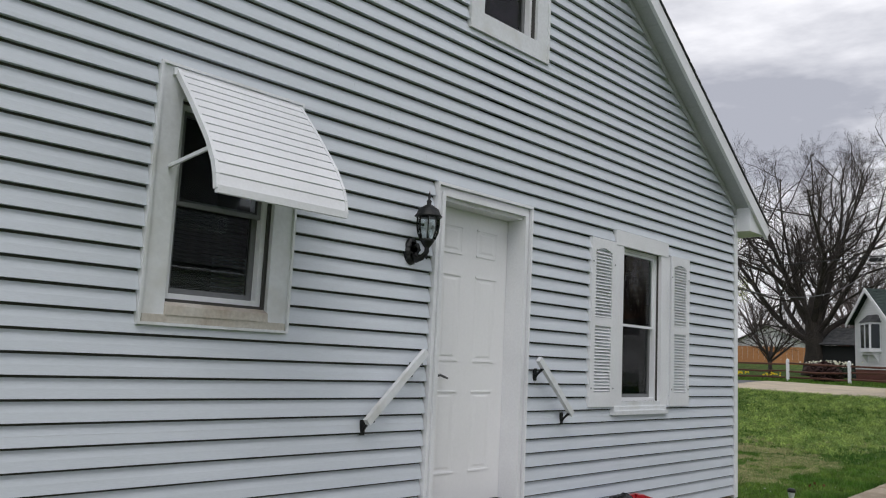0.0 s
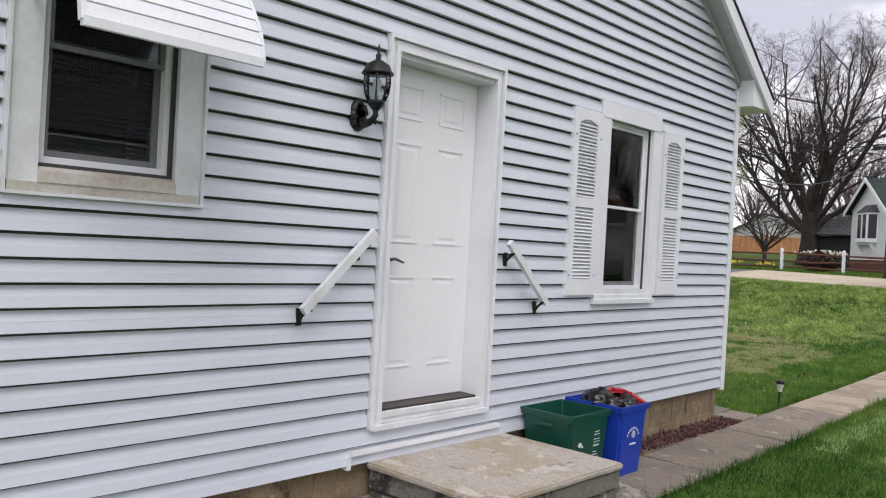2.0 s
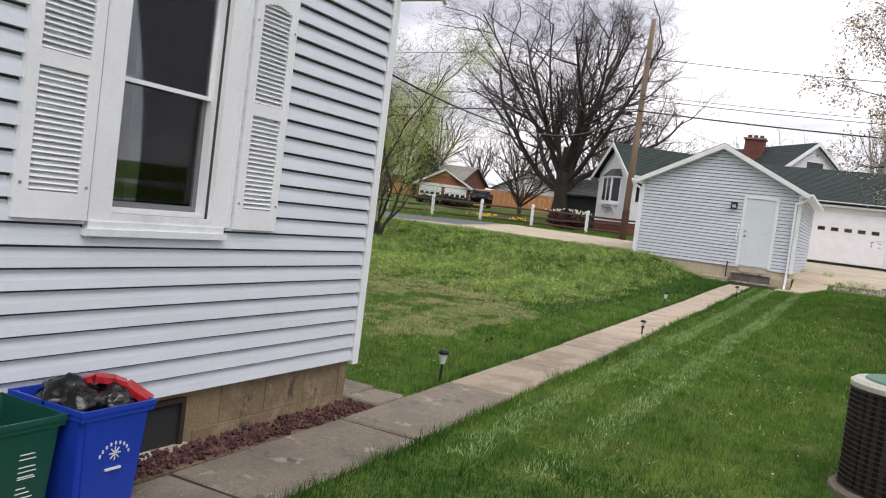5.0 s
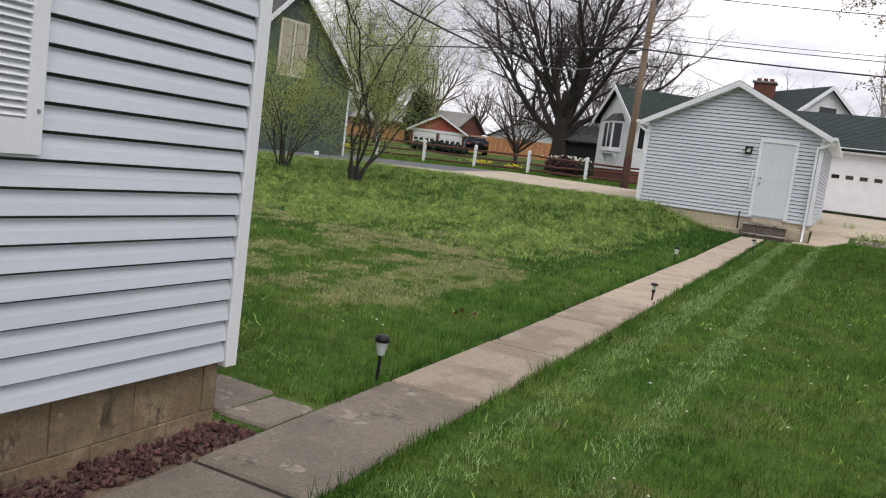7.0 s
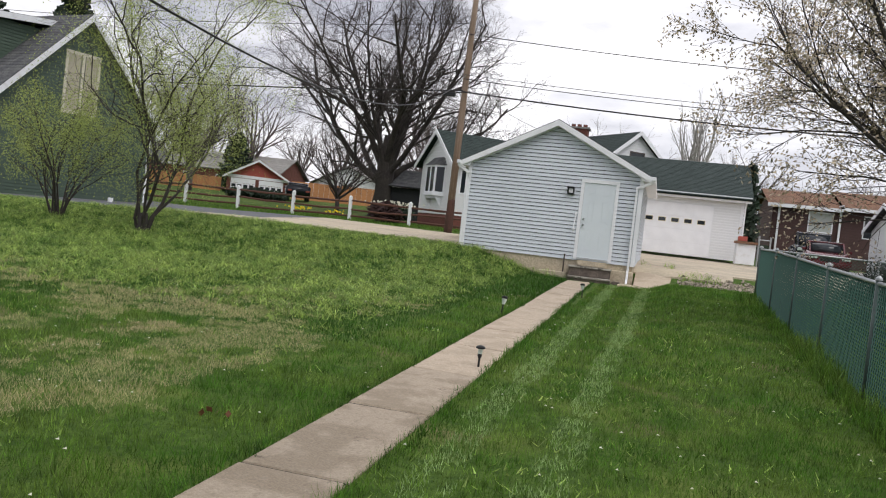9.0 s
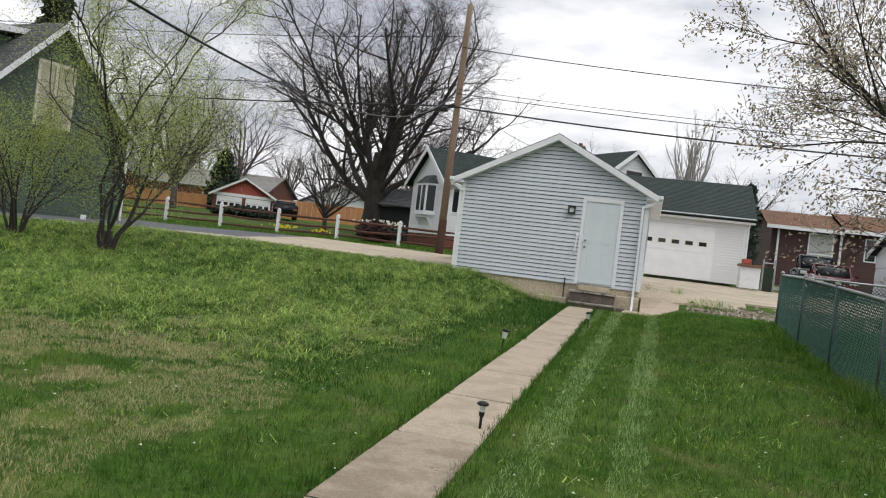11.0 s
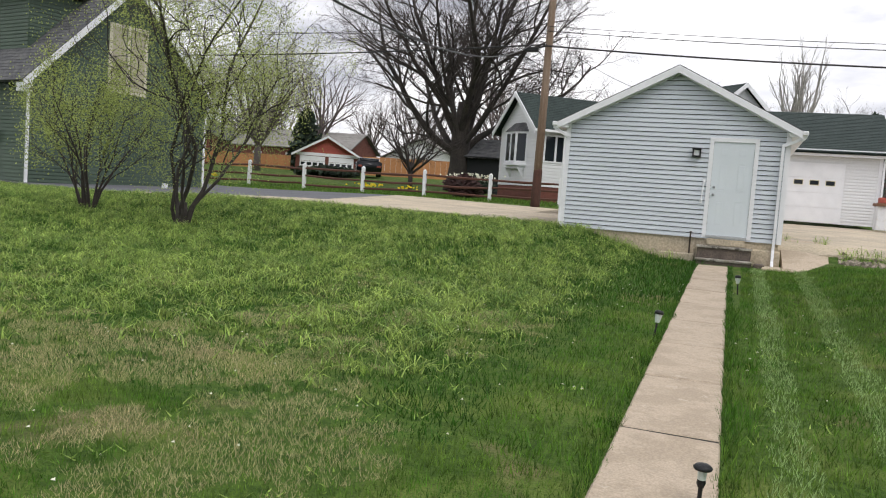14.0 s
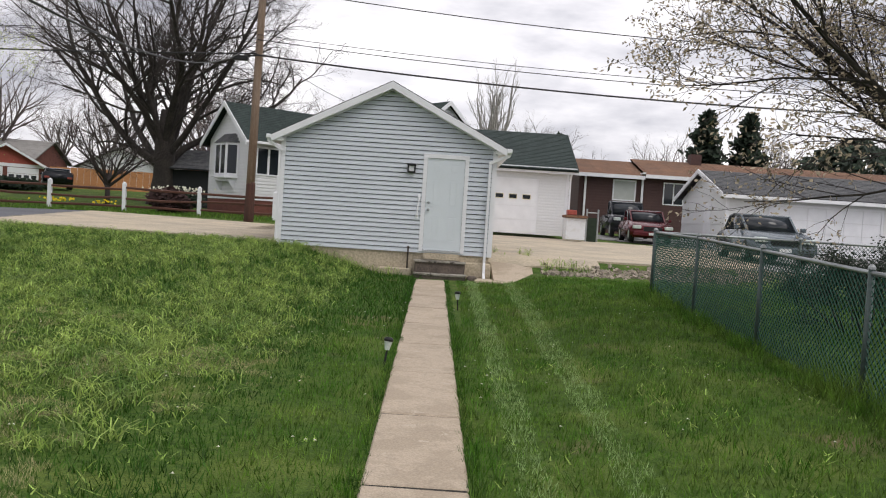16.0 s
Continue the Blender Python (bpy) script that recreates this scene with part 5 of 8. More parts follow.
sl = tagged(new("wall_lantern"), "small square black wall lamp beside the white shed door", "wall lamp")
bm = bmesh.new()
casing(bm, FS, (-4.09, -3.92, 2.5, 2.68), 0.022, 0.02, 0.12)
wbox(bm, FS, -4.09, -3.92, 0.01, 0.03, 2.5, 2.68)
wbox(bm, FS, -4.1, -3.91, 0.02, 0.15, 2.655, 2.69)
part("housing", bm, BLACK_METAL, sl)
part("lens", boxes((-4.065, -3.945, SY - 0.1, SY - 0.035, 2.525, 2.65), bevel=0.01), WHITE, sl, "white lens")

hr = tagged(new("handrail"), "short white grab handle beside the shed door", "handrail")
bm = bmesh.new()
tube(bm, [FS(-3.80, 0.02, 1.99), FS(-3.80, 0.09, 1.97), FS(-3.83, 0.09, 1.58), FS(-3.83, 0.02, 1.56)], 0.016, 8)
part("bar", bm, WHITE, hr)
for zz, xx in ((1.99, -3.80), (1.56, -3.83)):
    part("bracket", boxes((xx - 0.03, xx + 0.03, SY - 0.032, SY - 0.02, zz - 0.05, zz + 0.05)), WHITE, hr)
vp = tagged(new("standpipe"), "rusty iron pipe standing beside the shed steps", "pipe")
part("pipe", tube(bmesh.new(), [(-3.97, SY - 0.12, 0.2), (-3.97, SY - 0.12, 0.86)], 0.018, 8), BROWN_METAL, vp)
part("cap", tube(bmesh.new(), [(-3.97, SY - 0.12, 0.86), (-3.97, SY - 0.12, 0.9)], 0.026, 8), BROWN_METAL, vp)

# shed steps: stacked weathered blocks
ss = tagged(new("shed_steps"), "two weathered dark concrete steps at the shed door", "steps", kind="structure")
STEP_DARK = material("mossy_step_concrete", (0.15, 0.12, 0.10), 0.9, vary=0.3, scale=5, grain=40, bump=0.9, second=(0.09, 0.075, 0.065))
worn_block(-3.80, -2.70, SY - 0.62, SY - 0.03, 0.05, 0.34, STEP_DARK, "lower_step", ss, bev=0.015, cuts=3)
worn_block(-3.82, -2.69, SY - 0.65, SY - 0.3, 0.325, 0.365, STOOP_GREY, "tread", ss, bev=0.01, cuts=3)
worn_block(-3.80, -2.72, SY - 0.32, SY - 0.02, 0.34, 0.60, STEP_DARK, "upper_step", ss, bev=0.015, cuts=3)
worn_block(-3.82, -2.70, SY - 0.36, SY - 0.02, 0.585, 0.63, STOOP_GREY, "tread", ss, bev=0.01, cuts=3)
worn_block(-3.64, -2.86, SY - 0.05, SY - 0.005, 0.64, 0.78, PALE_CONCRETE, "door_block", ss, bev=0.01, cuts=2)
worn_block(-2.66, -2.45, SY - 0.5, SY - 0.08, 0.1, 0.33, STEP_DARK, "side_block", ss, bev=0.02, cuts=2)
bm = boxes((-4.6, -3.86, SY - 0.2, SY - 0.02, 0.25, 0.42), (-2.5, -1.3, SY - 0.75, SY - 0.1, 0.0, 0.3), bevel=0.02)
part("pavement", bm, PALE_CONCRETE, label="cracked pale slab beside the shed", kind="structure")
bm = bmesh.new()
hexa(bm, [(-2.1, 28.5, 0.1), (-1.25, 28.5, 0.1), (-1.1, 31, 0.4), (-2.12, 31, 0.4), (-2.1, 28.5, 0.31), (-1.25, 28.5, 0.29), (-1.1, 31, 0.84), (-2.12, 31, 0.84)])
part("pavement", bm, CONCRETE, label="sloping concrete ramp beside the shed", kind="structure")
# rubble edge of the drive
RUBBLE = material("rubble_stone", (0.36, 0.31, 0.25), 0.9, vary=0.3, scale=6, grain=40, bump=0.8, island=0.3)
random.seed(11)
verts, faces = [], []
for i in range(900):
    t = random.random()
    x = -1.0 + 6.5 * t
    y = 29.35 + 0.9 * t + random.gauss(0, 0.22)
    s = random.choice((0.02, 0.03, 0.03, 0.04, 0.06))
    k = len(verts)
    q = Euler((random.random() * 6, random.random() * 6, random.random() * 6)).to_matrix()
    for c in ((-1, -1, -0.5), (1, -1, -0.5), (1, 1, -0.5), (-1, 1, -0.5), (-0.8, -0.8, 0.5), (0.8, -0.7, 0.6), (0.7, 0.8, 0.4), (-0.7, 0.8, 0.5)):
        verts.append(tuple(Vector((x, y, G(x, y) + s * 0.3)) + q @ (Vector(c) * s * random.uniform(0.7, 1.1))))
    faces += [tuple(k + j for j in f) for f in ((0, 3, 2, 1), (4, 5, 6, 7), (0, 1, 5, 4), (1, 2, 6, 5), (2, 3, 7, 6), (3, 0, 4, 7))]
raw("rubble", verts, faces, RUBBLE, label="broken pale rubble along the drive edge", kind="stuff")


# ---- generic house far off ----
def lap_wall(F, a0, a1, z0, z1, mat, parent, step=0.12, apex=None, openings=(), name="wall", label=""):
    """A distant wall: solid slab with lap courses in one mesh. apex: (a, z) of a gable over it."""
    bm = bmesh.new()

    def lim(z):
        if apex is None or z <= z1:
            return a0, a1
        t = (z - z1) / (apex[1] - z1)
        return a0 + (apex[0] - a0) * t, a1 + (apex[0] - a1) * t
    top = apex[1] if apex else z1
    wbox(bm, F, a0, a1, -0.15, 0.0, z0, z1)
    if apex:
        pa, pb, pc = F(a0, 0, z1), F(a1, 0, z1), F(apex[0], 0, apex[1])
        qa, qb, qc = F(a0, -0.15, z1), F(a1, -0.15, z1), F(apex[0], -0.15, apex[1])
        v = [bm.verts.new(c) for c in (pa, pb, pc, qa, qb, qc)]
        for f in ((0, 1, 2), (5, 4, 3), (0, 3, 4, 1), (1, 4, 5, 2), (2, 5, 3, 0)):
            bm.faces.new([v[i] for i in f])
    ob = part(name, bm, mat, parent, label)
    bm = bmesh.new()
    z = z0
    while z < top - 0.06:
        h = min(step, top - z)
        lap_course(bm, F, z, h, lim, list(openings), lip=0.025, slot=0.012)
        z += step
    part("siding", bm, mat, parent, label, kind="stuff")
    return ob


def slope(parent, p00, p10, p11, p01, thick, mat, name="roof", courses=0):
    """A roof plane from its eave corners to its ridge corners, with shingle courses."""
    p00, p10, p11, p01 = map(Vector, (p00, p10, p11, p01))
    n = (p10 - p00).cross(p01 - p00).normalized()
    if n.z < 0:
        n = -n
    if courses:
        up = n * (thick - 0.005)
        hexa(bm := bmesh.new(), [p00, p10, p11, p01, p00 + up, p10 + up, p11 + up, p01 + up])
        part(name, bm, mat, parent)
        name = "shingles"
    bm = bmesh.new()
    k = max(1, courses)
    for i in range(k):
        a, b = i / k, (i + 1) / k
        q = [p00.lerp(p01, a), p10.lerp(p11, a), p10.lerp(p11, b), p00.lerp(p01, b)]
        up = [thick + (0.01 if courses else 0), thick + (0.01 if courses else 0), thick, thick]
        hexa(bm, [*q, *[c + n * u for c, u in zip(q, up)]])
    return part(name, bm, mat, parent, kind="stuff" if courses else "")


def simple_window(F, a0, a1, z0, z1, parent, mullions=1, frame_mat=WHITE, t=0.07, inner=None):
    w = new("window")
    w.parent = parent
    bm = casing(bmesh.new(), F, (a0, a1, z0, z1), t, 0.0, 0.05)
    for i in range(mullions):
        m = a0 + (a1 - a0) * (i + 1) / (mullions + 1)
        wbox(bm, F, m - t / 2, m + t / 2, 0.0, 0.05, z0 + t, z1 - t)
    part("frame", bm, frame_mat, w)
    for i in range(mullions + 1):
        s0 = a0 + (a1 - a0) * i / (mullions + 1) + t * 0.9
        s1 = a0 + (a1 - a0) * (i + 1) / (mullions + 1) - t * 0.9
        bm = bmesh.new()
        wbox(bm, F, s0, s1, 0.02, 0.028, z0 + t * 0.9, z1 - t * 0.9)
        part("pane", bm, DARK_GLASS, w)
        # Flat sheet over the pane; on the green house it paints a reflection.
        if inner:
            bm = bmesh.new()
            wbox(bm, F, s0, s1, 0.029, 0.032, z0 + t * 0.9, z1 - t * 0.9)
            part("curtain", bm, inner, w)
    return w



# ---- green house ----
gh = tagged(new("house"), "dark green clapboard house with a steep gable and grey roof", "house")
A, B = Vector((-25.12, 31.0, 0)), Vector((-23.49, 38.2, 0))
gu = (B - A).normalized()
gout = Vector((gu.y, -gu.x, 0))
GL = (B - A).length
FG = frame_of(A, gu, gout)
gpk = GL / 2
lap_wall(FG, 0, GL, 0.3, 4.15, GREEN_SIDING, gh, 0.125, (gpk, 7.85), [(2.9, 4.5, 4.0, 6.45)], "wall", "dark green lap siding")
for a in (0.0, GL - 0.1):
    part("corner_board", wbox(bmesh.new(), FG, a, a + 0.1, 0.0, 0.05, 0.3, 4.05), WHITE, gh, "white corner board")
bm = bmesh.new()
wbox(bm, FG, 0.02, GL - 0.02, -0.13, 0.02, -0.3, 0.3)
part("base", bm, ASPHALT, gh, "grey foundation")
simple_window(FG, 2.9, 4.5, 4.0, 6.45, gh, 1, material("cream_frame", (0.6, 0.57, 0.45), 0.6), 0.12, TAN_REFLECTION)
gs = (7.85 - 4.15) / gpk
for sg in (1, -1):
    e_ = gpk + 0.35
    a_e = gpk + sg * e_
    ze = 4.15 - 0.35 * gs + 0.06
    slope(gh, FG(a_e, 0.4, ze), FG(a_e, -12, ze), FG(gpk, -12, 7.91), FG(gpk, 0.4, 7.91), 0.08, SHINGLE_GREY, "roof", 30)
    bm = bmesh.new()
    hexa(bm, [FG(a_e, 0.38, ze - 0.2), FG(gpk, 0.38, 7.71), FG(gpk, 0.43, 7.71), FG(a_e, 0.43, ze - 0.2), FG(a_e, 0.38, ze + 0.08), FG(gpk, 0.38, 7.99), FG(gpk, 0.43, 7.99), FG(a_e, 0.43, ze + 0.08)])
    part("fascia", bm, OLD_WHITE, gh, "cream rake board")
    bm = bmesh.new()
    hexa(bm, [FG(a_e, -0.0, ze - 0.28), FG(a_e - sg * 0.35, 0.0, ze - 0.28), FG(a_e - sg * 0.35, 0.36, ze - 0.28), FG(a_e, 0.36, ze - 0.28), FG(a_e, 0, ze - 0.02), FG(a_e - sg * 0.35, 0, ze + 0.3), FG(a_e - sg * 0.35, 0.36, ze + 0.3), FG(a_e, 0.36, ze - 0.02)])
    part("eave_return", bm, OLD_WHITE, gh)
# side wall towards the lawn, with a dormer above
FG2 = frame_of(A, -gout, -gu)
lap_wall(FG2, 0.0, 11.5, 0.3, 3.75, GREEN_SIDING, gh, 0.125)
FD = frame_of(A - gout * 1.6 + gu * 0.9, -gout, -gu)
lap_wall(FD, 0.0, 6.4, 4.6, 7.2, GREEN_SIDING, gh, 0.125)
FDc = frame_of(A - gout * 1.6 + gu * 0.9, gu, gout)
lap_wall(FDc, 0.02, 2.4, 4.75, 7.2, GREEN_SIDING, gh, 0.125)
bm = bmesh.new()
wbox(bm, FD, 0.0, 6.4, 0.0, 0.06, 4.6, 4.72)
part("trim", bm, WHITE, gh)
bm = bmesh.new()
hexa(bm, [FD(-0.35, -2.7, 7.5), FD(6.8, -2.7, 7.5), FD(6.8, 0.35, 7.15), FD(-0.35, 0.35, 7.15), FD(-0.35, -2.7, 7.7), FD(6.8, -2.7, 7.7), FD(6.8, 0.35, 7.35), FD(-0.35, 0.35, 7.35)])
part("dormer_roof", bm, SHINGLE_GREY, gh)
bm = bmesh.new()
hexa(bm, [FD(-0.38, -2.7, 7.45), FD(-0.35, -2.7, 7.45), FD(-0.35, 0.35, 7.1), FD(-0.38, 0.35, 7.1), FD(-0.38, -2.7, 7.68), FD(-0.35, -2.7, 7.68), FD(-0.35, 0.35, 7.33), FD(-0.38, 0.35, 7.33)])
part("fascia", bm, OLD_WHITE, gh)
gl_ = tagged(new("wall_lantern"), "small white wall lamp on the green house", "wall lamp")
part("body", boxes((-26.75, -26.55, 31.12, 31.3, 1.95, 2.35), bevel=0.02), GREY_METAL, gl_)
part("globe", boxes((-26.7, -26.6, 31.06, 31.12, 2.0, 2.2), bevel=0.02), WHITE, gl_, "white globe")
bm = boxes((-33, -25.2, 29.4, 31.0, 0.0, 0.5))
part("pavement", bm, PALE_CONCRETE, label="concrete pad before the green house", kind="structure")
sb = tagged(new("marker_box"), "small white box standing on the drive by the green house", "box")
part("body", boxes((-22.55, -22.38, 34.6, 34.75, G(-22.4, 34.7), G(-22.4, 34.7) + 0.2), bevel=0.02), WHITE, sb)

# ---- white bungalow, turned ----
wh = tagged(new("house"), "white house with a dark green roof, bay window and brick chimney", "house")
ax, bx = Vector((0.77, 0.638, 0)).normalized(), Vector((-0.638, 0.77, 0)).normalized()
C0 = Vector((-12.25, 48.1, 0))
FW = frame_of(C0, bx, -ax)
FWs = frame_of(C0, ax, -bx)
WL = 4.3
lap_wall(FW, 0, WL, 1.9, 4.75, WHITE_SIDING, wh, 0.15, (WL / 2, 6.35), (), "wall", "white lap siding")
lap_wall(FWs, 0, 9.0, 1.9, 4.75, WHITE_SIDING, wh, 0.15)
bm = bmesh.new()
wbox(bm, FW, 0.02, WL, -0.2, 0.0, 0.6, 1.9)
wbox(bm, FWs, 0.02, 9, -0.2, 0.0, 0.6, 1.9)
part("base", bm, BRICK, wh, "red brick base")
for sg in (1, -1):
    a_e = WL / 2 + sg * (WL / 2 + 0.4)
    ze = 4.75 - 0.4 * 1.6 / 2.15 + 0.05
    slope(wh, FW(a_e, 0.35, ze), FW(a_e, -9, ze), FW(WL / 2, -9, 6.4), FW(WL / 2, 0.35, 6.4), 0.07, SHINGLE_GREEN, "roof", 20)
    bm = bmesh.new()
    hexa(bm, [FW(a_e, 0.34, ze - 0.16), FW(WL / 2, 0.34, 6.24), FW(WL / 2, 0.39, 6.24), FW(a_e, 0.39, ze - 0.16), FW(a_e, 0.34, ze + 0.09), FW(WL / 2, 0.34, 6.49), FW(WL / 2, 0.39, 6.49), FW(a_e, 0.39, ze + 0.09)])
    part("fascia", bm, WHITE, wh)
bm = bmesh.new()
wbox(bm, FWs, -0.4, 9, 0.36, 0.45, 4.45, 4.56)
part("gutter", bm, WHITE, wh)
simple_window(FWs, 0.35, 1.6, 3.05, 4.35, wh, 1)
bay = new("bay_window")
bay.parent = wh
bm = bmesh.new()
BW = [(1.05, 0.02), (1.45, 0.45), (2.65, 0.45), (3.05, 0.02)]
for (p, q) in zip(BW, BW[1:]):
    P, Q = FW(p[0], p[1], 0), FW(q[0], q[1], 0)
    d_ = (Q - P).normalized()
    nrm = Vector((d_.y, -d_.x, 0))
    FB = frame_of(P, d_, nrm if nrm.dot(-ax) > 0 else -nrm)
    ln = (Q - P).length
    for u0, u1, zz0, zz1 in ((0, 0.07, 2.95, 4.5), (ln - 0.07, ln, 2.95, 4.5), (0.07, ln - 0.07, 2.95, 3.08), (0.07, ln - 0.07, 4.4, 4.5)) + (((ln / 2 - 0.05, ln / 2 + 0.05, 3.08, 4.4),) if ln > 1 else ()):
        wbox(bm, FB, u0, u1, -0.05, 0.02, zz0, zz1)
    g_ = bmesh.new()
    wbox(g_, FB, 0.07, ln - 0.07, -0.03, -0.01, 3.08, 4.4)
    part("pane", g_, DARK_GLASS, bay)
part("frame", bm, WHITE, bay)
bm = bmesh.new()
for zz0, zz1, g in ((2.86, 2.95, 0.06), (2.72, 2.86, -0.12)):
    v = [FW(1.05 - g, 0, zz0), FW(1.45 - g * 0.5, 0.45 + g, zz0), FW(2.65 + g * 0.5, 0.45 + g, zz0), FW(3.05 + g, 0, zz0), FW(1.05 - g, 0, zz1), FW(1.45 - g * 0.5, 0.45 + g, zz1), FW(2.65 + g * 0.5, 0.45 + g, zz1), FW(3.05 + g, 0, zz1)]
    hexa(bm, v)
part("sill", bm, WHITE, bay)
bm = bmesh.new()
hexa(bm, [FW(0.95, 0, 4.5), FW(1.4, 0.52, 4.5), FW(2.7, 0.52, 4.5), FW(3.15, 0, 4.5), FW(1.35, 0, 4.95), FW(1.6, 0.1, 4.95), FW(2.5, 0.1, 4.95), FW(2.75, 0, 4.95)])
part("bay_roof", bm, SHINGLE_GREY, bay, "small dark bay roof")
for u in (1.35, 2.75):
    bm = bmesh.new()
    hexa(bm, [FW(u - 0.04, 0, 2.3), FW(u + 0.04, 0, 2.3), FW(u + 0.04, 0.05, 2.3), FW(u - 0.04, 0.05, 2.3), FW(u - 0.04, 0, 2.75), FW(u + 0.04, 0, 2.75), FW(u + 0.04, 0.35, 2.75), FW(u - 0.04, 0.35, 2.75)])
    part("bracket", bm, WHITE, bay)
# taller part behind, gable turned to the front
P1 = Vector((-3.5, 55.0, 0))
FM = frame_of(P1 - ax * 3.0, ax, -bx)
lap_wall(FM, 0, 6.0, 1.2, 5.4, WHITE_SIDING, wh, 0.15, (3.0, 7.8))
simple_window(FM, 2.55, 3.6, 5.6, 6.75, wh, 0, BROWN_METAL)
for sg in (1, -1):
    a_e = 3.0 + sg * 3.4
    ze = 5.4 - 0.4 * 0.8 + 0.05
    slope(wh, FM(a_e, 0.3, ze), FM(a_e, -8.2, ze), FM(3.0, -8.2, 7.85), FM(3.0, 0.3, 7.85), 0.07, SHINGLE_GREEN, "roof", 20)
    bm = bmesh.new()
    hexa(bm, [FM(a_e, 0.29, ze - 0.16), FM(3.0, 0.29, 7.69), FM(3.0, 0.34, 7.69), FM(a_e, 0.34, ze - 0.16), FM(a_e, 0.29, ze + 0.09), FM(3.0, 0.29, 7.94), FM(3.0, 0.34, 7.94), FM(a_e, 0.34, ze + 0.09)])
    part("fascia", bm, WHITE, wh)
FM2 = frame_of(P1 - ax * 3.0, bx, -ax)
lap_wall(FM2, 0, 8.0, 1.2, 5.4, WHITE_SIDING, wh, 0.15)
chim = new("chimney")
chim.parent = wh
part("stack", boxes((-7.75, -6.6, 57.2, 58.1, 5.5, 8.15)), BRICK, chim, "red brick stack")
part("crown", boxes((-7.85, -6.5, 57.1, 58.2, 8.15, 8.25)), SHINGLE_PALE, chim, "concrete crown")
for k in range(3):
    part("flue", boxes((-7.65 + 0.36 * k, -7.42 + 0.36 * k, 57.5, 57.75, 8.25, 8.45)), BRICK, chim)

# ---- white garage with the dark roof ----
ga = tagged(new("garage"), "white garage with a dark green roof and a panelled overhead door", "garage")
FA = frame_of((-5.5, 44.5, 0), (1, 0, 0), (0, -1, 0))
GO = (1.35, 6.0, 1.19, 3.45)
lap_wall(FA, 0, 7.22, 1.19, 3.85, WHITE_SIDING, ga, 0.115, None, [GO], "wall", "white lap siding")
FA2 = frame_of((1.72, 44.5, 0), (0, 1, 0), (1, 0, 0))
lap_wall(FA2, 0.02, 7.8, 1.19, 3.85, WHITE_SIDING, ga, 0.115, (3.9, 5.65))
bm = bmesh.new()
casing(bm, FA, GO, 0.06, 0.0, 0.05, bottom=False)
wbox(bm, FA, 7.12, 7.24, 0.0, 0.04, 1.19, 3.85)
wbox(bm, FA, -0.2, 7.5, 0.30, 0.34, 3.7, 3.95)
wbox(bm, FA, -0.2, 7.5, 0.0, 0.30, 3.82, 3.85)
part("trim", bm, WHITE, ga)
gd = new("garage_door")
gd.parent = ga
for i in range(4):
    bm = bmesh.new()
    z0 = 1.21 + 0.56 * i
    wbox(bm, FA, 1.41, 5.94, 0.0, 0.03, z0, z0 + 0.55)
    part("panel", bm, WHITE, gd)
for k in range(8):
    bm = bmesh.new()
    u = 5.54 - 0.555 * k
    wbox(bm, FA, u - 0.15, u + 0.15, 0.03, 0.036, 2.62, 2.78)
    part("pane", bm, DARK_GLASS, gd)
    bm = casing(bmesh.new(), FA, (u - 0.17, u + 0.17, 2.6, 2.8), 0.02, 0.03, 0.042)
    part("pane_frame", bm, material("cream_rim", (0.68, 0.62, 0.42), 0.6) if k == 0 else bpy.data.materials["cream_rim"], gd)
slope(ga, (-5.9, 44.1, 3.79), (2.05, 44.1, 3.79), (2.12, 48.4, 5.7), (-5.9, 48.4, 5.7), 0.08, SHINGLE_GREEN, "roof", 26)
slope(ga, (-5.9, 52.7, 3.88), (2.12, 52.7, 3.88), (2.12, 48.4, 5.7), (-5.9, 48.4, 5.7), 0.08, SHINGLE_GREEN, "roof", 26)
bm = bmesh.new()
obox(bm, (1.8, 44.2, 3.8), (1.78, 44.42, 3.55), 0.07, 0.06)
obox(bm, (1.78, 44.42, 3.56), (1.78, 44.42, 1.3), 0.07, 0.06)
part("downpipe", bm, WHITE, ga)

wb2 = tagged(new("storage_box"), "faded white storage box with a reddish lid behind the garage corner", "box")
part("body", boxes((1.45, 2.2, 42.6, 43.4, 1.1, 1.95), bevel=0.02), OLD_WHITE, wb2)
part("lid", boxes((1.4, 2.26, 42.5, 43.5, 1.95, 2.05), bevel=0.01), SHINGLE_BROWN, wb2, "reddish lid")
wb3 = tagged(new("crate"), "faded red crate on the storage box", "crate")
part("body", boxes((1.5, 1.85, 42.7, 43.1, 2.055, 2.25), bevel=0.02), RED_PAINT, wb3)
mg = tagged(new("metal_gate"), "small wire gate with dark slats beside the garage", "gate")
for x in (2.4, 2.85):
    part("post", tube(bmesh.new(), [(x, 43.6, 0.9), (x, 43.6, 2.35)], 0.035, 8), GREY_METAL, mg)
part("rail", tube(bmesh.new(), [(2.4, 43.6, 2.2), (2.85, 43.6, 2.2)], 0.025, 8), GREY_METAL, mg)
part("mesh_panel", boxes((2.44, 2.81, 43.59, 43.61, 1.05, 2.0)), HEDGE_DARK, mg, "dark green slats")

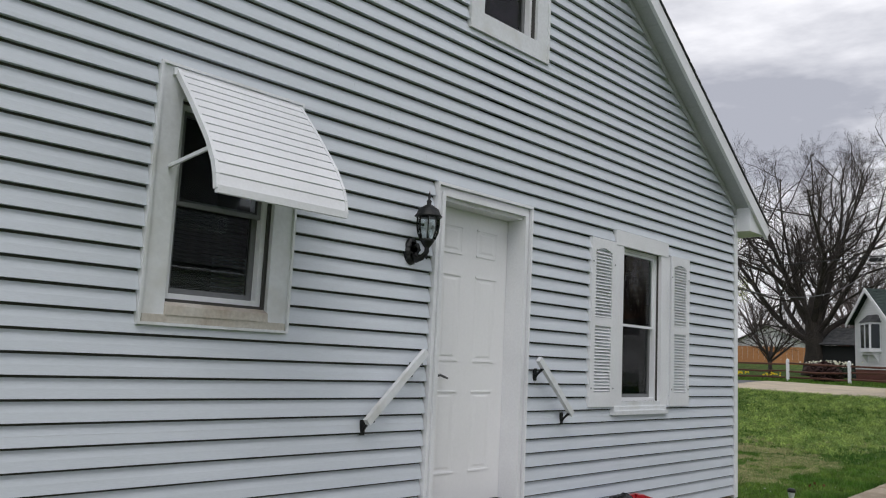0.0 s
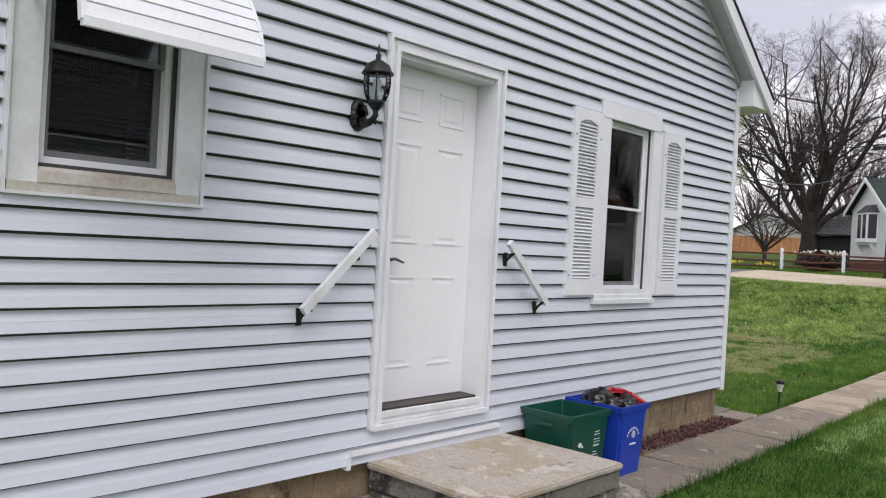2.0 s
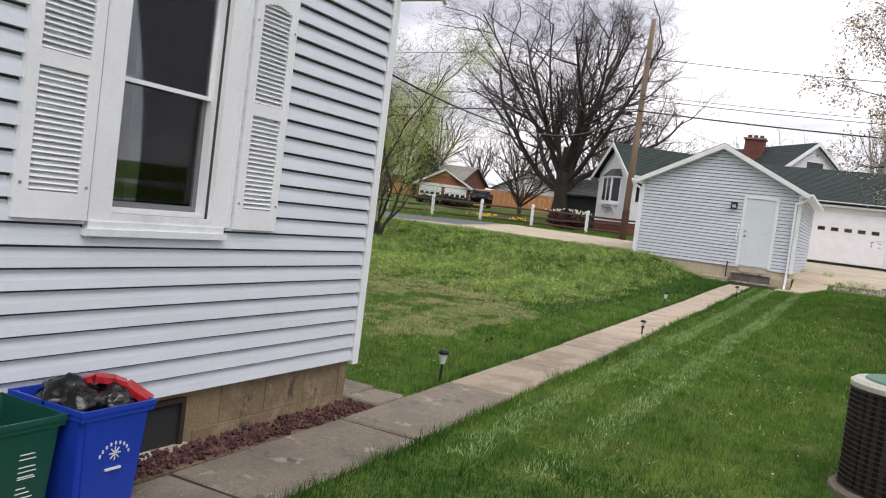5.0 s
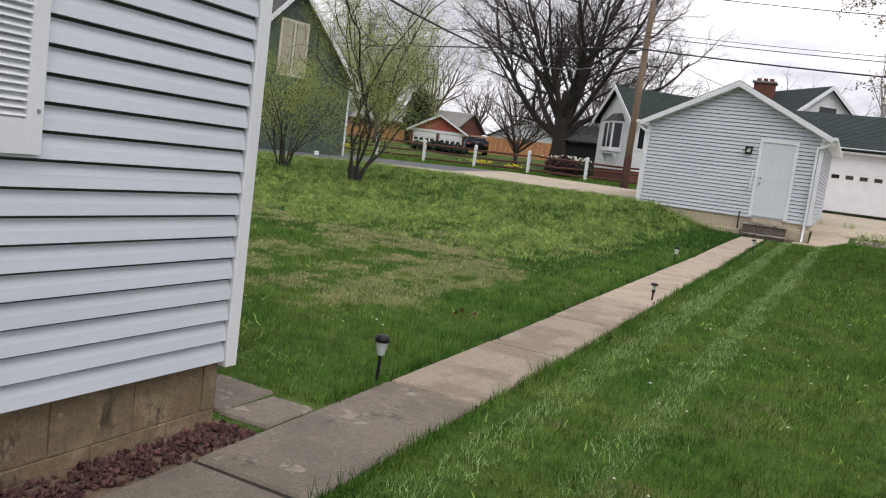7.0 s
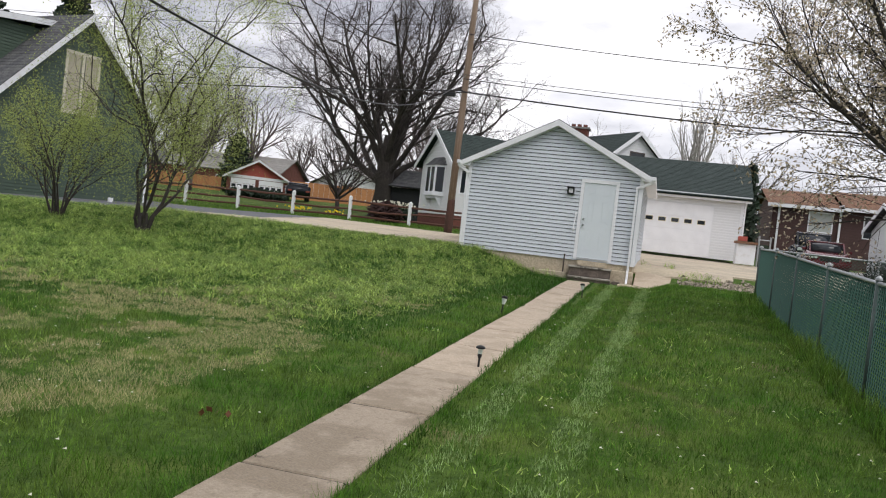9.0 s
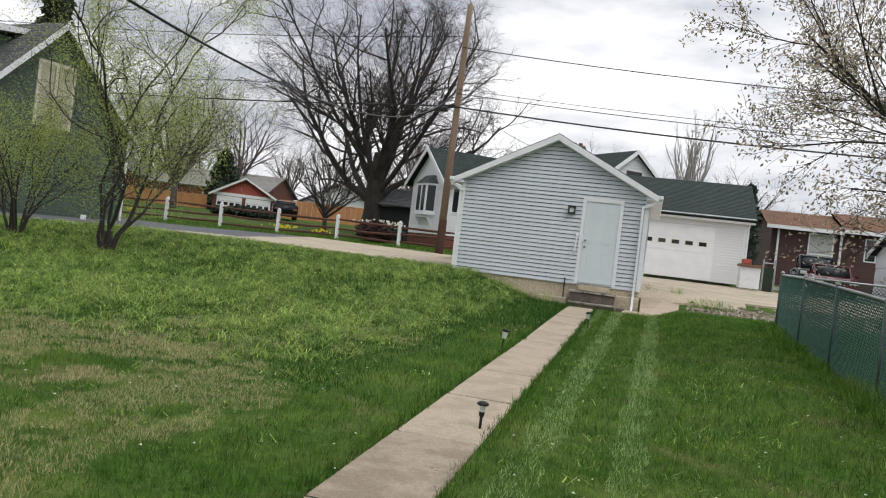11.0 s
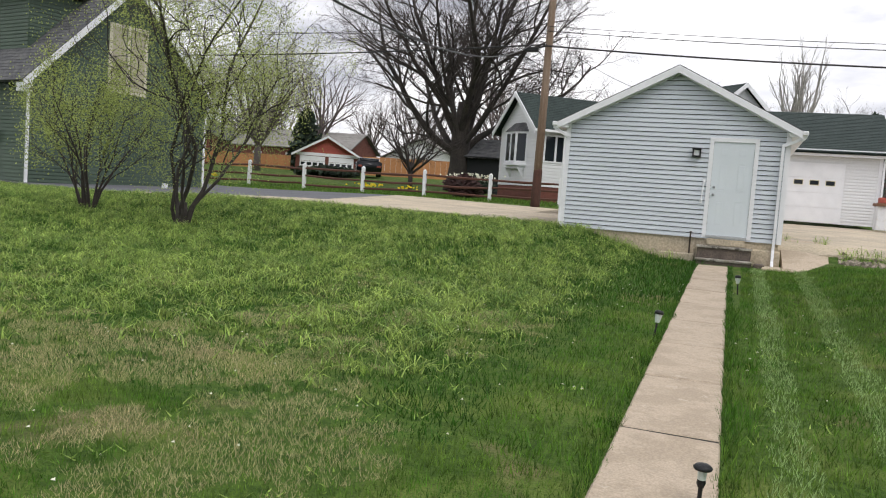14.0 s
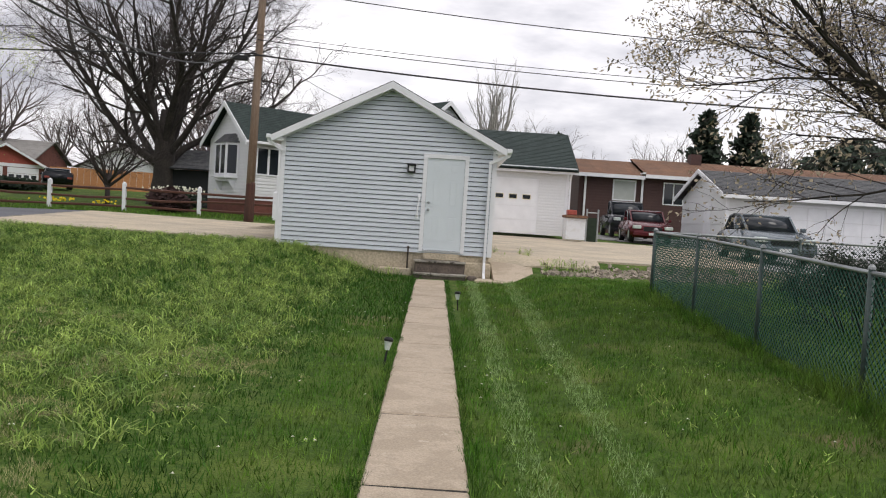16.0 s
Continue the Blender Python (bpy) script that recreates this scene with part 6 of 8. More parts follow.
# ---- brown house ----
bh = tagged(new("house"), "long dark brown clapboard house with a rusty brown roof", "house")
FB1 = frame_of((5.0, 62, 0), (1, 0, 0), (0, -1, 0))
lap_wall(FB1, 0, 34, 1.2, 5.0, BROWN_SIDING, bh, 0.17, None, (), "wall", "dark brown clapboards")
FB2 = frame_of((5.0, 62, 0), (0, 1, 0), (-1, 0, 0))
lap_wall(FB2, 0, 8, 1.2, 5.0, BROWN_SIDING, bh, 0.17, (4, 6.3))
slope(bh, (4.6, 61.5, 4.98), (8.95, 61.5, 4.98), (8.95, 66, 6.2), (4.6, 66, 6.2), 0.1, SHINGLE_BROWN, "roof", 16)
slope(bh, (8.96, 61.4, 5.08), (40, 61.4, 5.08), (40, 66, 6.4), (8.96, 66, 6.4), 0.1, SHINGLE_BROWN, "roof", 16)
slope(bh, (4.6, 70.5, 4.98), (40, 70.5, 4.98), (40, 66, 6.2), (4.6, 66, 6.2), 0.1, SHINGLE_BROWN, "roof", 10)
bm = boxes((4.6, 8.95, 61.38, 61.5, 4.86, 5.08), (8.96, 39.9, 61.28, 61.4, 4.96, 5.18), (5.3, 5.42, 61.8, 61.9, 1.2, 4.9), (8.85, 8.97, 61.8, 61.9, 1.2, 4.95), (8.8, 8.95, 61.3, 66, 5.2, 5.3))
part("trim", bm, WHITE, bh, "white gutters and downpipes")
simple_window(FB1, 2.1, 3.55, 3.5, 4.8, bh, 0, WHITE, 0.08, CURTAIN)
for a in (5.25, 11.5, 17.5, 24):
    simple_window(FB1, a, a + 1.3, 3.4, 4.8, bh, 1)
part("chimney", boxes((12.8, 13.5, 65.2, 66, 5.8, 7.0)), BROWN_SIDING, bh, "brick chimney")

# ---- white garage on the right ----
wg = tagged(new("garage"), "old white garage with a dark roof and a wide door", "garage")
FR = frame_of((8.05, 44, 0), (1, 0, 0), (0, -1, 0))
FRl = frame_of((8.05, 44, 0), (0, 1, 0), (-1, 0, 0))
RO = (1.7, 6.3, 0.9, 3.05)
lap_wall(FR, 0, 14, 0.9, 3.35, WHITE_SIDING, wg, 0.14, None, [RO], "wall", "pinkish white clapboards")
lap_wall(FRl, 0.02, 6.0, 0.9, 3.35, WHITE_SIDING, wg, 0.6, (3, 4.3))
slope(wg, (7.75, 43.6, 3.27), (23, 43.6, 3.27), (23, 47, 4.4), (7.75, 47, 4.4), 0.07, SHINGLE_GREY, "roof", 16)
slope(wg, (7.75, 50.4, 3.27), (23, 50.4, 3.27), (23, 47, 4.4), (7.75, 47, 4.4), 0.07, SHINGLE_GREY, "roof", 16)
bm = bmesh.new()
casing(bm, FR, RO, 0.08, 0.0, 0.05, bottom=False)
wbox(bm, FR, -0.3, 15, 0.38, 0.46, 3.16, 3.3)
wbox(bm, FR, -0.05, 0.08, 0.0, 0.05, 0.9, 3.3)
wbox(bm, FRl, 1.8, 2.7, 0.0, 0.04, 1.3, 3.0)
hexa(bm, [(7.7, 43.6, 3.15), (7.74, 43.6, 3.15), (7.74, 47, 4.3), (7.7, 47, 4.3), (7.7, 43.6, 3.35), (7.74, 43.6, 3.35), (7.74, 47, 4.5), (7.7, 47, 4.5)])
hexa(bm, [(7.7, 50.4, 3.15), (7.74, 50.4, 3.15), (7.74, 47, 4.3), (7.7, 47, 4.3), (7.7, 50.4, 3.35), (7.74, 50.4, 3.35), (7.74, 47, 4.5), (7.7, 47, 4.5)])
part("trim", bm, WHITE, wg)
for i in range(4):
    for j in range(6):
        bm = bmesh.new()
        wbox(bm, FR, 1.79 + 0.74 * j, 2.51 + 0.74 * j, 0.002, 0.03, 0.92 + 0.515 * i, 1.41 + 0.515 * i)
        part("door_panel", bm, WHITE, wg)

# ---- red garage, orange fence and neighbours far left ----
rg = tagged(new("garage"), "red gabled double garage with white doors", "garage")
FRG = frame_of((-38.4, 70.3, 0), (0.88, 0.476, 0), (0.476, -0.88, 0))
lap_wall(FRG, 0, 5.2, 1.7, 3.7, BRICK, rg, 0.5, None, (), "wall", "red brick wall")
lap_wall(FRG, 0, 5.2, 3.7, 3.75, RED_PAINT, rg, 0.14, (2.6, 5.1), (), "gable", "red boarded gable")
for sg in (1, -1):
    a_e = 2.6 + sg * 2.95
    slope(rg, FRG(a_e, 0.35, 3.5), FRG(a_e, -7, 3.5), FRG(2.6, -7, 5.15), FRG(2.6, 0.35, 5.15), 0.08, SHINGLE_PALE, "roof", 10)
    bm = bmesh.new()
    hexa(bm, [FRG(a_e, 0.35, 3.38), FRG(2.6, 0.35, 5.03), FRG(2.6, 0.4, 5.03), FRG(a_e, 0.4, 3.38), FRG(a_e, 0.35, 3.56), FRG(2.6, 0.35, 5.23), FRG(2.6, 0.4, 5.23), FRG(a_e, 0.4, 3.56)])
    part("fascia", bm, WHITE, rg)
bm = bmesh.new()
wbox(bm, FRG, 0, 5.2, 0.0, 0.05, 3.5, 3.75)
part("trim", bm, WHITE, rg)
for k in range(2):
    d = new("garage_door")
    d.parent = rg
    u = 0.35 + 2.4 * k
    for i in range(4):
        bm = bmesh.new()
        wbox(bm, FRG, u, u + 2.1, 0.0, 0.05, 1.72 + 0.44 * i, 2.14 + 0.44 * i)
        part("panel", bm, WHITE, d)
    for i in range(4):
        bm = bmesh.new()
        wbox(bm, FRG, u + 0.1 + 0.5 * i, u + 0.45 + 0.5 * i, 0.05, 0.06, 2.68, 2.93)
        part("pane", bm, DARK_GLASS, d)


def board_fence(x0, x1, y0, y1, z0, h, step, name="board_fence"):
    f = tagged(new(name), "tall orange cedar board fence", "fence", group="cedar fence runs")
    n = max(1, int(math.dist((x0, y0), (x1, y1)) / step))
    d_ = Vector((x1 - x0, y1 - y0, 0)) / n
    shared = None
    for i in range(n):
        p = Vector((x0, y0, 0)) + d_ * i
        z = z0(p.x, p.y)
        if shared is None:
            bm = bmesh.new()
            e1 = d_ * 0.97
            nn = Vector((-d_.y, d_.x, 0)).normalized() * 0.03
            hexa(bm, [Vector((0, 0, 0)), e1, e1 + nn, nn, Vector((0, 0, h)), e1 + Vector((0, 0, h)), e1 + nn + Vector((0, 0, h)), nn + Vector((0, 0, h))])
            ob = part("board", bm, ORANGE_WOOD, f)
            shared = ob.data
        else:
            ob = new("board", shared)
            ob.parent = f
        ob.location = (p.x, p.y, z + random.uniform(-0.02, 0.02))


random.seed(4)
board_fence(-58, -40.5, 73, 73, lambda x, y: G(x, y) - 0.3, 1.55, 0.6)
board_fence(-33, -24.0, 72, 76, lambda x, y: G(x, y) - 0.2, 1.75, 0.45)
board_fence(-24.0, -14.5, 76, 75, lambda x, y: G(x, y) - 0.1, 1.6, 0.45)


def far_house(x, y, w, d, z0, ze, zr, rz, wall, roof, label, along=False, windows=2):
    h = tagged(new("house"), label, "house")
    m = pose(x, y, 0, 0, 0, rz)
    u, o = m.to_3x3() @ Vector((1, 0, 0)), m.to_3x3() @ Vector((0, -1, 0))
    F = frame_of((x, y, 0), u, o)
    if along:
        lap_wall(F, 0, w, z0, ze, wall, h, 0.4)
        for s0, s1 in ((0.4, d / 2), (-d - 0.4, d / 2)):
            slope(h, F(-0.4, s0, ze), F(w + 0.4, s0, ze), F(w + 0.4, -d / 2, zr), F(-0.4, -d / 2, zr), 0.1, roof, "roof", 8)
        for aa, oo in ((0, -1), (w, 1)):
            F2 = frame_of(F(aa, 0, 0), -Vector(o), Vector(u) * oo)
            lap_wall(F2, 0, d, z0, ze, wall, h, 0.4, (d / 2, zr))
    else:
        lap_wall(F, 0, w, z0, ze, wall, h, 0.4, (w / 2, zr))
        for sg in (1, -1):
            a_e = w / 2 + sg * (w / 2 + 0.4)
            slope(h, F(a_e, 0.4, ze - 0.3), F(a_e, -d, ze - 0.3), F(w / 2, -d, zr + 0.05), F(w / 2, 0.4, zr + 0.05), 0.1, roof, "roof", 8)
        for aa, oo in ((0, -1), (w, 1)):
            F2 = frame_of(F(aa, 0, 0), -Vector(o), Vector(u) * oo)
            lap_wall(F2, 0, d, z0, ze, wall, h, 0.4)
    for k in range(windows):
        a = w * (k + 0.7) / (windows + 0.4)
        simple_window(F, a - 0.5, a + 0.5, ze - 1.7, ze - 0.5, h, 0)
    return h


far_house(-54, 84, 13, 8, 2.0, 4.6, 6.6, 4, BRICK, SHINGLE_PALE, "low brick house with a pale grey roof behind the fence", True, 3)
far_house(-40, 92, 9, 9, 2.4, 4.8, 6.6, -10, WHITE_SIDING, SHINGLE_PALE, "pale house with a grey gable roof far off", False, 1)
far_house(-34, 96, 12, 8, 2.6, 5.2, 7.2, 8, RED_PAINT, SHINGLE_PALE, "reddish house with a grey roof among the trees", True, 3)
far_house(-29, 104, 8, 8, 2.8, 6.6, 8.4, -20, BROWN_SIDING, SHINGLE_GREY, "tall brown house with a dark roof among the trees", False, 2)
far_house(-26, 92, 8, 6, 2.3, 4.3, 5.6, 0, BRICK, SHINGLE_PALE, "small brick house with a pale roof among the trees", True, 2)
far_house(-20, 78, 6, 7, 1.8, 4.6, 6.4, 30, BROWN_SIDING, SHINGLE_GREY, "dark brown garage behind the white house", False, 0)
far_house(-70, 88, 10, 9, 2.4, 5.6, 8.0, 10, BRICK, SHINGLE_GREY, "brick house behind the fence", False, 2)
ls = tagged(new("garden_shed"), "small black garden shed with a grey felt roof", "shed")
bm = boxes((-18.7, -16.3, 56, 58.2, 1.3, 3.4))
part("wall", bm, DARK_ROOM, ls)
slope(ls, (-18.9, 55.7, 3.4), (-16.1, 55.7, 3.4), (-16.1, 58.4, 4.6), (-18.9, 58.4, 4.6), 0.08, SHINGLE_GREY, "roof", 6)

# neighbouring wall that the front window mirrors
nb = tagged(new("house"), "plain white neighbouring house beyond the chain-link fence", "house")
FN = frame_of((9.5, 1.0, 0), (0, 1, 0), (-1, 0, 0))
lap_wall(FN, 0, 12, -0.3, 3.2, WHITE_SIDING, nb, 0.3)
slope(nb, (9.1, 0.6, 3.2), (9.1, 13.4, 3.2), (13.5, 13.4, 5.6), (13.5, 0.6, 5.6), 0.1, SHINGLE_GREY, "roof", 10)
simple_window(FN, 4.0, 5.0, 1.2, 2.4, nb, 0)

# ---- utility pole and wires ----
pole = tagged(new("utility_pole"), "weathered wooden utility pole with a dark foot and lamp", "utility pole")
PX, PY, POLE_TOP = -10.38, 41.0, 11.3
part("foot", tube(bmesh.new(), [(PX, PY, 0.4), (PX, PY, 1.2), (PX + 0.01, PY, 2.35), (PX + 0.01, PY, 2.45)], [0.19, 0.18, 0.165, 0.15], 12), POLE_DARK, pole, "dark tarred foot", smooth=True)
part("shaft", tube(bmesh.new(), [(PX, PY, 2.4), (PX + 0.03, PY, 6), (PX + 0.07, PY, 10), (PX + 0.09, PY, POLE_TOP)], [0.155, 0.14, 0.125, 0.11], 12), POLE_WOOD, pole, smooth=True)
bm = bmesh.new()
obox(bm, (PX, PY - 0.1, 7.05), (PX - 0.35, PY - 0.12, 6.98), 0.05, 0.05)
box(bm, PX - 0.85, PX - 0.3, PY - 0.24, PY - 0.02, 6.82, 7.0, bevel=0.03)
part("lamp_head", bm, BLACK_METAL, pole, "dark cobra lamp head")

WIRE = material("black_cable", (0.015, 0.015, 0.017), 0.6, vary=0.05, bump=0)


def wire(a, b, sag, r):
    a, b = Vector(a), Vector(b)
    pts = []
    for i in range(25):
        t = i / 24
        p = a.lerp(b, t)
        p.z -= sag * 4 * t * (1 - t)
        pts.append(p)
    return part("overhead_wire", tube(bmesh.new(), pts, r, 5), WIRE, None, "thin black overhead cable between poles", "overhead wire", group="overhead wires")


wire((PX, PY - 0.15, 7.1), (-60, 40, 7.6), 0.9, 0.028)
wire((PX, PY - 0.15, 7.05), (34, 42, 7.8), 1.0, 0.032)
wire((PX, PY - 0.15, 7.6), (34, 42, 8.4), 1.0, 0.016)
wire((PX, PY - 0.15, 7.78), (34, 42, 8.65), 1.0, 0.012)
wire((PX, PY - 0.15, 8.0), (-60, 40, 8.2), 0.9, 0.012)
wire((PX, PY - 0.15, 7.5), (-60, 40, 9.6), 0.7, 0.01)
wire((PX, PY - 0.15, 9.5), (34, 42, 10.1), 1.2, 0.018)
wire((PX, PY - 0.15, 9.95), (-60, 40, 11.5), 1.2, 0.014)
wire((PX + 0.05, PY - 0.15, 7.74), (-5.53, 8.95, 3.09), 1.55, 0.014)
wire((PX, PY - 0.15, 7.4), (-7.2, 57.6, 7.4), 0.4, 0.012)

# ---- split-rail fence ----
rf = tagged(new("rail_fence"), "old split-rail fence with white square posts and dark red rails", "fence")
posts = [(-10.2 - 3.08 * k, 44.5 + 0.02 * k) for k in range(12)]
bm = bmesh.new()
hexa(bm, [(-0.07, -0.07, -0.3), (0.07, -0.07, -0.3), (0.07, 0.07, -0.3), (-0.07, 0.07, -0.3), (-0.07, -0.07, 1.12), (0.07, -0.07, 1.12), (0.07, 0.07, 1.12), (-0.07, 0.07, 1.12)])
top = bmesh.ops.extrude_face_region(bm, geom=[f for f in bm.faces if f.normal.z > 0.5 or all(v.co.z > 1 for v in f.verts)])
for v in [g for g in top["geom"] if isinstance(g, bmesh.types.BMVert)]:
    v.co = Vector((v.co.x * 0.2, v.co.y * 0.2, 1.19))
p0 = part("post", bm, WHITE, rf)
p0.location = (*posts[0], G(*posts[0]))
for q in posts[1:]:
    o = new("post", p0.data)
    o.parent = rf
    o.location = (*q, G(*q))
    o.rotation_euler = (0, radians(random.uniform(-2, 2)), 0)
for (a, b) in zip(posts, posts[1:]):
    for h in (0.2, 0.55, 0.92):
        bm = bmesh.new()
        pa, pb = Vector((*a, G(*a) + h + random.uniform(-0.05, 0.05))), Vector((*b, G(*b) + h + random.uniform(-0.05, 0.05)))
        mid = pa.lerp(pb, 0.5) + Vector((0, 0, random.uniform(-0.05, 0.02)))
        tube(bm, [pa, mid, pb], [0.045, 0.06, 0.045], 5)
        part("rail", bm, RAIL_WOOD, rf)

# ---- chain-link fence ----
LINK = material("green_coated_wire", (0.010, 0.072, 0.048), 0.55, vary=0.1, bump=0)
POSTM = material("dull_green_grey_post", (0.075, 0.105, 0.10), 0.5, metal=0.3, vary=0.15, grain=30, bump=0.1)
cf = tagged(new("chain_link_fence"), "waist-high chain-link fence with dark green wire and a grey top rail", "fence")
FXX = 0.5
fy = [25.7 - 2.4 * k for k in range(8)]
run = [(FXX, y) for y in fy]
runx = [(FXX + 2.6 * k, 25.7 + 0.12 * k) for k in range(1, 6)]
for k, (x, y) in enumerate(run + runx):
    g = G(x, y)
    rr = 0.038 if k == 0 else 0.028
    part("post", tube(bmesh.new(), [(x, y, g - 0.1), (x, y, g + 1.17)], rr, 10), POSTM, cf, smooth=True)
    part("cap", lathe(bmesh.new(), [(rr + 0.006, 0), (rr + 0.004, 0.02), (0.012, 0.045)], (x, y, g + 1.17), 10), GREY_METAL, cf)
for seg in (run, [run[0]] + runx):
    for a, b in zip(seg, seg[1:]):
        part("top_rail", tube(bmesh.new(), [(*a, G(*a) + 1.14), (*b, G(*b) + 1.14)], 0.021, 8), GREY_METAL, cf, smooth=True)
        verts, faces = [], []
        A_, B_ = Vector((*a, G(*a))), Vector((*b, G(*b)))
        d_ = B_ - A_
        L_ = d_.length
        H_ = 1.1
        pitch = 0.072
        n = int((L_ + H_) / pitch)
        nrm = Vector((-d_.y, d_.x, 0)).normalized()
        for sgn in (1, -1):
            for i in range(n):
                s0 = -H_ + i * pitch
                u0, u1 = max(0.0, s0), min(L_, s0 + H_)
                if u1 - u0 < 0.02:
                    continue
                h0, h1 = u0 - s0, u1 - s0
                if sgn < 0:
                    u0, u1 = L_ - u0, L_ - u1
                pa = A_ + d_ * (u0 / L_) + Vector((0, 0, 0.03 + h0)) + nrm * 0.004 * sgn
                pb = A_ + d_ * (u1 / L_) + Vector((0, 0, 0.03 + h1)) + nrm * 0.004 * sgn
                dd = (pb - pa).normalized()
                s_ = dd.cross(nrm).normalized() * 0.004
                n_ = nrm * 0.004
                k = len(verts)
                verts += [tuple(pa + s_ + n_), tuple(pa - s_ + n_), tuple(pa - n_), tuple(pb + s_ + n_), tuple(pb - s_ + n_), tuple(pb - n_)]
                faces += [(k, k + 1, k + 4, k + 3), (k + 1, k + 2, k + 5, k + 4), (k + 2, k, k + 3, k + 5)]
        raw("wire_mesh", verts, faces, LINK, cf, "dark green diamond wire mesh", kind="stuff")


# ---- solar path lights ----
LENS = material("frosted_lens", (0.55, 0.62, 0.58), 0.35, vary=0.06, bump=0)


def path_light(x, y, lean, lean2, label, wide=False):
    t = thing("path_light", label, "garden light", (x, y, G(x, y)), group="garden walk lights")
    t.rotation_euler = (radians(lean2), radians(lean), radians(random.uniform(0, 90)))
    part("stake", tube(bmesh.new(), [(0, 0, -0.05), (0, 0, 0.14 if wide else 0.16)], 0.011, 8), BLACK_METAL, t)
    if wide:
        part("collar", lathe(bmesh.new(), [(0.014, 0.10), (0.022, 0.12), (0.02, 0.14)], (0, 0, 0), 10), BLACK_METAL, t)
        part("lens", lathe(bmesh.new(), [(0.02, 0.14), (0.022, 0.19)], (0, 0, 0), 10), LENS, t, "frosted lens")
        part("cap", lathe(bmesh.new(), [(0.042, 0.19), (0.046, 0.20), (0.034, 0.212), (0.008, 0.22)], (0, 0, 0), 14), BLACK_METAL, t, "black mushroom cap", smooth=True)
    else:
        part("lens", lathe(bmesh.new(), [(0.022, 0.165), (0.036, 0.23), (0.04, 0.25)], (0, 0, 0), 12), LENS, t, "frosted tapered lens")
        part("cap", lathe(bmesh.new(), [(0.048, 0.25), (0.046, 0.272), (0.036, 0.288), (0.01, 0.292)], (0, 0, 0), 12), BLACK_METAL, t, smooth=True)
    return t


path_light(-3.58, 9.72, 2, 1, "black solar path light with a frosted lens in the grass")
path_light(-3.05, 14.85, -2, 2, "black mushroom-capped solar light at the walk edge", wide=True)
path_light(-3.70, 19.25, 9, 3, "leaning black solar path light with a frosted lens")
path_light(-2.93, 23.7, 3, -4, "small black solar path light near the shed")

# ---- air conditioner ----
ac = tagged(new("air_conditioner"), "round dark brown outdoor air conditioner on a pale pad", "air conditioner")
ax_, ay_ = -0.04, 9.45
ag = G(ax_, ay_)
part("pad", lathe(bmesh.new(), [(0.46, -0.03), (0.46, 0.03), (0.44, 0.05)], (ax_, ay_, ag), 20), GRIMY, ac)
part("core", lathe(bmesh.new(), [(0.369, 0.05), (0.370, 0.7)], (ax_, ay_, ag), 28), DARK_ROOM, ac)
for k in range(34):
    a = 2 * math.pi * k / 34
    bm = bmesh.new()
    c, s = math.cos(a), math.sin(a)
    obox(bm, (ax_ + 0.387 * c, ay_ + 0.387 * s, ag + 0.07), (ax_ + 0.387 * c, ay_ + 0.387 * s, ag + 0.69), 0.028, 0.012)
    part("louvre", bm, BROWN_METAL, ac)
for k in range(20):
    h = 0.06 + 0.033 * k
    part("wire_hoop", tube(bmesh.new(), [(ax_ + 0.409 * math.cos(2 * math.pi * i / 28), ay_ + 0.409 * math.sin(2 * math.pi * i / 28), ag + h) for i in range(29)], 0.0035, 5), BROWN_METAL, ac)
for h in (0.05, 0.68):
    part("band", lathe(bmesh.new(), [(0.398, h), (0.400, h + 0.02)], (ax_, ay_, ag), 28), BROWN_METAL, ac)
part("lid", lathe(bmesh.new(), [(0.413, 0.7), (0.413, 0.73), (0.385, 0.75), (0.330, 0.752)], (ax_, ay_, ag), 28), material("pale_top", (0.5, 0.5, 0.42), 0.5), ac, "pale metal top ring")
part("fan_grille", lathe(bmesh.new(), [(0.330, 0.752), (0.319, 0.765), (0.1, 0.775), (0.02, 0.776)], (ax_, ay_, ag), 28), material("green_grille", (0.09, 0.2, 0.14), 0.5), ac, "green fan grille")


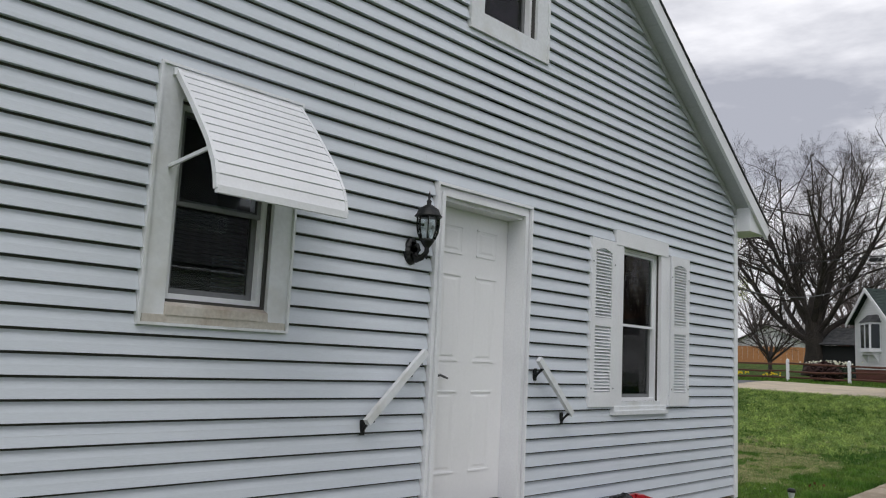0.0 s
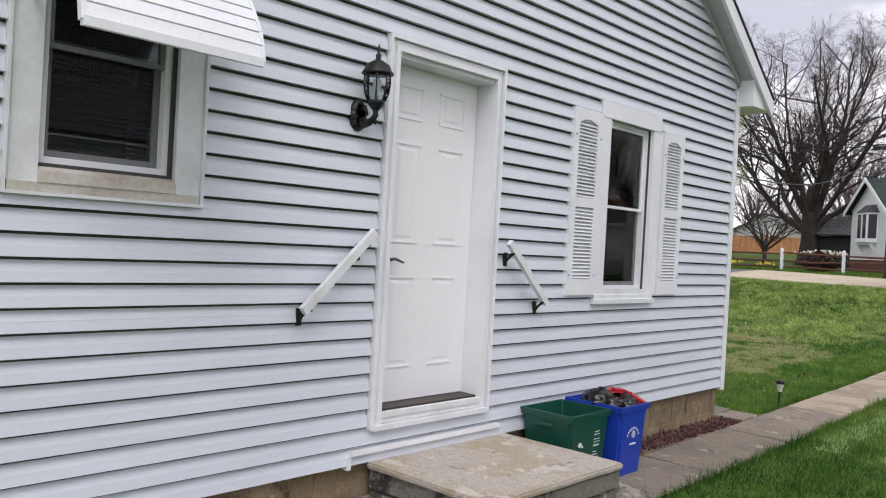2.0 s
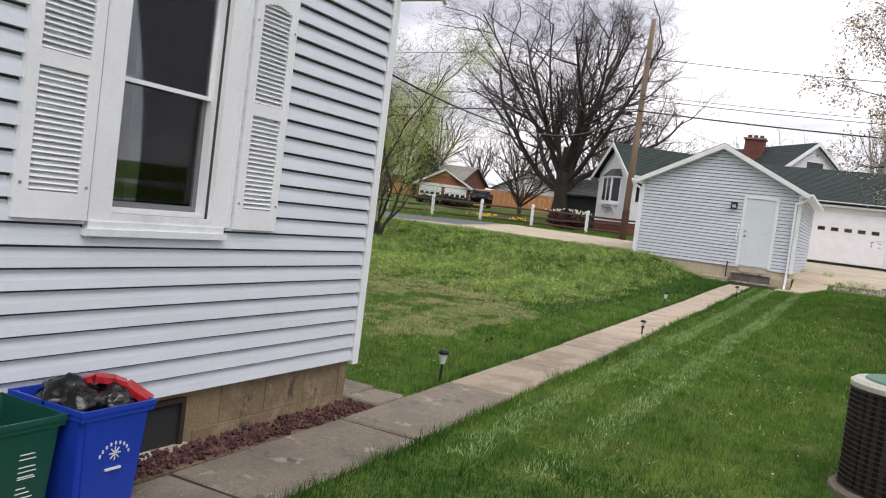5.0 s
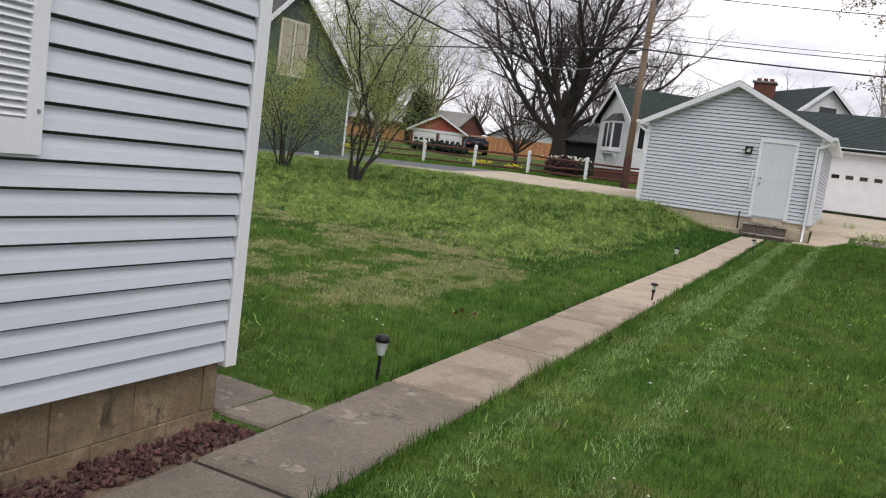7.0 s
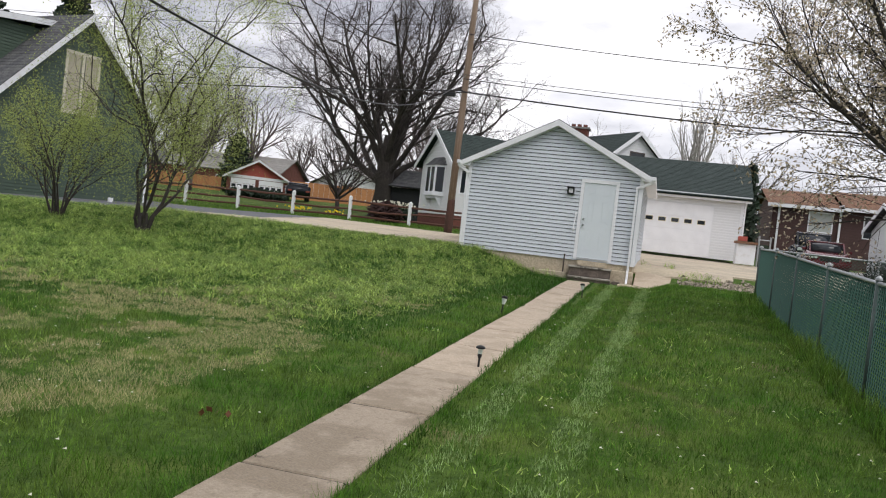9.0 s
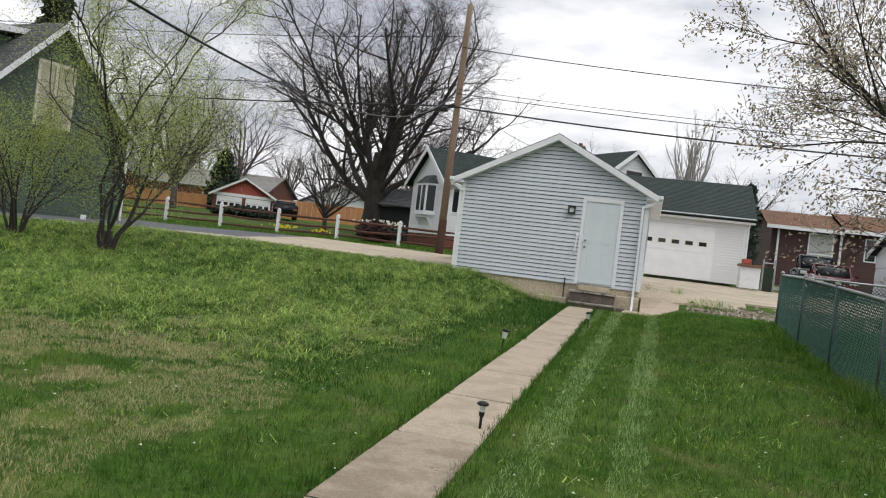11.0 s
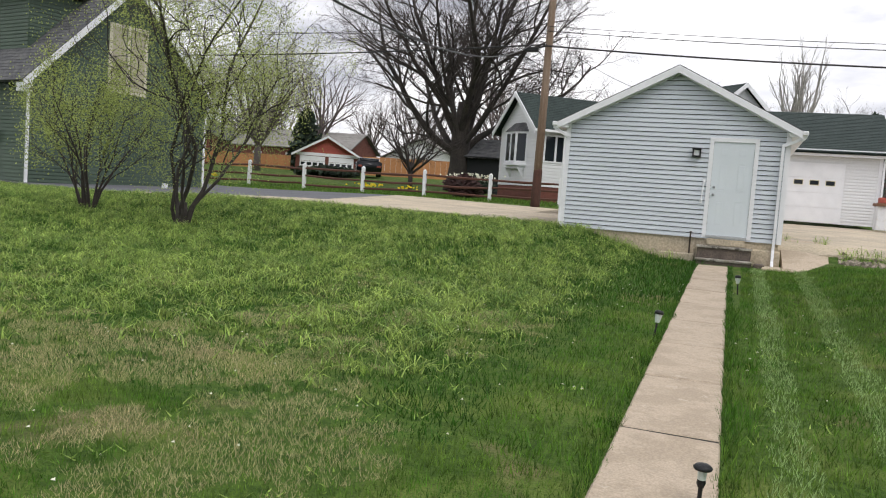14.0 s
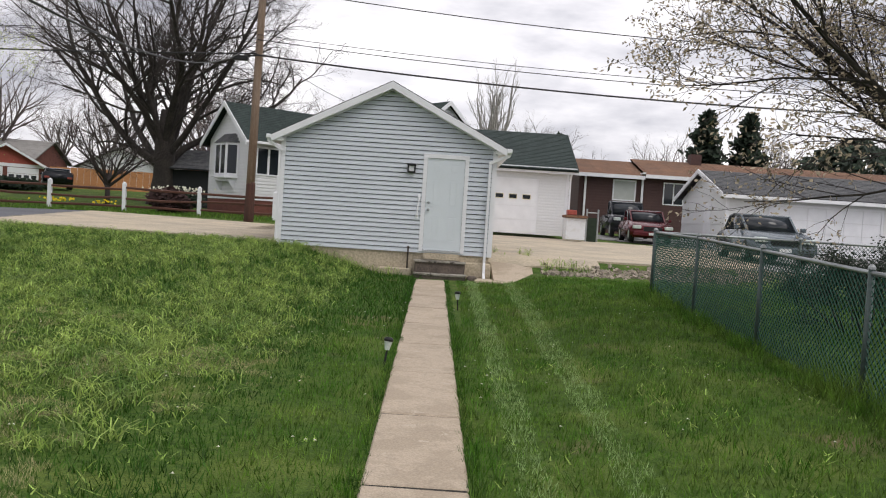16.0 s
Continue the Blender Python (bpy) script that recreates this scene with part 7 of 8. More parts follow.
# ---- cars ----
def car(name, label, paint, x, y, heading, L=4.6, W=1.75, H=1.42, kind="sedan"):
    c = thing(name, label, name.split("_")[-1] if name != "pickup_truck" else "truck", (x, y, G(x, y) + 0.03), heading)
    if kind == "sedan":
        low = [(-L / 2, 0.35), (-L / 2 + 0.03, 0.75), (-L / 2 + 0.5, 0.92), (0.75, 0.93), (L / 2 - 0.35, 0.78), (L / 2, 0.6), (L / 2, 0.3), (L / 2 - 0.2, 0.2), (-L / 2 + 0.2, 0.2)]
        cab = [(-L / 2 + 0.45, 0.9), (-L / 2 + 1.15, H - 0.05), (-0.6, H), (0.1, H - 0.04), (0.95, 0.9)]
    else:
        low = [(-L / 2, 0.5), (-L / 2, 1.12), (-0.2, 1.12), (0.9, 1.15), (L / 2 - 0.15, 1.08), (L / 2, 0.95), (L / 2, 0.45), (L / 2 - 0.2, 0.35), (-L / 2 + 0.2, 0.35)]
        cab = [(-0.75, 1.1), (-0.6, H - 0.04), (0.0, H), (0.45, H - 0.05), (1.1, 1.12)]
    bm = bmesh.new()
    prism(bm, low, "y", -W / 2, W / 2)
    bmesh.ops.bevel(bm, geom=bm.edges[:], offset=0.07, segments=2, affect="EDGES")
    part("body", bm, paint, c, smooth=True)
    bm = bmesh.new()
    prism(bm, cab, "y", -W / 2 + 0.16, W / 2 - 0.16)
    bmesh.ops.bevel(bm, geom=bm.edges[:], offset=0.05, segments=2, affect="EDGES")
    part("cabin", bm, DARK_GLASS, c, "dark car glass", smooth=True)
    roof = [(cab[1][0] - 0.02, cab[1][1] + 0.005), (cab[2][0], H + 0.02), (cab[3][0] + 0.03, cab[3][1] + 0.008), (cab[3][0] + 0.03, cab[3][1] - 0.03), (cab[2][0], H - 0.03), (cab[1][0] - 0.02, cab[1][1] - 0.03)]
    part("roof", prism(bmesh.new(), roof, "y", -W / 2 + 0.15, W / 2 - 0.15), paint, c)
    for i, (xa, xb) in enumerate(((cab[4], cab[3]), (cab[0], cab[1]))):
        for sy in (1, -1):
            bm = bmesh.new()
            obox(bm, (xa[0], sy * (W / 2 - 0.17), xa[1]), (xb[0], sy * (W / 2 - 0.17), xb[1]), 0.06, 0.05)
            part("pillar", bm, paint, c)
    for sy in (1, -1):
        bm = bmesh.new()
        obox(bm, (-0.15, sy * (W / 2 - 0.16), 0.9), (-0.2, sy * (W / 2 - 0.16), H - 0.03), 0.04, 0.06)
        part("pillar", bm, paint, c)
        part("headlight", boxes((L / 2 - 0.16, L / 2 + 0.012, sy * (W / 2 - 0.22) - 0.17, sy * (W / 2 - 0.22) + 0.17, (0.58 if kind == "sedan" else 0.82), (0.72 if kind == "sedan" else 0.98)), bevel=0.02), LENS, c, "pale headlight")
        part("tail_light", boxes((-L / 2 - 0.01, -L / 2 + 0.1, sy * (W / 2 - 0.22) - 0.15, sy * (W / 2 - 0.22) + 0.15, 0.68, 0.82), bevel=0.015), RED_PAINT, c, "red tail light")
        part("mirror", boxes((0.62, 0.78, sy * (W / 2 + 0.08) - 0.07, sy * (W / 2 + 0.08) + 0.07, 0.93, 1.05), bevel=0.02), paint, c)
        for wx_ in (L / 2 - 0.85, -L / 2 + 0.85):
            w = new("wheel")
            w.parent = c
            r = 0.32 if kind == "sedan" else 0.38
            part("tyre", tube(bmesh.new(), [(wx_, sy * (W / 2 - 0.2), r), (wx_, sy * (W / 2 - 0.03), r), (wx_, sy * (W / 2 + 0.012), r)], [r, r, r - 0.04], 22), RUBBER, w)
            part("rim", tube(bmesh.new(), [(wx_, sy * (W / 2 + 0.013), r), (wx_, sy * (W / 2 + 0.022), r)], [r * 0.62, r * 0.5], 14), ALU, w, "silver rim")
    part("bumper", boxes((L / 2 - 0.1, L / 2 + 0.05, -W / 2 + 0.08, W / 2 - 0.08, 0.28, 0.46), bevel=0.03), paint, c)
    part("grille", boxes((L / 2 - 0.05, L / 2 + 0.014, -0.38, 0.38, 0.5 if kind == "sedan" else 0.7, 0.68 if kind == "sedan" else 0.98)), BLACK_METAL, c, "black grille")
    part("number_plate", boxes((L / 2 + 0.051, L / 2 + 0.058, -0.16, 0.16, 0.33, 0.43)), PRINT, c, "pale number plate")
    return c


car("parked_car", "silver-blue sedan parked on gravel behind the fence", CAR_GREY, 6.5, 36.2, -96)
car("parked_car", "dark red sedan parked on the gravel yard", CAR_RED, 5.7, 47.6, -95)
car("pickup_truck", "black pickup truck with a pale windscreen parked by the brown house", CAR_BLACK, 6.15, 53.8, -94, 5.2, 1.9, 1.85, "truck")
car("pickup_truck", "black pickup truck parked by the red garage", CAR_BLACK, -29.7, 66.3, 118, 4.8, 1.8, 1.4, "truck")


# ---- trees ----
class Grower:
    """Collects tapering branches as one mesh: quick to build, few sides."""

    def __init__(self):
        self.v, self.f, self.tips = [], [], []

    def branch(self, pts, r0, r1, sides):
        rings = []
        side = None
        n = len(pts)
        for i, p in enumerate(pts):
            d = (pts[min(i + 1, n - 1)] - pts[max(i - 1, 0)])
            d.normalize()
            if side is None:
                side = d.orthogonal().normalized()
            side = (side - d * side.dot(d)).normalized()
            up = d.cross(side)
            r = r0 + (r1 - r0) * i / (n - 1)
            k = len(self.v)
            for s in range(sides):
                a = 6.28319 * s / sides
                q = p + side * (math.cos(a) * r) + up * (math.sin(a) * r)
                self.v.append((q.x, q.y, q.z))
            rings.append(k)
        for a, b in zip(rings, rings[1:]):
            for s in range(sides):
                t = (s + 1) % sides
                self.f.append((a + s, a + t, b + t, b + s))


def grow(wood, twigs, start, d, length, r, level, spec, rnd):
    """spec: per level (segments, wander, lift, children, angle, ratio, sides)."""
    seg, wander, lift, kids, angle, ratio, sides = spec[level]
    pts = [start.copy()]
    p = start.copy()
    d = d.normalized()
    dirs = []
    for i in range(seg):
        d = (d + Vector((rnd.gauss(0, wander), rnd.gauss(0, wander), rnd.gauss(0, wander) + lift))).normalized()
        dirs.append(d)
        p = p + d * (length / seg)
        pts.append(p.copy())
    g = wood if level < spec[-1] else twigs
    g.branch(pts, r, r * (0.25 if level == 0 else 0.4 if level + 2 < len(spec) else 0.3), sides)
    if level + 2 >= len(spec):
        g.tips.append((pts[-1], d))
        g.tips.append((pts[len(pts) // 2], d))
        return
    for k in range(kids):
        t = (0.12 if level == 0 else 0.25) + (0.88 if level == 0 else 0.75) * (k + rnd.random()) / kids
        i = min(seg - 1, int(t * seg))
        q = pts[i].lerp(pts[i + 1], t * seg - i)
        base = dirs[i]
        side = base.orthogonal().normalized()
        a = rnd.random() * 6.283
        side = (side * math.cos(a) + base.cross(side) * math.sin(a))
        nd = (base * math.cos(radians(angle)) + side * math.sin(radians(angle))).normalized()
        grow(wood, twigs, q, nd, length * ratio * (1.15 - 0.5 * t) * rnd.uniform(0.75, 1.2), max(0.006, r * (0.78 - 0.45 * t)) * 0.66, level + 1, spec, rnd)


def leaf_mesh(tips, count, size, spread, rnd, droop=0.0):
    verts, faces = [], []
    for p, d in tips:
        for _ in range(count):
            c = p + Vector((rnd.gauss(0, spread), rnd.gauss(0, spread), rnd.gauss(0, spread) - droop * rnd.random()))
            a = Vector((rnd.gauss(0, 1), rnd.gauss(0, 1), rnd.gauss(0, 1) - droop)).normalized() * size * rnd.uniform(0.6, 1.3)
            b = a.orthogonal().normalized() * size * 0.35
            k = len(verts)
            verts += [tuple(c), tuple(c + a * 0.5 + b), tuple(c + a), tuple(c + a * 0.5 - b)]
            faces.append((k, k + 1, k + 2, k + 3))
    return verts, faces


def make_tree(name, label, category, base, stems, spec, seed, wood_mat, twig_mat, leaf=None, group=""):
    """stems: rows of (direction, length, radius, offset)."""
    rnd = random.Random(seed)
    t = thing(name, label, category, base, group=group)
    wood, twigs = Grower(), Grower()
    for d, length, r, off in stems:
        grow(wood, twigs, Vector(off), Vector(d), length, r, 0, spec, rnd)
    raw("branch_work", wood.v, wood.f, wood_mat, t, kind="stuff", label="bare dark limbs", smooth=True)
    raw("crown", twigs.v, twigs.f, twig_mat, t, kind="stuff", label="bare fine twigs")
    if leaf:
        count, size, spread, mat, droop = leaf
        v, f = leaf_mesh(twigs.tips, count, size, spread, rnd, droop)
        raw("leaves", v, f, mat, t, kind="stuff", label="small young leaves")
    return t


rnd = random.Random(21)
# the great bare tree: a short thick bole that divides into many rising limbs
big_spec = [(8, 0.11, 0.045, 10, 40, 0.46, 8), (7, 0.14, 0.03, 8, 38, 0.54, 5), (6, 0.15, 0.02, 6, 40, 0.56, 3), (4, 0.17, -0.01, 6, 42, 0.62, 3), (3, 0.18, -0.03, 0, 40, 0.6, 3), 3]
stems = []
for k in range(13):
    a = 2 * math.pi * k * 0.382 + rnd.uniform(-0.2, 0.2)
    out = (1.3, 0.75, 0.3)[k % 3]
    stems.append(((math.cos(a) * out, math.sin(a) * out, 1.0), rnd.uniform(10.4, 11.6) if k % 3 == 0 else rnd.uniform(10.6, 11.8), rnd.uniform(0.15, 0.23), (math.cos(a) * 0.25, math.sin(a) * 0.25, rnd.uniform(1.8, 3.8))))
tree = make_tree("bare_tree", "huge bare old maple with a thick dark bole and spreading limbs", "tree", (-18.9, 56, 1.4), stems, big_spec, 5, BARK, TWIG)
bole = tube(bmesh.new(), [(0, 0, -0.4), (0, 0, 0.4), (0.02, 0, 1.6), (0, 0.05, 3.2), (0, 0, 5.2)], [0.95, 0.66, 0.56, 0.55, 0.25], 14)
for v in bole.verts:
    v.co += noise.noise_vector(v.co * 1.5) * 0.12
part("trunk", bole, BARK, tree, "gnarled dark bole", smooth=True)

small_spec = [(4, 0.1, 0.06, 6, 34, 0.62, 6), (5, 0.13, 0.05, 6, 36, 0.6, 4), (4, 0.15, 0.03, 5, 40, 0.55, 3), (3, 0.16, 0.0, 0, 40, 0.6, 3), 2]


slim_spec = [(5, 0.07, 0.08, 6, 16, 0.4, 6), (5, 0.1, 0.06, 6, 20, 0.5, 4), (4, 0.12, 0.04, 5, 26, 0.5, 3), (3, 0.14, 0.02, 0, 30, 0.6, 3), 2]


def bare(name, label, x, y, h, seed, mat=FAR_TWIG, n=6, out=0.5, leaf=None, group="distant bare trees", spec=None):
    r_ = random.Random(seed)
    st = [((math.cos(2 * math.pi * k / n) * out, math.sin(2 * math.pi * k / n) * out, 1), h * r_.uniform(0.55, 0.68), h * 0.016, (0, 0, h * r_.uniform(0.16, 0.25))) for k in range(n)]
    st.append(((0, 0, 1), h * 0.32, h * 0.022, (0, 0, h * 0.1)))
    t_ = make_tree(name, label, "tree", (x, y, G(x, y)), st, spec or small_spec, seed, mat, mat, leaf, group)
    part("trunk", tube(bmesh.new(), [(0, 0, -0.3), (0, 0, h * 0.1), (0, 0, h * 0.3)], [h * 0.032, h * 0.026, h * 0.02], 8), mat, t_, smooth=True)
    return t_


bare("bare_tree", "low crooked bare fruit tree by the rail fence", -20.2, 52.0, 5.2, 31, TWIG, 7, 1.1, group="")
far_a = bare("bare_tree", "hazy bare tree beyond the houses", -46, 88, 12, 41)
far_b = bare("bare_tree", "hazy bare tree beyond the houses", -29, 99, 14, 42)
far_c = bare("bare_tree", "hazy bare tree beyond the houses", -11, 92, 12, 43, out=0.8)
rnd = random.Random(8)
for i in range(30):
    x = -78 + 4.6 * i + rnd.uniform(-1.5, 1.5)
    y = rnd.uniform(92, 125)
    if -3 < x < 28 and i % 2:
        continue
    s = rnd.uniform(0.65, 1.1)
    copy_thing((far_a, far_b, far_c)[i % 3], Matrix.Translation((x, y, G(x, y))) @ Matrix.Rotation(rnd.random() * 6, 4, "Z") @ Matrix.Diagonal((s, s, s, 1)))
# Stronger haze painted into the poplar's twig colour.
HAZY_PALE_TWIG = material("hazy_pale_twigs", (0.42, 0.40, 0.38), 0.85, vary=0.2, scale=0.5, grain=5, bump=0.0)
bare("poplar_tree", "slender pale bare poplar group beyond the garage", 0.6, 84, 13.5, 61, HAZY_PALE_TWIG, 7, 0.2, group="", spec=slim_spec)
willow_far = bare("willow_tree", "pale green budding willow beyond the drive", -38, 64, 10, 62, FAR_TWIG, 7, 0.7, (3, 0.13, 0.25, PALE_LEAF, 0.5), group="")
bare("willow_tree", "pale green budding tree behind the green house", -47, 66, 9, 63, FAR_TWIG, 6, 0.7, (3, 0.13, 0.25, PALE_LEAF, 0.5), group="")

# curly willow and the shrub beside it
curly = [(16, 0.19, 0.10, 10, 30, 0.38, 7), (12, 0.30, 0.07, 6, 38, 0.52, 5), (7, 0.30, 0.03, 5, 42, 0.5, 3), (5, 0.32, -0.02, 0, 45, 0.5, 3), 2]
stems = [((-0.22, -0.1, 1), 6.0, 0.040, (-0.12, 0, 0)), ((-0.14, 0.2, 1), 6.4, 0.043, (-0.05, 0.05, 0)), ((0.05, -0.2, 1), 7.0, 0.046, (0, 0, 0)), ((0.14, 0.1, 1), 6.6, 0.046, (0.1, 0, 0)), ((0.24, -0.1, 1), 5.8, 0.037, (0.14, 0.04, 0.1)), ((0.12, -0.3, 1), 5.8, 0.034, (0.05, -0.08, 0))]
cw = make_tree("curly_willow", "curly willow with dark twisted stems and sparse yellow-green leaves", "tree", (-13.4, 24.15, G(-13.4, 24.15) - 0.05), stems, curly, 77, BARK, TWIG, (13, 0.030, 0.11, WILLOW_LEAF, 0.7))
part("trunk", tube(bmesh.new(), [(0, 0, -0.2), (0.01, 0, 0.1), (0.0, 0, 0.5)], [0.2, 0.14, 0.09], 10), BARK, cw, smooth=True)
shrub = [(6, 0.09, 0.03, 5, 26, 0.55, 6), (5, 0.14, 0.05, 5, 32, 0.5, 4), (4, 0.16, 0.05, 4, 35, 0.5, 3), (3, 0.2, 0.02, 0, 45, 0.5, 3), 1]
rnd = random.Random(3)
stems = [((math.cos(a) * o, math.sin(a) * o, 1), rnd.uniform(2.3, 3.1), 0.028, (math.cos(a) * 0.12, math.sin(a) * 0.12, 0)) for a, o in ((0, 0.5), (0.8, 0.35), (1.6, 0.15), (2.3, 0.5), (3.1, 0.45), (3.9, 0.25), (4.6, 0.1), (5.2, 0.4), (5.8, 0.3))]
make_tree("shrub", "tall thin-stemmed shrub with fine yellow-green spring leaves", "shrub", (-16.5, 24.9, G(-16.5, 24.9) - 0.03), stems, shrub, 12, TWIG, TWIG, (8, 0.038, 0.10, WILLOW_LEAF, 0.3))

# the budding tree beyond the chain-link fence
bud = [(7, 0.07, 0.02, 11, 32, 0.50, 7), (7, 0.09, 0.01, 9, 32, 0.52, 4), (5, 0.11, 0.0, 6, 36, 0.5, 3), (4, 0.15, 0.02, 0, 40, 0.5, 3), 2]
stems = [((-1.0, 0.25, 0.56), 4.5, 0.052, (0, 0, 1.60)), ((-0.95, -0.3, 0.72), 4.6, 0.056, (0, 0, 1.65)), ((-0.75, 0.5, 0.85), 4.6, 0.056, (0, 0, 1.75)), ((-0.55, -0.2, 1.0), 4.26, 0.059, (0, 0, 1.85)), ((-0.2, 0.4, 1.0), 4.09, 0.056, (0, 0, 1.85)), ((0.4, -0.3, 1.0), 3.77, 0.056, (0, 0, 1.75)), ((0.8, 0.3, 0.8), 3.60, 0.049, (0, 0, 1.75)), ((-0.7, 0.8, 0.5), 4.3, 0.049, (0, 0, 1.65)), ((-0.3, 0.2, 1.2), 4.42, 0.056, (0, 0, 1.95))]
bt = make_tree("budding_tree", "spreading ornamental tree with dark branches and tan opening buds", "tree", (3.2, 19.8, G(3.2, 19.8)), stems, bud, 19, BARK, TWIG, (3, 0.06, 0.045, BUD_LEAF, 0.1))
part("trunk", tube(bmesh.new(), [(0, 0, -0.2), (0, 0, 0.2), (0.02, 0, 1.2), (0, 0, 1.75)], [0.24, 0.17, 0.14, 0.12], 12), BARK, bt, smooth=True)
# bush behind the fence
rnd = random.Random(31)
stems = [((math.cos(a) * o, math.sin(a) * o, 1), rnd.uniform(0.8, 1.1), 0.015, (math.cos(a) * 0.3, math.sin(a) * 0.3, 0)) for a, o in ((0, 0.9), (0.7, 0.6), (1.4, 0.9), (2.1, 0.5), (2.8, 0.9), (3.5, 0.7), (4.2, 0.9), (4.9, 0.4), (5.6, 0.8), (1.0, 0.2))]
make_tree("shrub", "dark twiggy garden shrub just behind the chain-link fence", "shrub", (2.6, 22.6, G(2.6, 22.6)), stems, shrub, 14, TWIG, TWIG, (5, 0.045, 0.08, HEDGE_DARK, 0.0))


def leafy(name, label, category, x, y, w, h, shape, seed, mat=HEDGE_DARK, size=0.2, n=2600, z=None):
    """A dense evergreen: a core of dark foliage clumps with an uneven outline."""
    r_ = random.Random(seed)
    t = thing(name, label, category, (x, y, G(x, y) if z is None else z))
    part("trunk", tube(bmesh.new(), [(0, 0, -0.2), (0, 0, h * 0.6)], [w * 0.05, w * 0.02], 7), BARK, t)
    verts, faces = [], []
    for _ in range(n):
        hh = r_.random()
        if shape == "cone":
            rad = w / 2 * (1 - hh) ** 0.7 * (0.75 + 0.25 * math.sin(hh * 40 + seed))
        else:
            rad = w / 2 * math.sqrt(max(0.02, 1 - (2 * hh - 0.9) ** 2 * 0.95))
        a = r_.random() * 6.283
        rr = rad * (0.55 + 0.5 * r_.random()) * (1 + 0.25 * math.sin(a * 3 + seed + hh * 5))
        c = Vector((math.cos(a) * rr, math.sin(a) * rr, h * (0.03 + 0.97 * hh)))
        q = Vector((r_.gauss(0, 1), r_.gauss(0, 1), r_.gauss(0, 0.7) + 0.4)).normalized() * size * r_.uniform(0.6, 1.5)
        b = q.orthogonal().normalized() * size * 0.5
        k = len(verts)
        verts += [tuple(c), tuple(c + q * 0.5 + b), tuple(c + q), tuple(c + q * 0.5 - b)]
        faces.append((k, k + 1, k + 2, k + 3))
    raw("crown", verts, faces, mat, t, kind="stuff", label="dense dark foliage")
    return t


leafy("evergreen_tree", "tall narrow dark evergreen behind the brown house", "tree", 18.4, 80, 6.0, 10.0, "cone", 1, size=0.5, n=3400)
leafy("evergreen_tree", "tall dark evergreen behind the brown house", "tree", 22.2, 80.5, 6.2, 10.0, "cone", 2, size=0.5, n=3400)
leafy("evergreen_tree", "broad dark evergreen behind the pale garage", "tree", 29, 76, 9, 8.0, "ball", 3, size=0.6, n=3200)
leafy("evergreen_tree", "dark evergreen between the garage and the brown house", "tree", 3.25, 60, 2.0, 5.6, "cone", 4, size=0.35, n=2000)
leafy("evergreen_tree", "dark evergreen beyond the drive", "tree", -42, 78, 4, 5.4, "cone", 5, size=0.5, n=1500)
leafy("evergreen_tree", "tall dark evergreen behind the green house", "tree", -42.5, 47, 6, 13.5, "cone", 15, size=0.5, n=2200)
leafy("evergreen_tree", "tall dark evergreen behind the green house", "tree", -36.5, 48, 5.5, 13.0, "cone", 16, size=0.5, n=2200)
leafy("shrub", "clipped dark reddish shrub at the rail fence", "shrub", -14.8, 45.4, 1.5, 1.0, "ball", 6, material("dark_red_foliage", (0.045, 0.02, 0.018), 0.8, vary=0.2, bump=0, island=0.3), 0.14, 1800)
leafy("shrub", "low white-flowering shrub at the big tree's foot", "shrub", -15.3, 48.2, 1.9, 0.85, "ball", 7, HEDGE_DARK, 0.14, 1200, 1.3)
leafy("hedge", "low dark hedge before the red garage", "hedge", -31.0, 62.6, 4.2, 0.5, "ball", 8, HEDGE_DARK, 0.3, 2000)


def flowers(name, label, x, y, w, n, mat, h, size, seed, z=None):
    r_ = random.Random(seed)
    verts, faces = [], []
    for _ in range(n):
        cx, cy = x + r_.gauss(0, w / 2.5), y + r_.gauss(0, 0.25)
        cz = (G(cx, cy) if z is None else z) + h * r_.uniform(0.7, 1.1)
        for _j in range(3):
            a = Vector((r_.gauss(0, 1), r_.gauss(0, 1), r_.gauss(0, 1))).normalized() * size
            b = a.orthogonal().normalized() * size
            k = len(verts)
            c = Vector((cx, cy, cz))
            verts += [tuple(c - a), tuple(c + b), tuple(c + a), tuple(c - b)]
            faces.append((k, k + 1, k + 2, k + 3))
    return raw(name, verts, faces, mat, None, label, kind="stuff")


flowers("daffodils", "clump of yellow daffodils along the rail fence", -19.9, 46.0, 1.0, 34, DAFFODIL, 0.32, 0.05, 1)
flowers("daffodils", "clump of yellow daffodils along the rail fence", -17.9, 46.2, 0.6, 20, DAFFODIL, 0.32, 0.05, 2)
flowers("daffodils", "clump of yellow daffodils by the green house", -28.5, 45.5, 0.6, 12, DAFFODIL, 0.32, 0.05, 4)
flowers("white_flowers", "white blossoms over the low shrub", -15.3, 48.0, 1.4, 170, WHITE_PETAL, 0.9, 0.055, 3, 1.3)


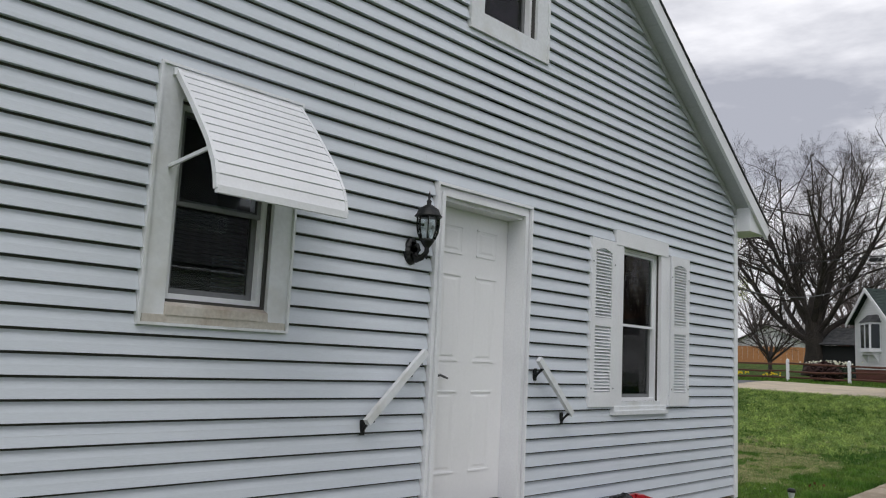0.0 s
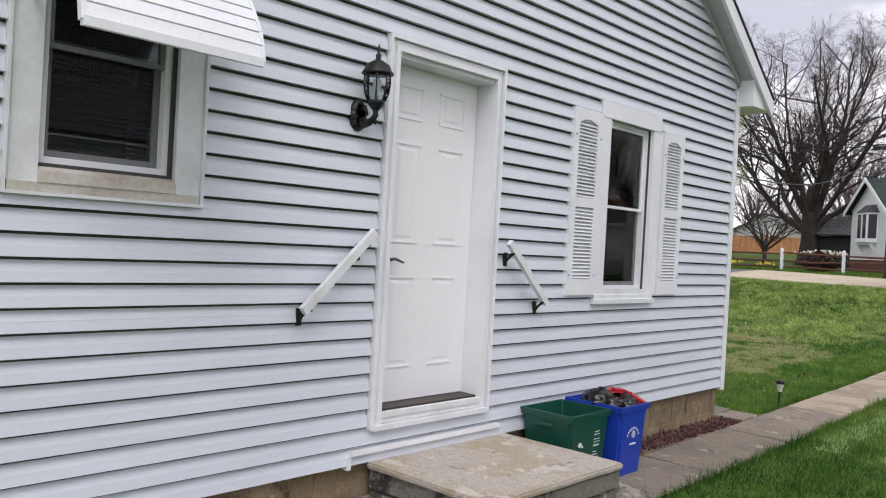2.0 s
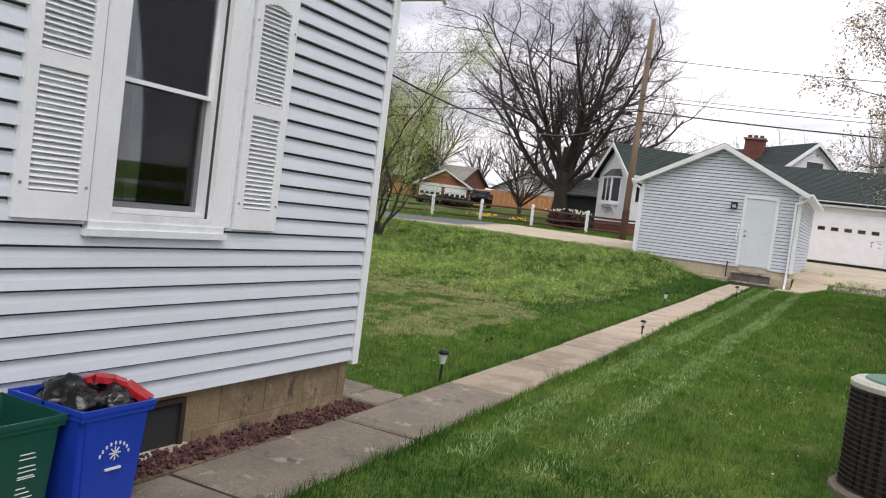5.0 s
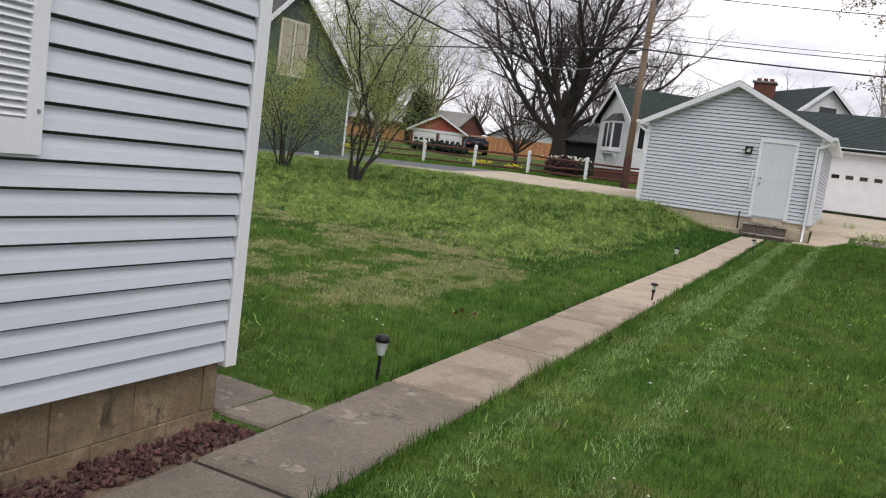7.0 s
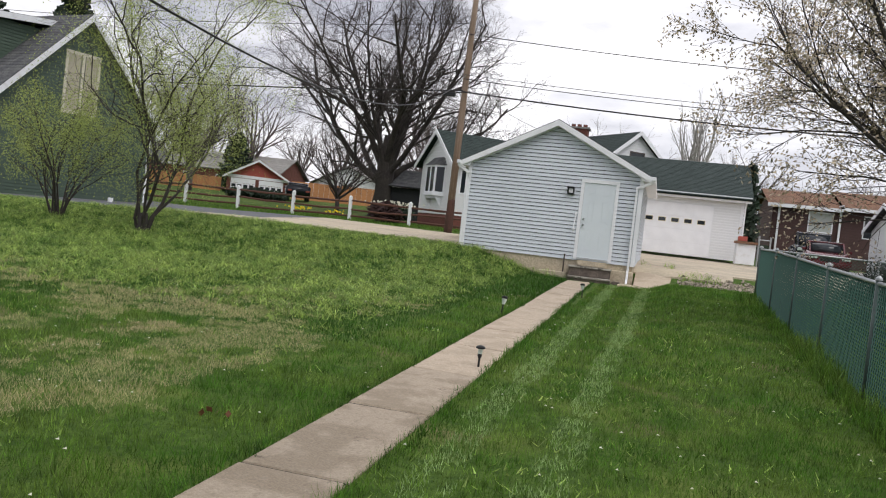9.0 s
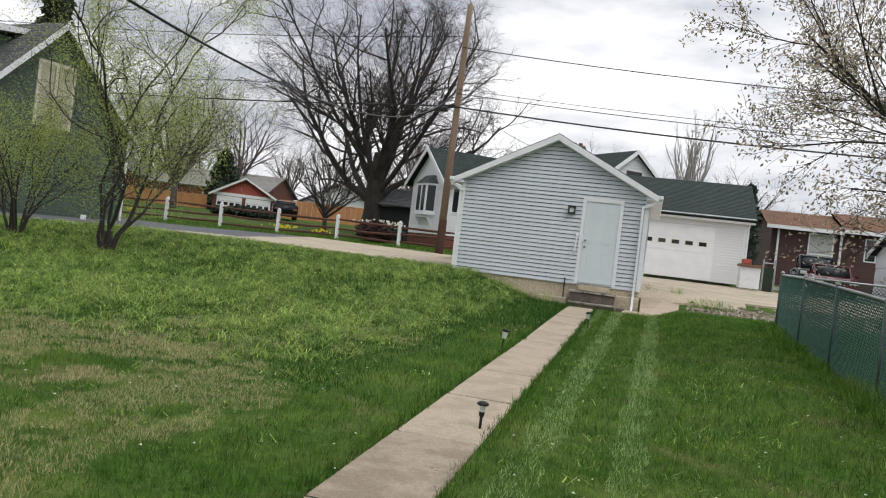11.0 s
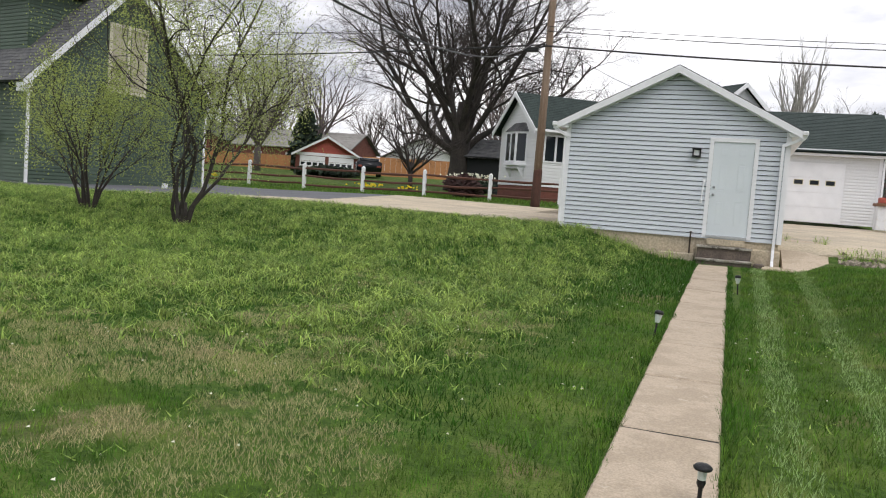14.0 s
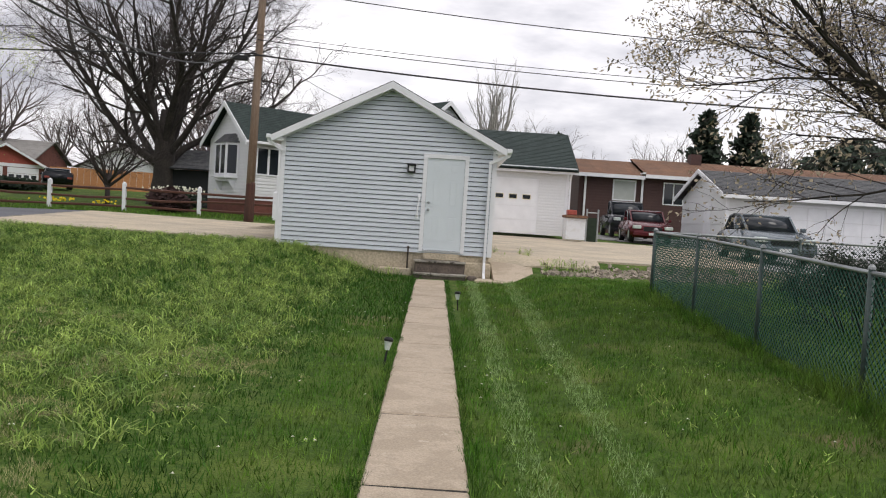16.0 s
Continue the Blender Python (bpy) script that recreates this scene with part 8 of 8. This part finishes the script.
# ---- grass ----
def blades(name, label, boxes_, density, hlo, hhi, width, mat, keep, seed, bend=0.5, segs=1):
    rg_ = np.random.RandomState(seed)
    verts, faces = [], []
    for x0, x1, y0, y1 in boxes_:
        n = int((x1 - x0) * (y1 - y0) * density)
        xs, ys_ = rg_.uniform(x0, x1, n), rg_.uniform(y0, y1, n)
        for x, y, h_, a, l_, t_ in zip(xs, ys_, rg_.uniform(hlo, hhi, n), rg_.uniform(0, 6.283, n), rg_.uniform(0.1, bend, n), rg_.uniform(0, 6.283, n)):
            k_ = keep(x, y)
            if k_ <= 0:
                continue
            h = h_ * k_
            z = G(x, y) - 0.005
            wx_, wy_ = math.cos(a) * width, math.sin(a) * width
            dx, dy = math.cos(t_) * l_ * h, math.sin(t_) * l_ * h
            k = len(verts)
            if segs == 1:
                verts += [(x - wx_, y - wy_, z), (x + wx_, y + wy_, z), (x + dx, y + dy, z + h)]
                faces.append((k, k + 1, k + 2))
            else:
                verts += [(x - wx_, y - wy_, z), (x + wx_, y + wy_, z), (x + wx_ * 0.8 + dx * 0.35, y + wy_ * 0.8 + dy * 0.35, z + h * 0.7), (x - wx_ * 0.8 + dx * 0.35, y - wy_ * 0.8 + dy * 0.35, z + h * 0.7),
                          (x + wx_ * 0.6 + dx * 1.0, y + wy_ * 0.6 + dy * 1.0, z + h * 0.95), (x - wx_ * 0.6 + dx * 1.0, y - wy_ * 0.6 + dy * 1.0, z + h * 0.95), (x + dx * 1.7, y + dy * 1.7, z + h * 0.55)]
                faces += [(k, k + 1, k + 2, k + 3), (k + 3, k + 2, k + 4, k + 5), (k + 5, k + 4, k + 6)]
    return raw(name, verts, faces, mat, None, label, kind="stuff")


drive_in = in_poly([(-60, 33), (-26, 31), (-19.3, 28.4), (-14.5, 30.3), (-10.5, 30.2), (-6.95, 29.4), (-6.9, 60), (-60, 60)])


def lawn_ok(x, y):
    if x < -3.44 and y < 8.62 or (WX < x < -2.7 and y < 5.35):
        return False
    if wx(y) - 0.01 < x < wx(y) + 0.61 and y < 28.3:
        return False
    if x < -3.4 and y < 9.06 and x > -4.3:
        return False
    if y > 28.5 and x > -4.0 or y > 29.1 and x > -7:
        return False
    if drive_in(x, y) or (x + 0.02) ** 2 + (y - 9.45) ** 2 < 0.25:
        return False
    return True


def patchy(x, y, s, seed):
    return noise.noise(Vector((x * s + seed, y * s, seed)))


def edge_boost(x, y):
    d = min(abs(x - wx(y)), abs(x - wx(y) - 0.6))
    return 1.35 if d < 0.12 else 1.0


def dryness(x, y):
    """Where the lawn is thin and straw-coloured: ragged patches west of the walk."""
    west = smooth01((-3.9 - x) / 1.6) * smooth01((y - 8.5) / 3.0) * (1 - 0.55 * smooth01((y - 16.5) / 4))
    return west * (0.30 + 0.75 * patchy(x, y, 0.55, 3.1) + 0.65 * patchy(x, y, 1.9, 2.0) + 0.35 * patchy(x, y, 6.0, 7.0))


def track_at(x, y):
    return min(abs(x + 2.58), abs(x + 1.97 - 0.012 * (y - 14)))


def k_lawn(x, y):
    if not lawn_ok(x, y):
        return 0
    dry = dryness(x, y)
    if dry > 0.34 and (x * 7919.3 + y * 104.7) % 1.0 < 0.35 + 1.2 * patchy(x, y, 4.5, 17):
        return 0
    tuft = max(0.0, patchy(x, y, 5.5, 13))
    return (0.6 if dry > 0.22 else 1.0) * (0.7 if track_at(x, y) < 0.16 else 1.0) * (0.9 + 0.45 * patchy(x, y, 2.2, 9) + 0.3 * patchy(x, y, 0.8, 4) + 0.9 * tuft) * edge_boost(x, y)


def k_weed(x, y):
    if not lawn_ok(x, y):
        return 0
    d = smooth01((y - 13.0) / 6) * smooth01((-x - 4.0) / 1.6)
    m = 0.5 + 0.4 * patchy(x, y, 0.6, 5) + 0.8 * patchy(x, y, 2.6, 6) + 1.1 * patchy(x, y, 6.5, 2)
    m += 0.5 * patchy(x, y, 14.0, 5)
    if m * d < 0.46:
        return 0
    return min(1.3, 0.4 + 0.75 * m * d)


def k_straw(x, y):
    if not lawn_ok(x, y):
        return 0
    return 1.0 if dryness(x, y) + 0.35 * patchy(x, y, 4.5, 17) > 0.34 else 0


def k_track(x, y):
    if not lawn_ok(x, y) or y < 8:
        return 0
    return 1.0 if track_at(x, y) < 0.12 + 0.08 * patchy(x, y, 1.5, 4) and patchy(x, y, 5, 4) > -0.3 - 0.02 * (y - 12) else 0


CLIP_GREEN = leafy_material("pale_mown_blade", (0.42, 0.58, 0.25), rough=0.6, vary=0.2, scale=2, grain=6, bump=0, island=0.3, spec=0.3)
# Dimmer light on this stretch is painted with the darker blades.
blades("grass", "lawn grass darkened for dimmer light beside the house walk", [(-2.95, 1.4, 2.2, 8.5)], 2600, 0.035, 0.085, 0.0028, SHADE_BLADE, k_lawn, 1, 0.8)
blades("grass", "dense green lawn grass beside the walk", [(-8.5, -3.4, 8.5, 15), (-2.9, 1.6, 8.5, 15)], 2300, 0.035, 0.08, 0.0027, GRASS_BLADE, k_lawn, 11, 0.8)
blades("grass", "green lawn grass across the garden", [(-4.4, 3.5, 15, 22), (-12, -8.5, 10, 15), (-2.9, 4, 22, 29.5)], 1000, 0.04, 0.085, 0.0045, GRASS_BLADE, k_lawn, 2, 0.8)
# Darker blades below paint the shade in the gaps between the weeds.
blades("grass", "grass darkened as shade under the weeds on the bank", [(-14, -4.4, 15, 22)], 900, 0.035, 0.08, 0.0045, SHADE_BLADE, k_lawn, 13, 0.8)
blades("weeds", "small broad-leaved weeds through the lawn", [(-12, -3.9, 9, 17), (-2.8, 0.4, 8, 20)], 130, 0.03, 0.06, 0.009, WEED_BLADE, lambda x, y: k_lawn(x, y) if patchy(x, y, 1.3, 21) > 0.05 else 0, 12, 2.2)
blades("grass", "dark green grass on the bank and beyond the fence", [(-26, -3.6, 22, 29.5), (-26, -14, 14, 22), (3.5, 9, 14, 30), (0.5, 4, 8, 15)], 380, 0.05, 0.11, 0.008, SHADE_BLADE, k_lawn, 3, 0.9)
blades("weeds", "pale arching weeds on the bank", [(-26, -3.9, 13, 29.5)], 620, 0.06, 0.14, 0.0062, WEED_BLADE, k_weed, 4, 2.2, segs=3)
blades("dry_grass", "dry straw-coloured grass patches", [(-13, -3.9, 9, 22)], 3200, 0.02, 0.05, 0.0022, STRAW, k_straw, 5, 1.1)
blades("clippings", "pale mown tracks along the lawn", [(-3.0, -1.4, 8, 28.5)], 1500, 0.03, 0.055, 0.003, CLIP_GREEN, k_track, 6, 0.9)
blades("grass", "grass beyond the drive along the rail fence", [(-26, -8, 41.8, 50)], 60, 0.08, 0.16, 0.016, GRASS_BLADE, lambda x, y: 1.0, 7, 0.8)


def k_edge(x, y):
    l_, r_ = wx(y), wx(y) + 0.6
    if y > 28.2 or y < 5.3 and x < -3.0 or (x < l_ + 0.05 and y < 9.1):
        return 0
    d = min(abs(x - l_ + 0.035), abs(x - r_ - 0.035))
    return (0.8 + 0.9 * patchy(x, y, 3.0, 8)) if d < 0.05 + 0.05 * patchy(x, y, 2.0, 1) else 0


blades("grass_edge", "longer dark grass leaning over the walk edges", [(-3.95, -2.8, 3, 28.3)], 2600, 0.035, 0.09, 0.0028, SHADE_BLADE, k_edge, 8, 0.6)

blades("tall_weeds", "tall green weeds at the foot of the shed", [(-6.6, -4.1, 28.4, 29.1), (-1.0, 0.4, 29.2, 30.0), (-2.0, -1.1, 30.5, 31.3)], 240, 0.08, 0.24, 0.005, WEED_BLADE, lambda x, y: 1.0 if patchy(x, y, 1.6, 12) > 0.0 else 0, 9, 0.8, segs=3)
blades("fence_grass", "rank dark grass along the chain-link fence", [(0.2, 1.0, 9.9, 25.9)], 900, 0.10, 0.26, 0.006, GRASS_BLADE, lambda x, y: 1 + patchy(x, y, 1.0, 3), 10, 0.8)

rl = tagged(new("fallen_leaf"), "reddish dry fallen leaf cluster on the lawn", "leaf")
RLEAF = material("red_dry_leaf", (0.16, 0.06, 0.03), 0.7, vary=0.2)
rnd = random.Random(2)
for _ in range(5):
    v, f = leaf_mesh([(Vector((-3.98, 11.85, G(-3.98, 11.85) + 0.09)), Vector((0, 0, 1)))], 1, 0.055, 0.03, rnd)
    raw("leaf", v, f, RLEAF, rl)
random.seed(17)
verts, faces = [], []
for _ in range(260):
    x, y = random.uniform(-8, 1), random.uniform(9, 24)
    if not lawn_ok(x, y):
        continue
    z = G(x, y) + random.uniform(0.03, 0.07)
    k = len(verts)
    s = random.uniform(0.008, 0.014)
    verts += [(x - s, y, z), (x, y - s, z + 0.006), (x + s, y, z), (x, y + s, z + 0.008)]
    faces.append((k, k + 1, k + 2, k + 3))
raw("petals", verts, faces, WHITE_PETAL, None, "scattered small white petals on the lawn", kind="stuff")
